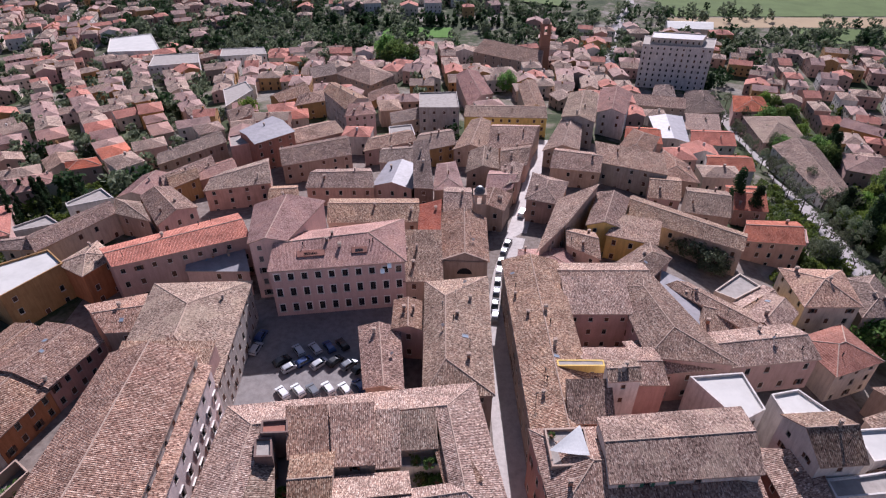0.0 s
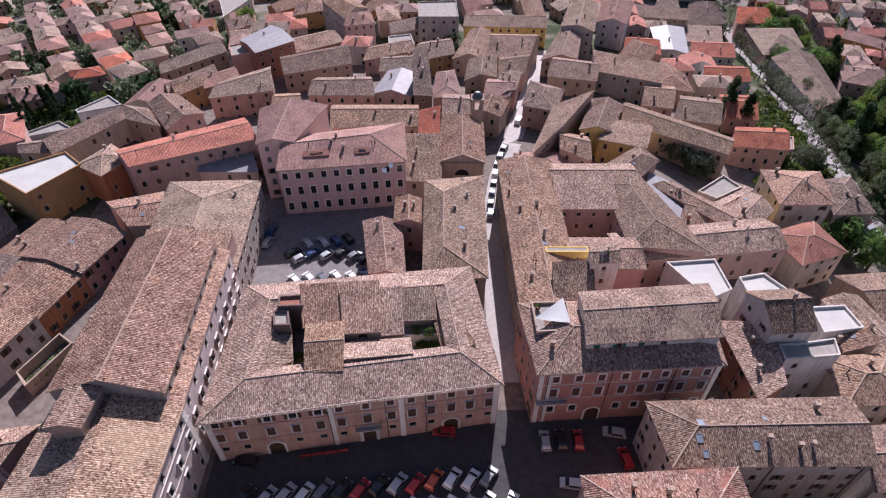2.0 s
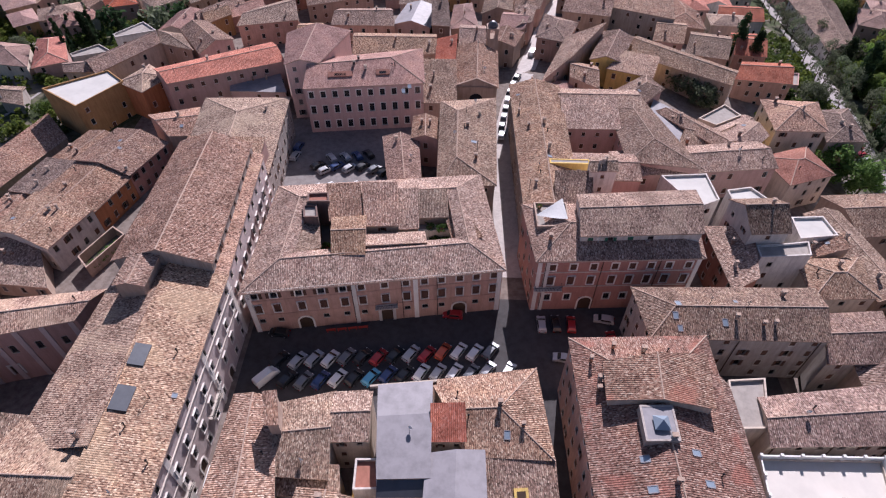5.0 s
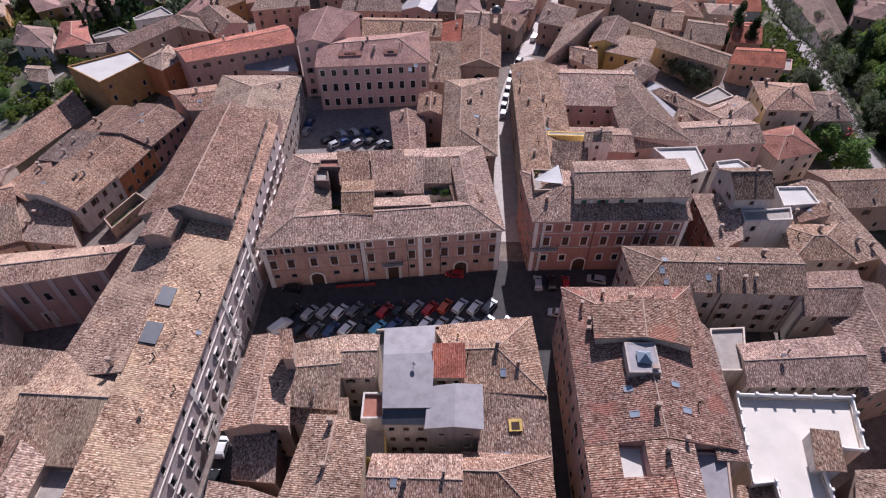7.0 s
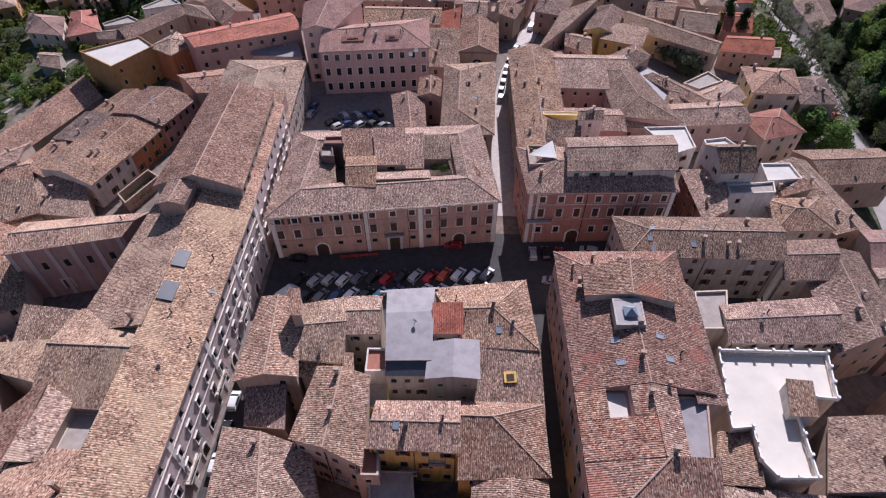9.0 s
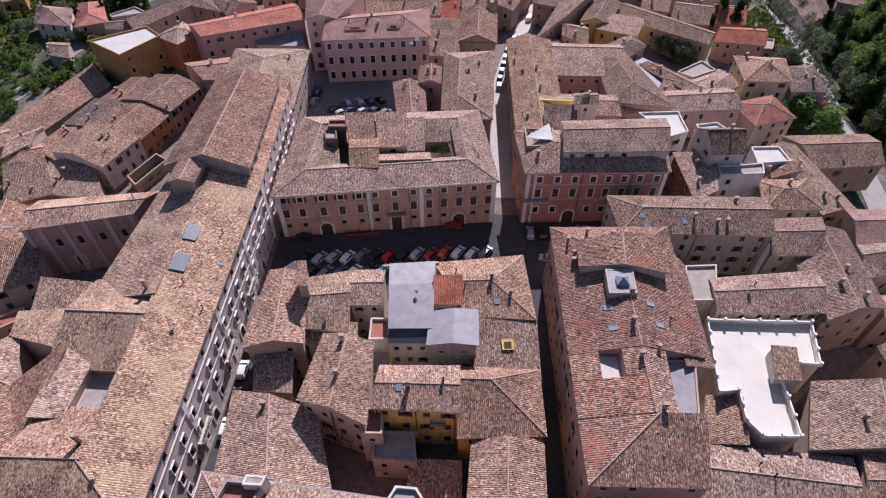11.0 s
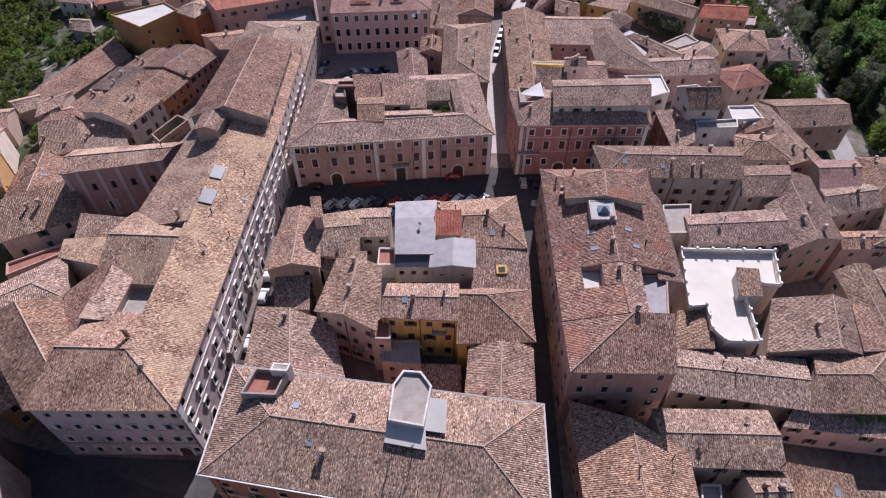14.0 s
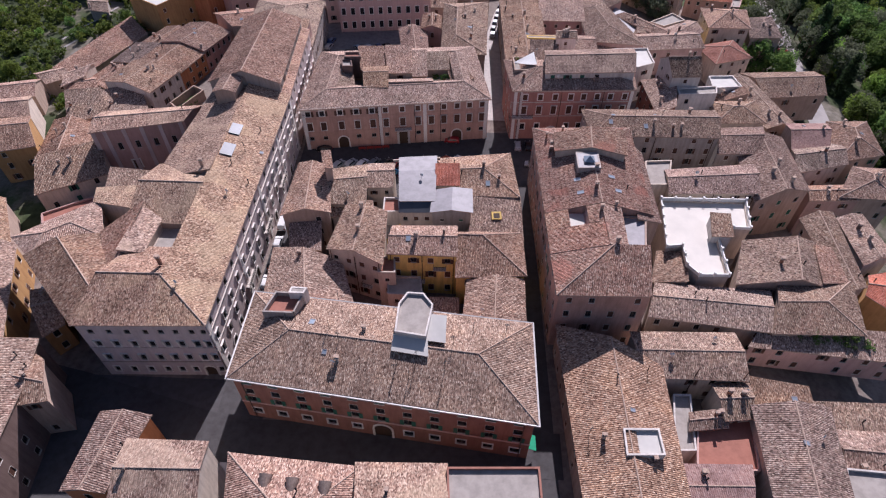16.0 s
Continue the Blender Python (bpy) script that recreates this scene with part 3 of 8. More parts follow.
def bays(at, rows, doors=None):
    """The openings of a front: at each place along it one in each row (sill, width, height, kind); doors take the place of the last row."""
    out = []
    for k, f in enumerate(at):
        for j, row in enumerate(rows):
            out.append((f, *(doors[k] if doors and k in doors and j == len(rows) - 1 else row)))
    return out


ROOFS = {}


def house(poly, eave, label, category="house", name="house", base=0.0, **kw):
    """A building of one block, as a thing with its parts."""
    cx, cy = sum(p[0] for p in poly) / len(poly), sum(p[1] for p in poly) / len(poly)
    ob = thing(name, cx, cy, base, label, category)
    PLACED.append((cx, cy, max(math.dist(p, (cx, cy)) for p in poly) * 0.8))
    local = [(x - cx, y - cy) for x, y in poly]
    ROOFS[ob.name] = volume(ob, local, eave - base, **kw)
    return ob


def more(ob, poly, eave, **kw):
    """Another block on the same building, given in world places."""
    o = ob.matrix_basis.translation
    b = kw.pop("base", o.z)
    return volume(ob, [(x - o.x, y - o.y) for x, y in poly], eave - o.z, base=b - o.z, **kw)


# ---- the ground ----
def ground_z(x, y):
    """The hill: level in the old town, falling away to the north, east and west."""
    z = -0.115 * max(0.0, min(y, 390) - 140) - 0.2 * max(0.0, min(x, 150) - 58) - 0.06 * max(0.0, min(-x, 330) - 92)
    return max(z, -36.0)


LAND, nt, b = material("gardens_and_earth", 0.95, 0, 0.1)
pos = world_place(nt)
c = ramp(nt, noise_of(nt, pos, 0.035, 6, 0.65), [(0.36, (0.035, 0.05, 0.022)), (0.48, (0.06, 0.075, 0.035)), (0.55, (0.16, 0.14, 0.11)), (0.66, (0.25, 0.225, 0.20))])
c = mixed(nt, "MULTIPLY", 0.7, c, ramp(nt, noise_of(nt, pos, 0.5, 5, 0.7), [(0.3, (0.45, 0.45, 0.45)), (0.6, (1.15, 1.15, 1.15))]))
nt.links.new(c, b.inputs["Base Color"])
CROP = rough_paint("green_crop", (0.11, 0.15, 0.055), 0.95, 0, 0.1, 0.5, 0.05)
STUBBLE = rough_paint("dry_field", (0.36, 0.27, 0.17), 0.95, 0, 0.1, 0.4, 0.05)
GRASS = rough_paint("mown_grass", (0.10, 0.20, 0.04), 0.95, 0, 0.1, 0.4, 0.1)
ROAD = rough_paint("pale_worn_road", (0.34, 0.31, 0.30), 0.9, 0, 0.2, 0.4, 0.3)
WHITE = rough_paint("white_paint", (0.75, 0.73, 0.70), 0.7, 0, 0.3, 0.3, 3.0)


def sheet(name, x0, y0, x1, y1, step, mat, lift, label, inside=None):
    """A piece of ground cover that follows the hill."""
    bm = bmesh.new()
    nx, ny = max(1, round((x1 - x0) / step)), max(1, round((y1 - y0) / step))
    vs = {}

    def v(i, j):
        if (i, j) not in vs:
            x, y = x0 + (x1 - x0) * i / nx, y0 + (y1 - y0) * j / ny
            vs[i, j] = bm.verts.new((x, y, ground_z(x, y) + lift))
        return vs[i, j]

    for i in range(nx):
        for j in range(ny):
            if inside is None or inside(x0 + (x1 - x0) * (i + 0.5) / nx, y0 + (y1 - y0) * (j + 0.5) / ny):
                bm.faces.new((v(i, j), v(i + 1, j), v(i + 1, j + 1), v(i, j + 1)))
    return tagged(part(name, bm, mat, None), label, name, kind="structure")


def strip(name, path, width, mat, lift, label):
    """A road along a line, laid on the hill."""
    bm = bmesh.new()
    pts = []
    for p, q in zip(path, path[1:]):
        n = max(1, int(math.dist(p, q) / 6))
        pts += [(p[0] + (q[0] - p[0]) * k / n, p[1] + (q[1] - p[1]) * k / n) for k in range(n)]
    pts.append(path[-1])
    last = None
    for k, p in enumerate(pts):
        a, b_ = pts[max(0, k - 1)], pts[min(len(pts) - 1, k + 1)]
        l = math.dist(a, b_)
        nx, ny = -(b_[1] - a[1]) / l * width / 2, (b_[0] - a[0]) / l * width / 2
        now = [bm.verts.new((p[0] + s * nx, p[1] + s * ny, ground_z(p[0] + s * nx, p[1] + s * ny) + lift)) for s in (-1, 0, 1)]
        if last:
            for i in (0, 1):
                bm.faces.new((last[i], now[i], now[i + 1], last[i + 1]))
        last = now
    bmesh.ops.recalc_face_normals(bm, faces=bm.faces)
    return tagged(part(name, bm, mat, None), label, "road", kind="structure")


bm = bmesh.new()
xs = [-2600, -1500, -900, -600, -450] + list(range(-350, 351, 7)) + [450, 600, 900, 1500, 2600]
ys = [-500, -250, -150] + list(range(-110, 401, 7)) + list(range(420, 701, 20)) + [800, 1000, 1400, 2200, 3500]
grid = [[bm.verts.new((x, y, ground_z(x, y))) for x in xs] for y in ys]
for j in range(len(ys) - 1):
    for i in range(len(xs) - 1):
        bm.faces.new((grid[j][i], grid[j][i + 1], grid[j + 1][i + 1], grid[j + 1][i]))
tagged(part("ground", bm, LAND, None), "green and brown garden ground of a hill town", "ground", kind="structure")
sheet("pavement", -91, -117, 91, 231, 7, YARD, 0.06, "worn brown-grey paving of the yards and lanes")
sheet("square", -38, 20, 62, 48, 2, ASPHALT, 0.12, "dark asphalt car park in front of the palace")
sheet("upper_square", -50, 72, -10, 112, 2, SQUARE, 0.12, "worn grey paving of the smaller square before the school")
strip("street", [(-35.2, -44), (-35.6, 20), (-37, 78)], 6.4, ASPHALT, 0.15, "narrow asphalt street beside the long palace")
strip("street", [(18.6, -60), (18.2, 22)], 5.0, ASPHALT, 0.15, "narrow shaded asphalt street between old houses")
strip("street", [(-95, -30), (-66, -36), (-36, -44), (22, -44.5)], 8.0, ASPHALT, 0.18, "shaded asphalt street in front of the palaces")
strip("street", [(12.6, 54), (12.5, 88), (13.8, 108), (16.2, 122), (20.8, 139), (25.2, 156), (29.2, 172), (42.5, 232)], 5.8, PAVING, 0.15, "pale paved street climbing through the old town")
sheet("south_street", -92, -62, -30, -32.5, 4, ASPHALT, 0.1, "dark asphalt of the shaded street corner")
strip("street", [(-31, -43), (-33, -62), (-36, -90)], 7.0, PAVING, 0.14, "pale paved lane beside the front palace")
strip("avenue", [(110, 40), (117, 70), (123, 104), (127, 130), (133, 155), (148, 215), (160, 275), (165, 331), (165, 380)], 8.0, ROAD, 0.15, "pale tree-lined avenue falling down the hill")
GARDEN_PATHS = ([(-139.3, 101.6), (-136.1, 111.1), (-133.3, 117.5), (-130.2, 127.2)], [(-135.7, 95.0), (-133.4, 101.1), (-131.3, 108.1)])
for line in GARDEN_PATHS:
    strip("garden_path", line, 1.1, ROAD, 0.12, "narrow pale path between the garden beds")
strip("road", [(-150, 230), (-200, 310), (-263, 411), (-291, 529), (-318, 640), (-330, 900)], 9.0, ROAD, 0.15, "pale main road out of the town")
strip("road", [(120, 420), (150, 520), (188, 618), (230, 800)], 8.0, ROAD, 0.15, "pale country road")
strip("road", [(-185, 150), (-240, 240), (-320, 380), (-400, 560)], 6.0, ROAD, 0.15, "pale residential road between houses")
sheet("field", 215, 560, 900, 1400, 60, CROP, 0.3, "wide green crop field")
sheet("field", 205, 520, 700, 556, 18, STUBBLE, 0.3, "dry tan field strip")
sheet("field", 300, 470, 700, 516, 20, CROP, 0.3, "green field strip behind the hedges")
sheet("field", -170, 600, 120, 1300, 60, CROP, 0.3, "green crop field beyond the trees")
sheet("sports_ground", -48, 462, 8, 492, 8, GRASS, 0.3, "bright green playing field")


# ---- trees ----
def leaves(name, tones):
    m, nt, b = material(name, 0.8, 0, 0.25)
    g = nt.nodes.new("ShaderNodeNewGeometry")
    info = nt.nodes.new("ShaderNodeObjectInfo")
    c = ramp(nt, g.outputs["Random Per Island"], [(0.0, tones[0]), (0.5, tones[1]), (1.0, tones[2])])
    hs = nt.nodes.new("ShaderNodeHueSaturation")
    nt.links.new(maths(nt, "ADD", 0.65, maths(nt, "MULTIPLY", info.outputs["Random"], 0.8)), hs.inputs["Value"])
    nt.links.new(maths(nt, "ADD", 0.47, maths(nt, "MULTIPLY", info.outputs["Random"], 0.05)), hs.inputs["Hue"])
    nt.links.new(c, hs.inputs["Color"])
    nt.links.new(hs.outputs[0], b.inputs["Base Color"])
    glow = nt.nodes.new("ShaderNodeBsdfTranslucent")
    nt.links.new(hs.outputs[0], glow.inputs["Color"])
    blend = nt.nodes.new("ShaderNodeMixShader")
    blend.inputs[0].default_value = 0.5
    nt.links.new(b.outputs[0], blend.inputs[1])
    nt.links.new(glow.outputs[0], blend.inputs[2])
    nt.links.new(blend.outputs[0], next(n for n in nt.nodes if n.type == "OUTPUT_MATERIAL").inputs["Surface"])
    return m


LEAF = {
    "green": leaves("green_leaves", [(0.06, 0.105, 0.028), (0.11, 0.18, 0.045), (0.17, 0.26, 0.07)]),
    "olive": leaves("grey_green_leaves", [(0.07, 0.085, 0.05), (0.12, 0.14, 0.08), (0.18, 0.20, 0.13)]),
    "dark": leaves("dark_conifer_needles", [(0.014, 0.028, 0.012), (0.025, 0.045, 0.018), (0.04, 0.065, 0.025)]),
    "lime": leaves("yellow_green_leaves", [(0.09, 0.14, 0.026), (0.15, 0.23, 0.04), (0.22, 0.30, 0.07)]),
}
BARK = rough_paint("bark", (0.10, 0.075, 0.055), 0.95, 0, 0.1, 0.6, 4.0)


def crown_points(r, shape, height, width, clumps, per, size):
    """Leaf quads in clumps on an uneven crown."""
    verts, faces = [], []
    for _ in range(clumps):
        a, u = r.uniform(0, 2 * math.pi), r.uniform(-0.75, 1.0)
        if shape == "cone":
            h = r.random() ** 1.3
            rad = width / 2 * (1 - h) ** 0.7 * r.uniform(0.6, 1.0)
            ctr = Vector((math.cos(a) * rad, math.sin(a) * rad, h * height))
            cr = width * 0.2
        else:
            rad = math.sqrt(max(0, 1 - u * u)) * r.uniform(0.55, 1.1)
            ctr = Vector((math.cos(a) * rad * width / 2, math.sin(a) * rad * width / 2, (u + 0.75) / 1.75 * height * r.uniform(0.85, 1.1)))
            cr = width * r.uniform(0.12, 0.2)
        for _ in range(per):
            d = Vector((r.gauss(0, 1), r.gauss(0, 1), r.gauss(0, 0.8))).normalized()
            p = ctr + d * cr * r.uniform(0.75, 1.05)
            n = (d + Vector((r.gauss(0, 0.5), r.gauss(0, 0.5), r.gauss(0, 0.5)))).normalized()
            e1 = n.orthogonal().normalized()
            e2 = n.cross(e1)
            s = size * r.uniform(0.6, 1.3)
            k = len(verts)
            verts += [p + e1 * s, p + e2 * s * 0.7, p - e1 * s, p - e2 * s * 0.7]
            faces.append((k, k + 1, k + 2, k + 3))
    return verts, faces


def trunk_mesh(r, height, girth, limbs):
    bm = bmesh.new()

    def limb(p, q, r0, r1):
        d = (q - p).normalized()
        e1 = d.orthogonal().normalized()
        e2 = d.cross(e1)
        rings = [[bm.verts.new(o + (e1 * math.cos(k * math.pi / 3) + e2 * math.sin(k * math.pi / 3)) * rad) for k in range(6)] for o, rad in ((p, r0), (q, r1))]
        for k in range(6):
            bm.faces.new((rings[0][k], rings[0][(k + 1) % 6], rings[1][(k + 1) % 6], rings[1][k]))

    top = Vector((r.uniform(-0.3, 0.3), r.uniform(-0.3, 0.3), height))
    limb(Vector((0, 0, -0.5)), top, girth, girth * 0.6)
    for k in range(limbs):
        a = 2 * math.pi * k / limbs + r.uniform(-0.4, 0.4)
        limb(top * r.uniform(0.75, 1.0), top + Vector((math.cos(a) * height * 0.6, math.sin(a) * height * 0.6, height * r.uniform(0.3, 0.7))), girth * 0.45, girth * 0.15)
    return mesh_of("trunk", bm, [BARK])


def tree_kind(name, label, shape, leaf, height, width, bole, clumps, per, size, seed):
    r = random.Random(seed)
    vs, fs = crown_points(r, shape, height, width, clumps, per, size)
    me = bpy.data.meshes.new("crown")
    me.from_pydata(vs, [], fs)
    me.materials.append(LEAF[leaf])
    return name, label, me, trunk_mesh(r, bole, width * 0.035 + 0.08, 0 if shape == "cone" else 4), bole


KINDS = {
    "broad": [tree_kind("tree", "broad leafy green tree in a park", "round", "green", 6.5, 8.0, 3.0, 60, 55, 0.30, s) for s in (1, 2, 3)],
    "olive": [tree_kind("tree", "rounded grey-green evergreen oak", "round", "olive", 5.5, 8.5, 2.5, 60, 60, 0.27, s) for s in (4, 5)],
    "lime": [tree_kind("tree", "bright yellow-green leafy garden tree", "round", "lime", 5.0, 6.0, 2.5, 45, 50, 0.27, 6)],
    "pine": [tree_kind("tree", "tall dark conifer among the houses", "cone", "dark", 12.0, 5.0, 1.5, 70, 45, 0.28, s) for s in (7, 8)],
    "cypress": [tree_kind("cypress", "slender dark cypress in a garden", "cone", "dark", 10.0, 2.6, 0.6, 60, 40, 0.2, 9)],
    "shrub": [tree_kind("shrub", "low green leafy garden shrub", "round", "green", 1.8, 3.2, 0.3, 22, 40, 0.16, 10), tree_kind("shrub", "low yellow-green garden shrub", "round", "lime", 1.6, 3.0, 0.3, 22, 40, 0.16, 11)],
    "street": [tree_kind("tree", "thin-crowned green tree beside the avenue", "round", "olive", 6.0, 5.0, 5.0, 30, 40, 0.2, 12)],
}


def plant(kind, x, y, scale=1.0, group=""):
    name, label, crown, bole, h = rng.choice(KINDS[kind])
    ob = thing(name, x, y, ground_z(x, y), label, "tree" if kind != "shrub" else "shrub", group, turn=rng.uniform(0, 360))
    shared("trunk", bole, ob, Matrix.Scale(scale, 4))
    shared("crown", crown, ob, Matrix.LocRotScale((0, 0, h * scale * 0.8), None, (scale, scale, scale * rng.uniform(0.85, 1.15))))


PLACED = []


def free(x, y, r):
    return all((x - a) ** 2 + (y - b_) ** 2 > (r + s) ** 2 for a, b_, s in PLACED)


AVENUE = [(117, 70), (123, 104), (127, 130), (133, 155), (148, 215), (160, 275), (165, 331)]


def avenue_x(y):
    for (a, b_), (d, e) in zip(AVENUE, AVENUE[1:]):
        if b_ <= y <= e:
            return a + (d - a) * (y - b_) / (e - b_)
    return 115 if y < 100 else 165


def plant_trees():
    for k in range(26):
        y = 104 + k * 9.2
        for s in (-1, 1):
            if rng.random() < 0.8:
                plant("street", avenue_x(y) + s * 5.5 + rng.uniform(-0.5, 0.5), y + rng.uniform(-1, 1), rng.uniform(0.8, 1.15), "trees along the avenue")
    n = 0
    while n < 190:
        y = rng.uniform(45, 330)
        x = avenue_x(y) + rng.uniform(8, 30 + (y < 240) * 30)
        if free(x, y, 2.0) or rng.random() < 0.02:
            PLACED.append((x, y, 1.2))
            plant(rng.choice(["broad", "broad", "olive", "lime", "broad", "pine"]), x, y, rng.uniform(0.8, 1.5), "trees of the park")
            n += 1
    for x, y, s, k in ((70, 134, 1.05, "olive"), (74, 128, 0.95, "olive"), (36, 318, 1.3, "broad"), (44, 322, 1.1, "broad"), (-32, 385, 1.9, "broad"), (-24, 392, 1.7, "broad"), (-38, 398, 1.8, "broad"), (-92, 262, 1.4, "lime"), (103, 101, 1.3, "broad"), (110, 96, 1.1, "broad"), (106, 108, 1.0, "broad"), (100, 172, 1.2, "pine"), (104, 166, 1.1, "pine"), (106, 178, 0.9, "olive"), (-66, 200, 0.8, "lime"), (118, 146, 1.0, "olive")):
        plant(k, x, y, s)
    for k in range(34):
        x, y = rng.uniform(-200, -104), rng.uniform(50, 210)
        if free(x, y, 1.5) and -x > 116 + (90 - y) * 0.15:
            plant(rng.choice(["shrub", "lime", "lime", "olive"]), x, y, rng.uniform(0.6, 1.0), "trees of the western gardens")
    for k in range(90):
        x = rng.uniform(-190, -112)
        y = rng.uniform(48, 128)
        if free(x, y, 1.0):
            plant("shrub", x, y, rng.uniform(0.6, 1.5), "garden shrubs")
    for k in range(16):
        plant("cypress", -128 + rng.uniform(-14, 14), 158 + rng.uniform(-14, 14), rng.uniform(0.8, 1.2), "cypresses")


def woods(name, label, spots, leaf="green"):
    """Far trees, too many to count, in one object."""
    r = random.Random(5)
    verts, faces, mats = [], [], []
    for x, y, s, dark in spots:
        vs, fs = crown_points(r, "cone" if dark == 2 else "round", 8 * s, (4.5 if dark == 2 else 8) * s, 16, 9, 0.95 * s)
        k = len(verts)
        z = ground_z(x, y) + s
        verts += [v + Vector((x, y, z)) for v in vs]
        faces += [tuple(i + k for i in f) for f in fs]
        mats += [1 if dark else 0] * len(fs)
    me = bpy.data.meshes.new(name)
    me.from_pydata(verts, [], faces)
    me.materials.append(LEAF[leaf])
    me.materials.append(LEAF["dark" if leaf == "olive" else "green"])
    me.polygons.foreach_set("material_index", mats)
    tagged(new(name, me), label, "woods", kind="stuff")


# ---- far streets of houses ----
FAR = bmesh.new()
FAR_UV = FAR.loops.layers.uv.new("UVMap")
FAR_MATS = [GLASS, STONE] + [WALL[k] for k in ("rose", "cream", "white", "pink", "ochre", "tan")] + [TILE[k] for k in ("rose", "red", "old", "pale")]


def far_house(poly, eave, base, kind, wall, tiles):
    """A house of the distant town, too small and too many to count: walls, windows and roof into one mesh."""
    wi = 2 + ("rose", "cream", "white", "pink", "ochre", "tan").index(wall)
    ti = 8 + ("rose", "red", "old", "pale").index(tiles)
    rf = Roof(poly, eave, kind, 0.36, 0.4)
    for k in range(4):
        p, q = poly[k], poly[(k + 1) % 4]
        mid = ((p[0] + q[0]) / 2, (p[1] + q[1]) / 2)
        pts = [(*p, base), (*q, base), (*q, eave), (*mid, rf.z(*mid) - 0.05), (*p, eave)]
        FAR.faces.new([FAR.verts.new(v) for v in pts]).material_index = wi
        if k in (0, 1, 3):
            m = wall_frame(p, q, base)
            l = math.dist(p, q)
            for c in range(max(1, int(l / 3.6))):
                for z in (1.9, 4.9):
                    if z + 1.6 < eave - base:
                        x = l * (c + 0.5) / max(1, int(l / 3.6))
                        box(FAR, x - 0.5, -0.1, z, x + 0.5, 0.04, z + 1.5, 0, m)
    for k, (a, b_, c_, tx, ty) in rf.planes.items():
        pl = list(rf.outer)
        for j, (d, e, f, _, _) in rf.planes.items():
            if j != k:
                pl = clip(pl, a - d, b_ - e, c_ - f)
        if len(pl) > 2:
            f = FAR.faces.new([FAR.verts.new((x, y, a * x + b_ * y + c_)) for x, y in pl])
            f.material_index = ti
            for loop in f.loops:
                x, y, _ = loop.vert.co
                loop[FAR_UV].uv = (x * tx + y * ty, (x * a + y * b_) * 3)
    cx, cy = (poly[0][0] + poly[2][0]) / 2 + rng.uniform(-2, 2), (poly[0][1] + poly[2][1]) / 2 + rng.uniform(-2, 2)
    zc = rf.z(cx, cy)
    box(FAR, cx - 0.4, cy - 0.3, zc - 0.5, cx + 0.4, cy + 0.3, zc + 1.2, wi)


def scatter_houses(x0, x1, y0, y1, n, angle, chance=1.0):
    """Houses of the spread-out suburbs, turned about one angle."""
    for _ in range(n):
        x, y = rng.uniform(x0, x1), rng.uniform(y0, y1)
        if not free(x, y, 5.0):
            continue
        PLACED.append((x, y, 5.0))
        w, d = rng.uniform(9, 16), rng.uniform(8, 12)
        t = radians(angle + rng.uniform(-12, 12))
        ct, st = math.cos(t), math.sin(t)
        poly = [(x + ct * u * w / 2 - st * v * d / 2, y + st * u * w / 2 + ct * v * d / 2) for u, v in ((-1, -1), (1, -1), (1, 1), (-1, 1))]
        g = ground_z(x, y)
        far_house(poly, g + rng.uniform(5.5, 9.5), g - 1, rng.choice(["hip", "hip", "gx", "gy"]), rng.choice(["rose", "cream", "white", "pink", "ochre", "tan"]), rng.choice(["rose", "rose", "red", "old", "pale", "old"]))


def far_street(path, side, chance=0.85):
    for (ax, ay), (bx, by) in zip(path, path[1:]):
        l = math.dist((ax, ay), (bx, by))
        dx, dy = (bx - ax) / l, (by - ay) / l
        s = 4.0
        while s < l:
            w, d = rng.uniform(9, 15), rng.uniform(8, 11)
            for o in side:
                x, y = ax + dx * (s + w / 2) - dy * o, ay + dy * (s + w / 2) + dx * o
                if rng.random() > chance or not free(x, y, 5.0):
                    continue
                PLACED.append((x, y, 5.0))
                t = math.atan2(dy, dx) + rng.uniform(-0.08, 0.08)
                if abs(math.cos(t)) < 0.7:
                    w2, d2, t = d, w, t - math.pi / 2
                else:
                    w2, d2 = w, d
                ct, st = math.cos(t), math.sin(t)
                poly = [(x + ct * u * w2 / 2 - st * v * d2 / 2, y + st * u * w2 / 2 + ct * v * d2 / 2) for u, v in ((-1, -1), (1, -1), (1, 1), (-1, 1))]
                if (poly[1][0] - poly[0][0]) < 0:
                    poly = poly[2:] + poly[:2]
                g = ground_z(x, y)
                wall, tiles = rng.choice(["rose", "cream", "white", "pink", "ochre", "tan"]), rng.choice(["rose", "rose", "red", "old", "pale"])
                names = {"rose": "rose", "cream": "cream", "white": "off-white", "pink": "pink", "ochre": "ochre", "tan": "tan"}
                tints = {"rose": "rose tiled", "red": "red tiled", "old": "brown tiled", "pale": "pale tiled"}
                eave = g + rng.uniform(6, 9)
                kind = rng.choice(["hip", "hip", "gx", "gy"])
                if y < 265 and abs(x) < 170:
                    house(poly, eave, f"{names[wall]} plastered house with a {tints[tiles]} roof", base=g - 1, roof=kind, wall=wall, tiles=tiles, win=(0,), step=5.2, plain=True, storeys=2, far=True)
                else:
                    far_house(poly, eave, g - 1, kind, wall, tiles)
            s += w + rng.uniform(1.5, 7)


# ---- buildings ----

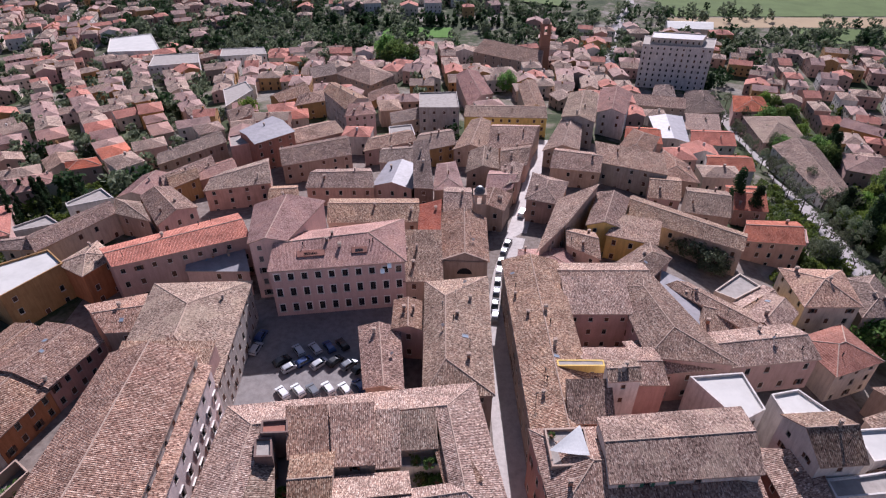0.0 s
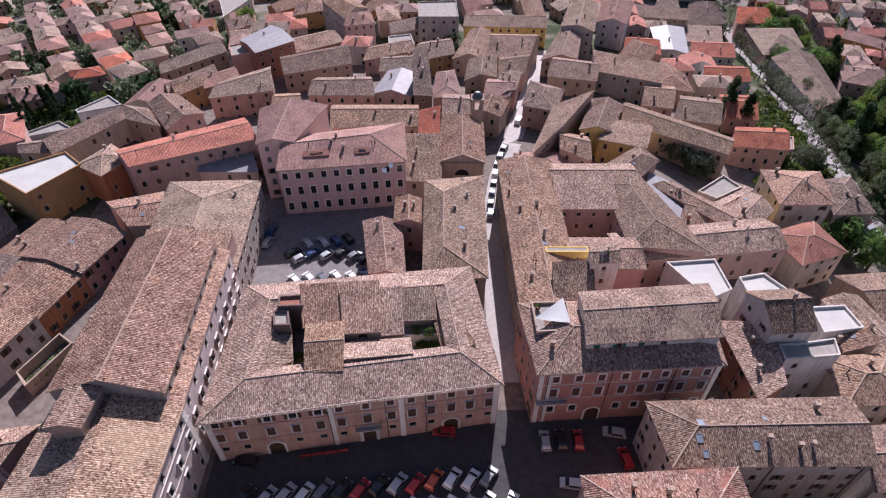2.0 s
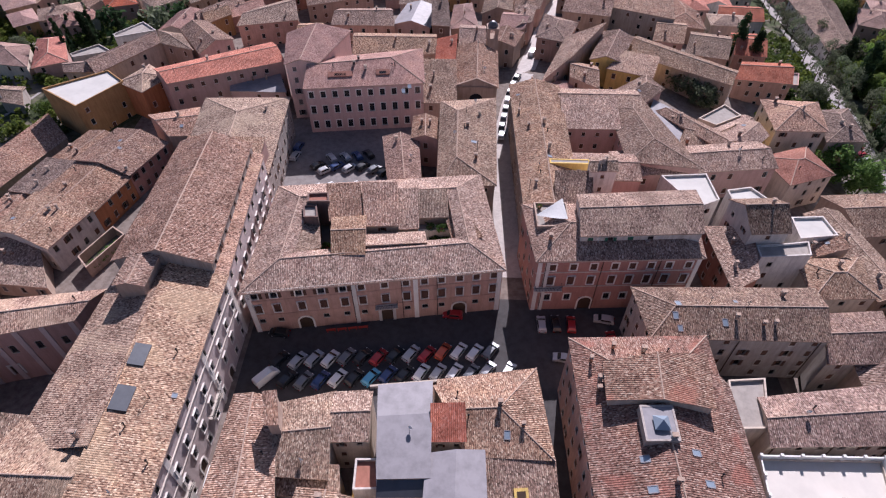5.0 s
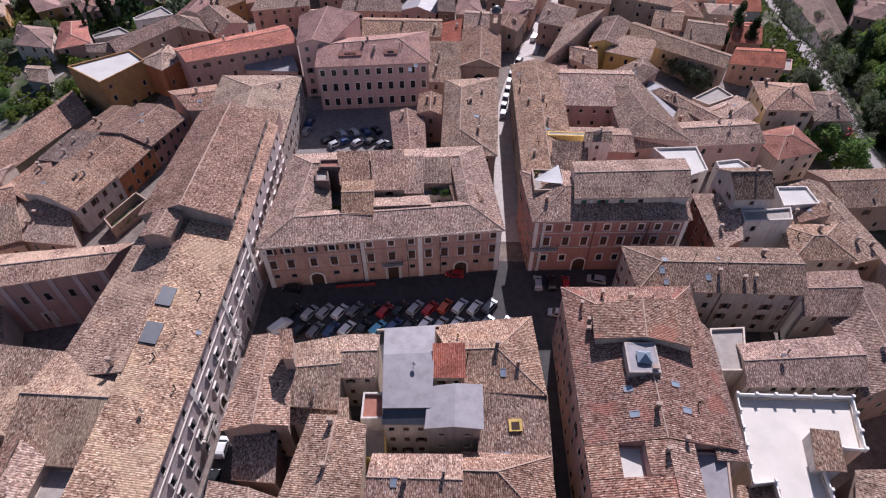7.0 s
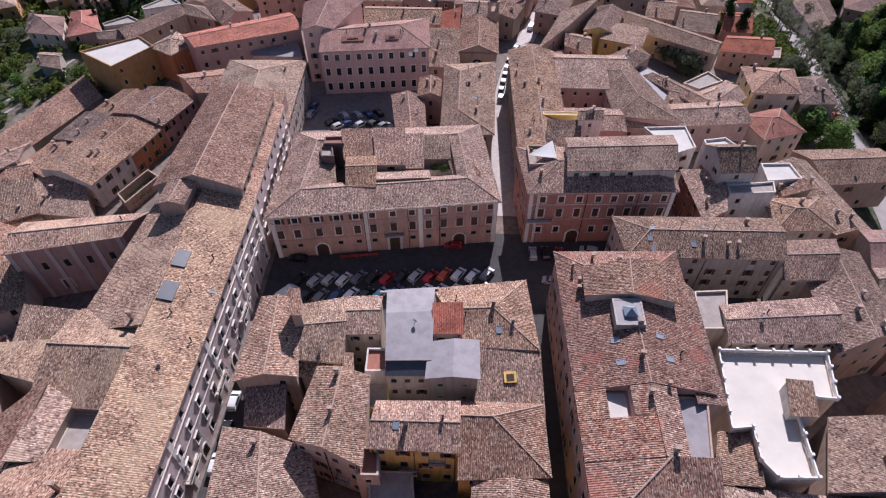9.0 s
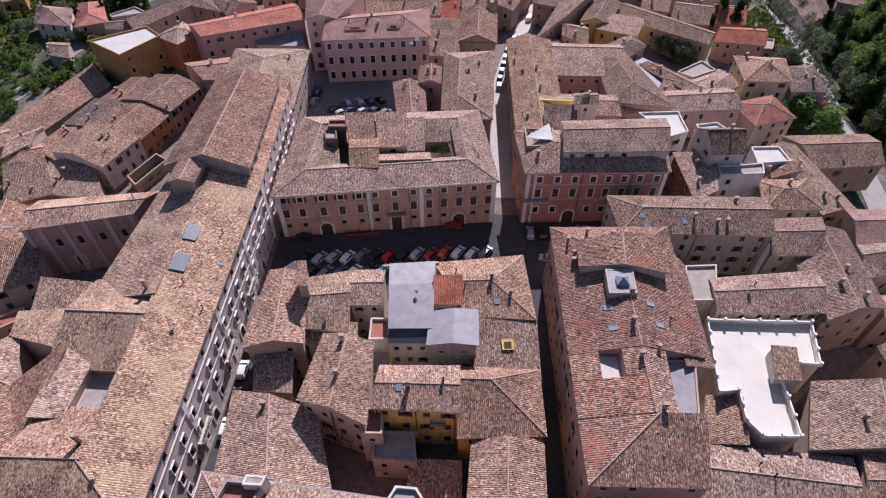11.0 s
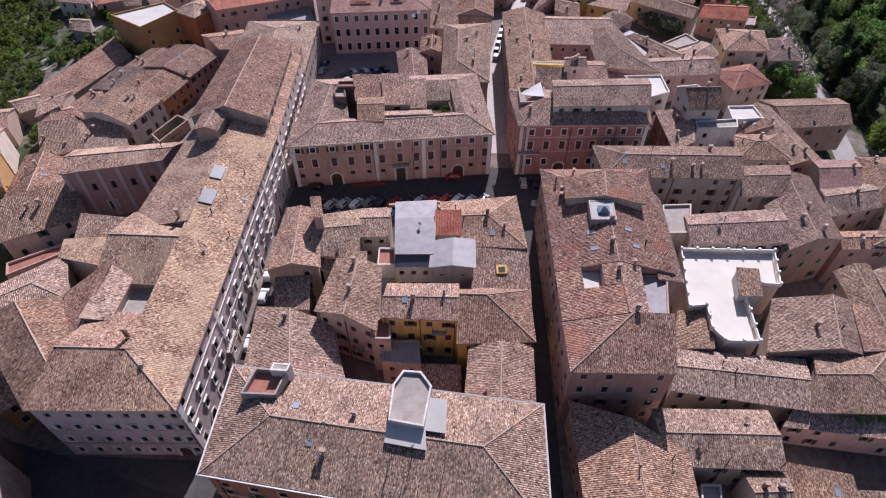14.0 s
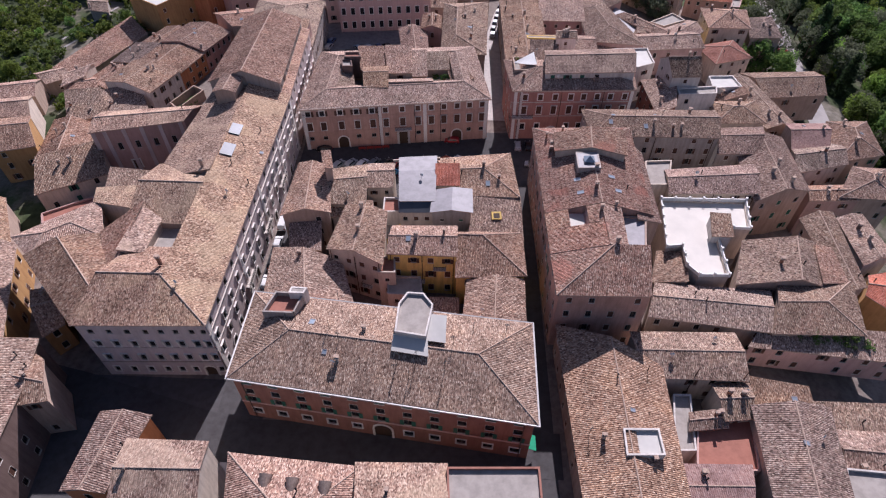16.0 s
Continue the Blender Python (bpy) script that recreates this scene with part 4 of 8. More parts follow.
# the long palace along the west street
long_palace = house([(-47.6, -31.8), (-38.6, -31.4), (-40.3, 39), (-49.6, 39)], 16.3, 'long plastered palace with stone window hoods and an old tiled roof', roof='cfr', slope=(0.33, 0.30, 0, 0), wall='lilac', tiles='pale', storeys=4, openings={1: bays(even(16), [(13.4, 1.0, 1.3, 'bare'), (9.0, 1.1, 2.0, 'hood'), (4.9, 1.1, 2.2, 'hood'), (1.2, 1.1, 1.8, 'win')], {k: (0.02, 1.8, 2.8, 'arch') for k in (1, 5, 9, 13)}), 0: bays((.12, .40, .70, .92), [(13.2, 0.9, 1.1, 'bare'), (9.4, 1.0, 1.7, 'hood'), (5.2, 1.0, 1.8, 'hood'), (1.4, 1.0, 1.5, 'win')], {2: (0.02, 2.0, 3.0, 'arch')})}, name='palace', category='building')
more(long_palace, [(-60.5, -32.3), (-47.6, -31.8), (-47.9, -14.8), (-57.5, -14.8)], 16.3, roof='gx', slope=0.33, wall='lilac', tiles='pale', openings={0: bays((.16, .40, .64, .88), [(13.2, 0.9, 1.1, 'bare'), (9.4, 1.0, 1.7, 'hood'), (5.2, 1.0, 1.8, 'hood'), (1.4, 1.0, 1.5, 'win')])})
more(long_palace, [(-61, 5.4), (-48.7, 5.4), (-49.7, 39), (-59.5, 39)], 16.3, roof='sl', slope=0.245, wall='tan', tiles='pale', win=())
more(long_palace, [(-61.4, -7.8), (-48.5, -8.0), (-48.9, 9.8), (-61.7, 9.8)], 16.4, roof='gx', slope=0.33, wall='tan', tiles='pale', win=(), over=0.3)
more(long_palace, [(-58.6, -17.0), (-55, -16.4), (-55, -7.4), (-58.6, -5.6)], 16.9, roof='sr', slope=0.35, wall='cream', tiles='pale', win=())
more(long_palace, [(-60.2, -19.5), (-58.6, -18.2), (-58.6, -5.4), (-64.8, -11.0)], 16.6, roof='sl', slope=0.3, wall='tan', tiles='old', win=())
more(long_palace, [(-76.5, -17.6), (-60.5, -32.3), (-57.4, -20.6), (-65.8, -11.6)], 16.3, roof='gx', slope=0.33, wall='tan', tiles='old', win=(0,))
more(long_palace, [(-82, -12.4), (-76.2, -17.2), (-65.6, -11.2), (-70.5, -1.5)], 15.6, roof='hip', slope=0.28, wall='tan', tiles='old', win=())
more(long_palace, [(-71, -2), (-60.5, -4.6), (-63.8, 4.6), (-73.4, 3.4)], 14.6, roof='sb', slope=0.22, wall='cream', tiles='pale', win=())
more(long_palace, [(-74.4, 3.0), (-61, 4.6), (-62, 12.6), (-76, 13.4)], 10.0, roof='sf', slope=0.2, wall='dark', tiles='grey', win=())
more(long_palace, [(-55, -15.2), (-48.0, -15.2), (-48.4, -8.0), (-55, -8.0)], 14.6, rail=0.05, roof='flat', wall='cream', tiles=CEMENT, win=())
more(long_palace, [(-59.5, 39), (-42.2, 39), (-44.5, 74), (-59.5, 74)], 19.6, roof='gy', slope=(0, 0.36, 0, 0.36), wall='grey', tiles='old', win=(1,), storeys=5, step=3.6, shut=0.5, size=(1.0, 1.5))
more(long_palace, [(-42.2, 39), (-40.3, 39), (-42.6, 74), (-44.5, 74)], 16.3, roof='sr', slope=0.3, wall='lilac', tiles='pale', openings={1: bays(even(9), [(13.4, 1.0, 1.3, 'bare'), (9.0, 1.2, 2.1, 'hood'), (4.9, 1.3, 2.3, 'hood')])}, over=0.4)
more(long_palace, [(-55.8, 32.2), (-51.2, 32.2), (-51.2, 40), (-55.8, 40)], 21.0, roof='gy', slope=0.28, wall='tan', tiles='old', base=17, win=())
more(long_palace, [(-63, 74), (-42.6, 74), (-44.6, 105), (-66, 104)], 11.5, roof='hip', slope=0.26, wall='grey', tiles='pale', win=(1,), storeys=3, size=(1.0, 1.8), chimneys=2)
more(long_palace, [(-60, 66), (-43.5, 66), (-43.5, 80), (-61, 80)], 14.5, roof='sf', slope=0.15, wall='rose', tiles='old', win=())

# nave with buttresses west of it
nave = house([(-85.2, 24.1), (-64.6, 30.0), (-62.3, 36.2), (-85.8, 32.1)], 14.2, 'plain tall hall with pale pilasters and a tiled roof', roof='gx', slope=0.3, wall='rose', tiles='pale', openings={0: [(0.24, 8, 1.0, 2.0, 'bare'), (0.43, 8, 1.0, 2.0, 'bare'), (0.63, 8, 1.0, 2.0, 'bare'), (0.83, 8, 1.0, 2.0, 'bare'), (0.33, 2, 1.6, 2.6, 'door')]}, name='hall', category='building')

# palace on the square
palace = house([(-38.1, 38.0), (10.0, 45.4), (5.5, 72.8), (-37.7, 67.4)], 12.8, 'brick-toned palace with stone window frames and pilasters on the square', roof='open', wall='pink', openings={0: bays((.037, .11, .205, .29, .373), [(10.2, 1.2, 1.5, 'open'), (5.9, 1.35, 2.4, 'hoodshut'), (2.9, 1.1, 1.1, 'bare')], {2: (0.02, 2.6, 3.6, 'arch')}) + bays((.444, .534, .618, .69, .758, .83, .897, .966), [(10.2, 1.2, 1.5, 'shut'), (5.9, 1.35, 2.4, 'hoodshut'), (2.9, 1.1, 1.1, 'bare')], {1: (0.02, 2.4, 4.0, 'door'), 5: (0.02, 2.6, 3.6, 'arch')}), 1: bays(even(7), [(10.2, 1.2, 1.5, 'shut'), (5.9, 1.3, 2.3, 'shut'), (2.4, 1.0, 1.4, 'shut')])}, tone=0, name='palace', category='building')
o = palace.matrix_basis.translation
ring_roof(palace, [(x - o.x, y - o.y) for x, y in [(-38.1, 38.0), (10.0, 45.4), (5.5, 72.8), (-37.7, 67.4)]], 12.8, 0.32, 5.7, 2.2, 8.0, 'tan', 'old')
more(palace, [(-22.5, 46.4), (-16.5, 46.8), (-17.4, 56.7), (-24.0, 56.0)], 14.7, roof='gx', slope=0.28, wall='tan', tiles='old', base=8, win=())
more(palace, [(-24.8, 56.7), (-18.3, 57.3), (-19.7, 65.0), (-26.4, 64.5)], 13.9, roof='sf', slope=0.3, wall='tan', tiles='old', base=8, win=())
more(palace, [(-17.4, 55.4), (-10.9, 55.9), (-12.0, 65.2), (-18.9, 64.7)], 13.8, roof='sf', slope=0.3, wall='cream', tiles='old', base=8, win=(0,), size=(0.8, 1.0))
more(palace, [(-10.6, 55.8), (-6.9, 56.2), (-7.6, 64.9), (-11.3, 64.5)], 12.8, roof='sf', slope=0.3, wall='tan', tiles='old', base=8, win=())
more(palace, [(-7.1, 58.9), (-1.0, 59.3), (-1.5, 65.3), (-7.6, 64.5)], 13.2, roof='sf', slope=0.3, wall='tan', tiles='old', base=8, win=())
more(palace, [(-30.4, 46.0), (-26.1, 49.8), (-29.0, 62.4), (-33.6, 62.3)], 12.7, roof='sr', slope=0.28, wall='tan', tiles='old', base=8, win=())
more(palace, [(1.0, 51.2), (5.9, 52.4), (1.5, 62.0), (-1.2, 60.0)], 12.8, roof='sl', slope=0.28, wall='tan', tiles='old', base=8, win=())
more(palace, [(-16.9, 48.6), (-4.9, 50.0), (-5.6, 55.0), (-17.4, 54.0)], 12.5, roof='sb', slope=0.42, wall='cream', tiles='old', base=8, win=(), over=0.2)
more(palace, [(-29.8, 59.8), (-25.3, 60.0), (-25.9, 62.8), (-30.2, 62.4)], 15.2, roof='flat', wall='dark', tiles=TERRACOTTA, base=9, win=())
more(palace, [(-29.9, 55.8), (-27.0, 55.9), (-27.9, 59.5), (-30.7, 59.4)], 14.6, roof='flat', wall='dark', tiles=CEMENT, base=9, win=())
more(palace, [(-7.0, 56.7), (0.6, 57.1), (-1.0, 61.3), (-7.3, 60.9)], 10.6, roof='flat', wall='white', tiles=CEMENT, base=8, win=())

# red palace across the street
red_palace = house([(16.3, 45.5), (47.5, 47.5), (48.8, 62.2), (14.6, 60.6)], 15.3, 'coral red plastered corner palace with pale stone window frames', roof='hip', slope=0.3, wall='coral', win=(3,), storeys=4, step=3.7, shut=0.5, openings={0: bays((.1, .226, .35, .48, .587, .70, .81, .93), [(12.1, 1.2, 1.7, 'shut'), (7.9, 1.3, 2.4, 'hoodshut'), (3.2, 1.2, 1.8, 'win')], {2: (0.02, 2.6, 3.8, 'arch')})}, tone=0, name='palace', category='building')
more(red_palace, [(24.4, 49.5), (47.4, 51.1), (49.0, 62.8), (25.1, 60.6)], 18.3, roof='gx', slope=0.3, wall='white', size=(1.1, 1.3), base=15.0, storeys=1, win=(0,), tiles='pale')
court_house = house([(15.5, 60), (27, 60), (27, 112), (14.5, 112)], 12.5, 'old house round a small courtyard with tiled wings', roof='gy', slope=0.3, wall='tan', win=(3,), name='house', chimneys=3)
more(court_house, [(27, 103), (48, 103), (48, 112), (27, 112)], 11.5, roof='gx', slope=0.3, wall='rose', win=(0,), size=(0.9, 1.4))
more(court_house, [(41, 82), (57, 80), (48, 112), (40, 104)], 11, roof='hip', slope=0.28, wall='rose', win=(3,))
more(court_house, [(27, 94.5), (41, 94.5), (41, 104), (27, 104)], 11.3, roof='sf', slope=0.25, wall='rose', win=(0,), size=(0.9, 1.4))
more(court_house, [(27, 74), (42, 74), (42, 83), (27, 83)], 11.8, roof='gx', slope=0.28, wall='rose', win=())

# long grey-roofed house
long_house = house([(35.1, 31.0), (65.4, 31.3), (67.2, 42.4), (34.0, 41.5)], 12.5, 'long pale house with a hipped grey tile roof', roof='hl', slope=0.33, wall='grey', tiles='grey', win=(0, 3), storeys=4)
more(long_house, [(65.0, 28.4), (75.1, 28.9), (79.2, 39.4), (67.9, 38.3)], 10, roof='gx', slope=0.3, wall='grey', tiles='grey')

# great house between the streets
great_house = house([(20.85, -1.8), (41.6, -1.4), (42, 28.2), (20.2, 27)], 16.3, 'large weathered palace with skylights in its tiled roof', roof='hb', slope=0.3, wall='pink', tiles='worn', win=(3, 1), storeys=4, step=3.6, size=(1.0, 1.7), skip=0.05, lip=0.0, name='palace', category='building')
more(great_house, [(21.4, -22), (37.6, -21.6), (38.3, -12.8), (21.1, -12.8)], 16.1, roof='cfl', slope=(0.36, 0, 0, 0.3), wall='pink', tiles='worn', win=(0, 3), storeys=4, step=3.6, size=(1.0, 1.7), lip=0.0)
more(great_house, [(21.1, -12.8), (31, -12.8), (31, -6.6), (20.98, -6.6)], 16.2, roof='sl', slope=0.3, wall='pink', tiles='worn', win=(3,), storeys=4, step=3.1, size=(1.0, 1.7), lip=0.0)
more(great_house, [(20.98, -6.6), (24.8, -6.6), (24.8, -1.8), (20.86, -1.8)], 16.25, roof='sl', slope=0.3, wall='pink', tiles='worn', win=(3,), storeys=4, step=2.4, size=(1.0, 1.7), lip=0.0)
more(great_house, [(28.2, -6.6), (31, -6.6), (31, -1.8), (28.2, -1.8)], 18.45, roof='sl', slope=0.3, base=15.0, wall='rose', tiles='worn', win=(), over=0.0, lip=0.0)
more(great_house, [(24.8, -6.6), (28.2, -6.6), (28.2, -1.8), (24.8, -1.8)], 16.5, roof='flat', wall='rose', tiles=MEMBRANE, win=(), rail=0.04)
more(great_house, [(31, -12.8), (34.4, -12.8), (34.8, -1.8), (31, -1.8)], 18.3, roof='sr', slope=0.3, wall='tan', tiles='worn', win=(), over=0.3, lip=0.0)
more(great_house, [(34.5, -12.7), (38.4, -12.7), (40.4, -1.9), (34.9, -1.9)], 15.9, roof='flat', wall='tan', tiles=ZINC, win=(), rail=0.3)
more(great_house, [(38.6, -3), (43, -2.6), (43.4, 20), (40.5, 24)], 15.5, roof='sr', slope=0.28, wall='tan', tiles='worn', win=())
more(great_house, [(23.8, 14.8), (38.3, 13.9), (39.4, 22.6), (24.2, 21)], 19.4, roof='gy', slope=0.2, base=16, wall='cream', tiles='worn', storeys=1, win=())
more(great_house, [(27.5, 8.2), (32.3, 8.4), (32.4, 13.8), (27.6, 13.6)], 19.9, roof='flat', base=16, wall='grey', tiles=ZINC, win=(), rail=0.06)

# white terrace
terrace_house = house([(45.9, -3.4), (49.2, -2.9), (48.8, -8.2), (50.6, -10.9), (56.4, -10.7), (57.4, 3.0), (64.7, 2.7), (66.6, 11.7), (47.9, 11.4)], 8.6, 'cream building under a white roof terrace with a balustrade', roof='flat', wall='cream', tiles=TERRACE, win=(3,), size=(0.9, 1.4))
more(terrace_house, [(55.4, -1.0), (59.4, -1.0), (59.9, 4.1), (56.2, 4.3)], 11.0, roof='sf', slope=0.2, wall='white', tiles='old', win=())
grey_house = house([(50.1, 13.2), (70.2, 14.2), (71.9, 23.8), (50.9, 20.8)], 10, 'low house with a grey tile roof beside the terrace', roof='gx', slope=0.3, wall='cream', tiles='grey', step=3.0, size=(1.0, 1.3))
more(grey_house, [(45.0, 15.5), (50.8, 15.8), (53.2, 24.9), (46.9, 24.3)], 9.5, roof='flat', wall='cream', tiles=CEMENT, win=())

# block south of the square
block_a = house([(-33.8, 0.5), (-24.2, 1.8), (-27.7, 17.5), (-33.7, 17.8)], 11.5, 'narrow house with an old tiled gable roof', roof='gy', slope=0.3, wall='tan')
more(block_a, [(-31.6, -5.0), (-25.3, -5.2), (-26.2, 1.0), (-32.7, 1.5)], 7.5, roof='sf', slope=0.25, wall='dark', tiles='grey', win=())
more(block_a, [(-26.2, 11.1), (-24.6, 11.2), (-25.7, 15.6), (-27.4, 15.4)], 16.0, roof='sf', slope=0.2, wall='tan', tiles='old', win=())
block_b = house([(-25.1, 5.9), (-17.1, 5.7), (-18.1, 19.2), (-26.6, 16.9)], 10.5, 'small house with a pale tiled roof by the square', roof='gx', slope=0.3, wall='cream', tiles='old', step=2.6, size=(0.9, 1.3))
more(block_b, [(-17.4, 11.3), (-11.8, 11.6), (-12.1, 19.5), (-18.0, 18.9)], 10.8, roof='gx', slope=0.3, wall='cream', tiles='old', step=2.4, size=(0.8, 1.3))
more(block_b, [(-24.3, 3.8), (-15.4, 4.2), (-15.9, 7.6), (-25.1, 7.7)], 8.6, roof='sf', slope=0.25, wall='cream', tiles='old', win=())
more(block_b, [(-13.2, 4.2), (-9.4, 4.4), (-10.1, 9.0), (-13.4, 8.9)], 9.2, roof='flat', wall='white', tiles=TERRACOTTA, win=())
more(block_b, [(-13.4, -0.6), (-8.7, -0.8), (-9.9, 6.9), (-13.9, 6.7)], 5.5, roof='flat', wall='yellow', tiles=CEMENT, win=(0,))
block_c = house([(-9.4, 5.0), (-2.0, 5.4), (-2.4, 20.8), (-10.8, 19.8)], 12.3, 'patched house with grey metal roofs', roof='gx', slope=(0.06, 0, 0.1, 0), wall='white', tiles=ZINC, win=(), over=0.2)
more(block_c, [(-9.3, 2.9), (-2.4, 3.2), (-2.4, 5.3), (-9.3, 4.9)], 11.0, roof='sf', slope=0.5, wall='cream', tiles=PANEL, size=(0.9, 1.4), step=2.2, shut=0.9, over=0.2)
more(block_c, [(-2.3, 2.0), (5.8, 2.3), (5.6, 9.5), (-2.1, 8.8)], 12.2, roof='gy', slope=0.16, wall='grey', tiles=ZINC, win=(0,), size=(0.8, 0.8), step=3)
more(block_c, [(-1.9, 11.3), (3.1, 11.5), (2.8, 16.3), (-2.1, 16.0)], 12.0, roof='sf', slope=0.35, wall='cream', tiles='red', step=1.7, size=(0.7, 1.1))
block_d = house([(3.2, 9.8), (16.1, 9.6), (14.6, 24.5), (-2.3, 21.7)], 10.7, 'corner house with a hipped tile roof', roof='hr', slope=0.28, wall='tan')
low_roof = more(block_d, [(5.6, -2.6), (16.9, -1.6), (16.5, 9.5), (6.0, 9.5)], 7.6, roof='sf', slope=0.25, wall='tan', tiles='grey', win=())
block_e = house([(-10.4, -10.0), (3.1, -10.1), (2.9, -2.5), (-10.0, -3.0)], 12.3, 'yellow house with wooden balconies and a tiled roof', roof='gx', slope=0.3, wall='yellow', tiles='old', shut=0.9, step=3.3, size=(1.1, 1.7))
more(block_e, [(3.2, -12.8), (16.6, -11.8), (16.2, -0.6), (3.2, -0.6)], 9.2, roof='hr', slope=(0.36, 0.36, 0.78, 0), wall='yellow', tiles='old')
more(block_e, [(-4.4, -21.0), (3.9, -20.8), (3.7, -15.1), (-4.2, -15.2)], 3.6, roof='sf', slope=0.2, wall='tan', tiles='old', win=())
more(block_e, [(-10.1, -16.2), (-3.1, -16.4), (-3.9, -11.4), (-10.6, -11.5)], 6.4, roof='flat', wall='grey', tiles=CEMENT, win=(0,), size=(0.8, 1.2), step=2.5)
block_f = house([(-22.2, -9.3), (-11.4, -12.8), (-12.2, 1.9), (-20.4, 3.2)], 12, 'tall narrow house with a tiled gable roof', roof='gy', slope=0.3, wall='cream', step=2.6)
more(block_f, [(-12.0, -13.7), (-8.6, -13.6), (-9.1, -9.3), (-12.4, -9.3)], 9.8, roof='flat', wall='cream', tiles=TERRACOTTA, win=(0,), size=(0.8, 1.2))
block_g = house([(-33.0, -19.8), (-15.4, -22.7), (-20.4, -9.4), (-34.2, -6.5)], 8.5, 'low house with a broad tiled gable roof', roof='gy', slope=0.28, wall='tan')
block_h = house([(5.0, -24.7), (15.9, -25.1), (16.2, -12.8), (5.7, -13.3)], 8.5, 'low house with a small tiled gable roof', roof='gy', slope=0.26, wall='tan')

# front palace
front_palace = house([(-32.4, -39.3), (16.0, -45.1), (16.2, -27.3), (-32.5, -22.6)], 13.5, 'red plastered palace with green shutters and a white eaves gutter', roof='hip', slope=0.3, wall='brick', tiles='tawny', win=(1, 3), storeys=3, shut=0.9, openings={0: bays(even(11), [(11.2, 1.6, 1.2, 'bareshut'), (8.3, 1.4, 1.5, 'bare'), (5.7, 1.3, 1.6, 'bareopen'), (1.9, 1.5, 1.5, 'win')], {5: (0.02, 3.0, 4.2, 'arch')})}, tone=2, name='palace', category='building')

# houses south-east
se_a = house([(23.5, -55.6), (38.4, -55.0), (39.1, -31.0), (22.3, -23.3)], 8, 'long street house with a tiled gable roof', roof='gy', slope=0.3, wall='tan', tiles='tawny', win=(3,))
se_b = house([(35.6, -32.6), (53.9, -32.5), (54.3, -23.3), (35.6, -23.9)], 7.5, 'house with a pale-ridged tile roof', roof='gx', slope=0.3, wall='cream', tiles='grey')
se_c = house([(39.6, -19.8), (61.0, -22.5), (63.8, -13.4), (42.2, -12.3)], 8, 'row house with a grey tile roof', roof='gx', slope=0.28, wall='tan', tiles='grey')
more(se_c, [(42.3, -11.3), (48.3, -11.8), (49.8, -3.8), (44.9, -3.1)], 7.6, roof='sl', slope=0.2, wall='tan', tiles='old', win=())
more(se_c, [(41.8, -15.6), (54.5, -15.4), (53.5, -12.5), (43.1, -11.3)], 7.4, roof='sb', slope=0.25, wall='tan', tiles='pale', win=())
se_d = house([(57.9, -12.3), (74.1, -12.2), (77.0, -0.5), (62.7, -0.5)], 9, 'wide house with old tiled roofs', roof='gy', slope=(0, 0.4, 0, 0.18), wall='tan', tiles='grey')
more(se_d, [(61.3, -23.0), (77.3, -22.8), (80.2, -10.3), (66.1, -11.3)], 8.5, roof='hr', slope=0.26, wall='tan', tiles='old')
more(se_d, [(74.1, -11.8), (79.4, -10.7), (80.9, -1.5), (76.4, -1.7)], 8.6, roof='sr', slope=0.2, wall='tan', tiles='old', win=())
se_e = house([(57.3, -24.7), (83.2, -27.2), (85.7, -22.2), (60.6, -20.8)], 6.5, 'long pale house with small windows', roof='sf', slope=0.25, wall='rose')
more(se_e, [(64.0, -23.6), (82.9, -26.4), (85.2, -21.7), (65.5, -20.8)], 6.0, roof='flat', wall='cream', tiles=TERRACOTTA, win=())
se_f = house([(51.6, -54.2), (62.7, -52.9), (65.3, -37.5), (53.3, -37.7)], 7.5, 'house with an old tiled roof', roof='gy', slope=0.28, wall='tan', tiles='grey')

# houses at the south edge
s_a = house([(-27.3, -59.3), (-9.2, -58.5), (-10.0, -53.0), (-28.9, -51.8)], 12, 'house with an old tiled roof and roof vents', roof='hb', slope=0.28, wall='cream')
s_b = house([(3.3, -58.6), (16.3, -58.1), (16.2, -52.1), (2.9, -52.7)], 13, 'house with a flat grey roof terrace edged in red', roof='flat', wall='brick', tiles=CEMENT)
s_c = house([(-9.2, -58.7), (3.1, -58.1), (2.8, -52.2), (-10.1, -52.6)], 12.5, 'house with a pale tiled roof', roof='sb', slope=0.25, wall='cream', tiles='pale')
s_d = house([(-44.0, -59.3), (-31.9, -58.7), (-33.1, -50.2), (-45.1, -50.3)], 12, 'small house with a pale tiled roof', roof='gx', slope=0.3, wall='cream', tiles='pale')
s_e = house([(-53.2, -56.7), (-47.3, -56.7), (-45.3, -44.6), (-52.9, -44.4)], 9, 'house with a roof loggia and old tiles', roof='gy', slope=0.3, wall='orange')

# college on the upper square
college = house([(-40.1, 105.8), (-9.0, 109.8), (-10.6, 127.8), (-40.2, 120.6)], 14.2, 'large rose plastered school building with rows of dark windows', roof='hr', slope=0.34, wall='school', tiles='rose', win=(0,), storeys=3, step=3.1, size=(1.25, 2.3), trim=True, shut=0, skip=0, name='school', category='building')
more(college, [(-46.0, 112.8), (-37.6, 114.0), (-31.7, 132.6), (-49.1, 130.6)], 17, roof='gy', slope=0.3, wall='school', tiles='rose', win=(0, 3))

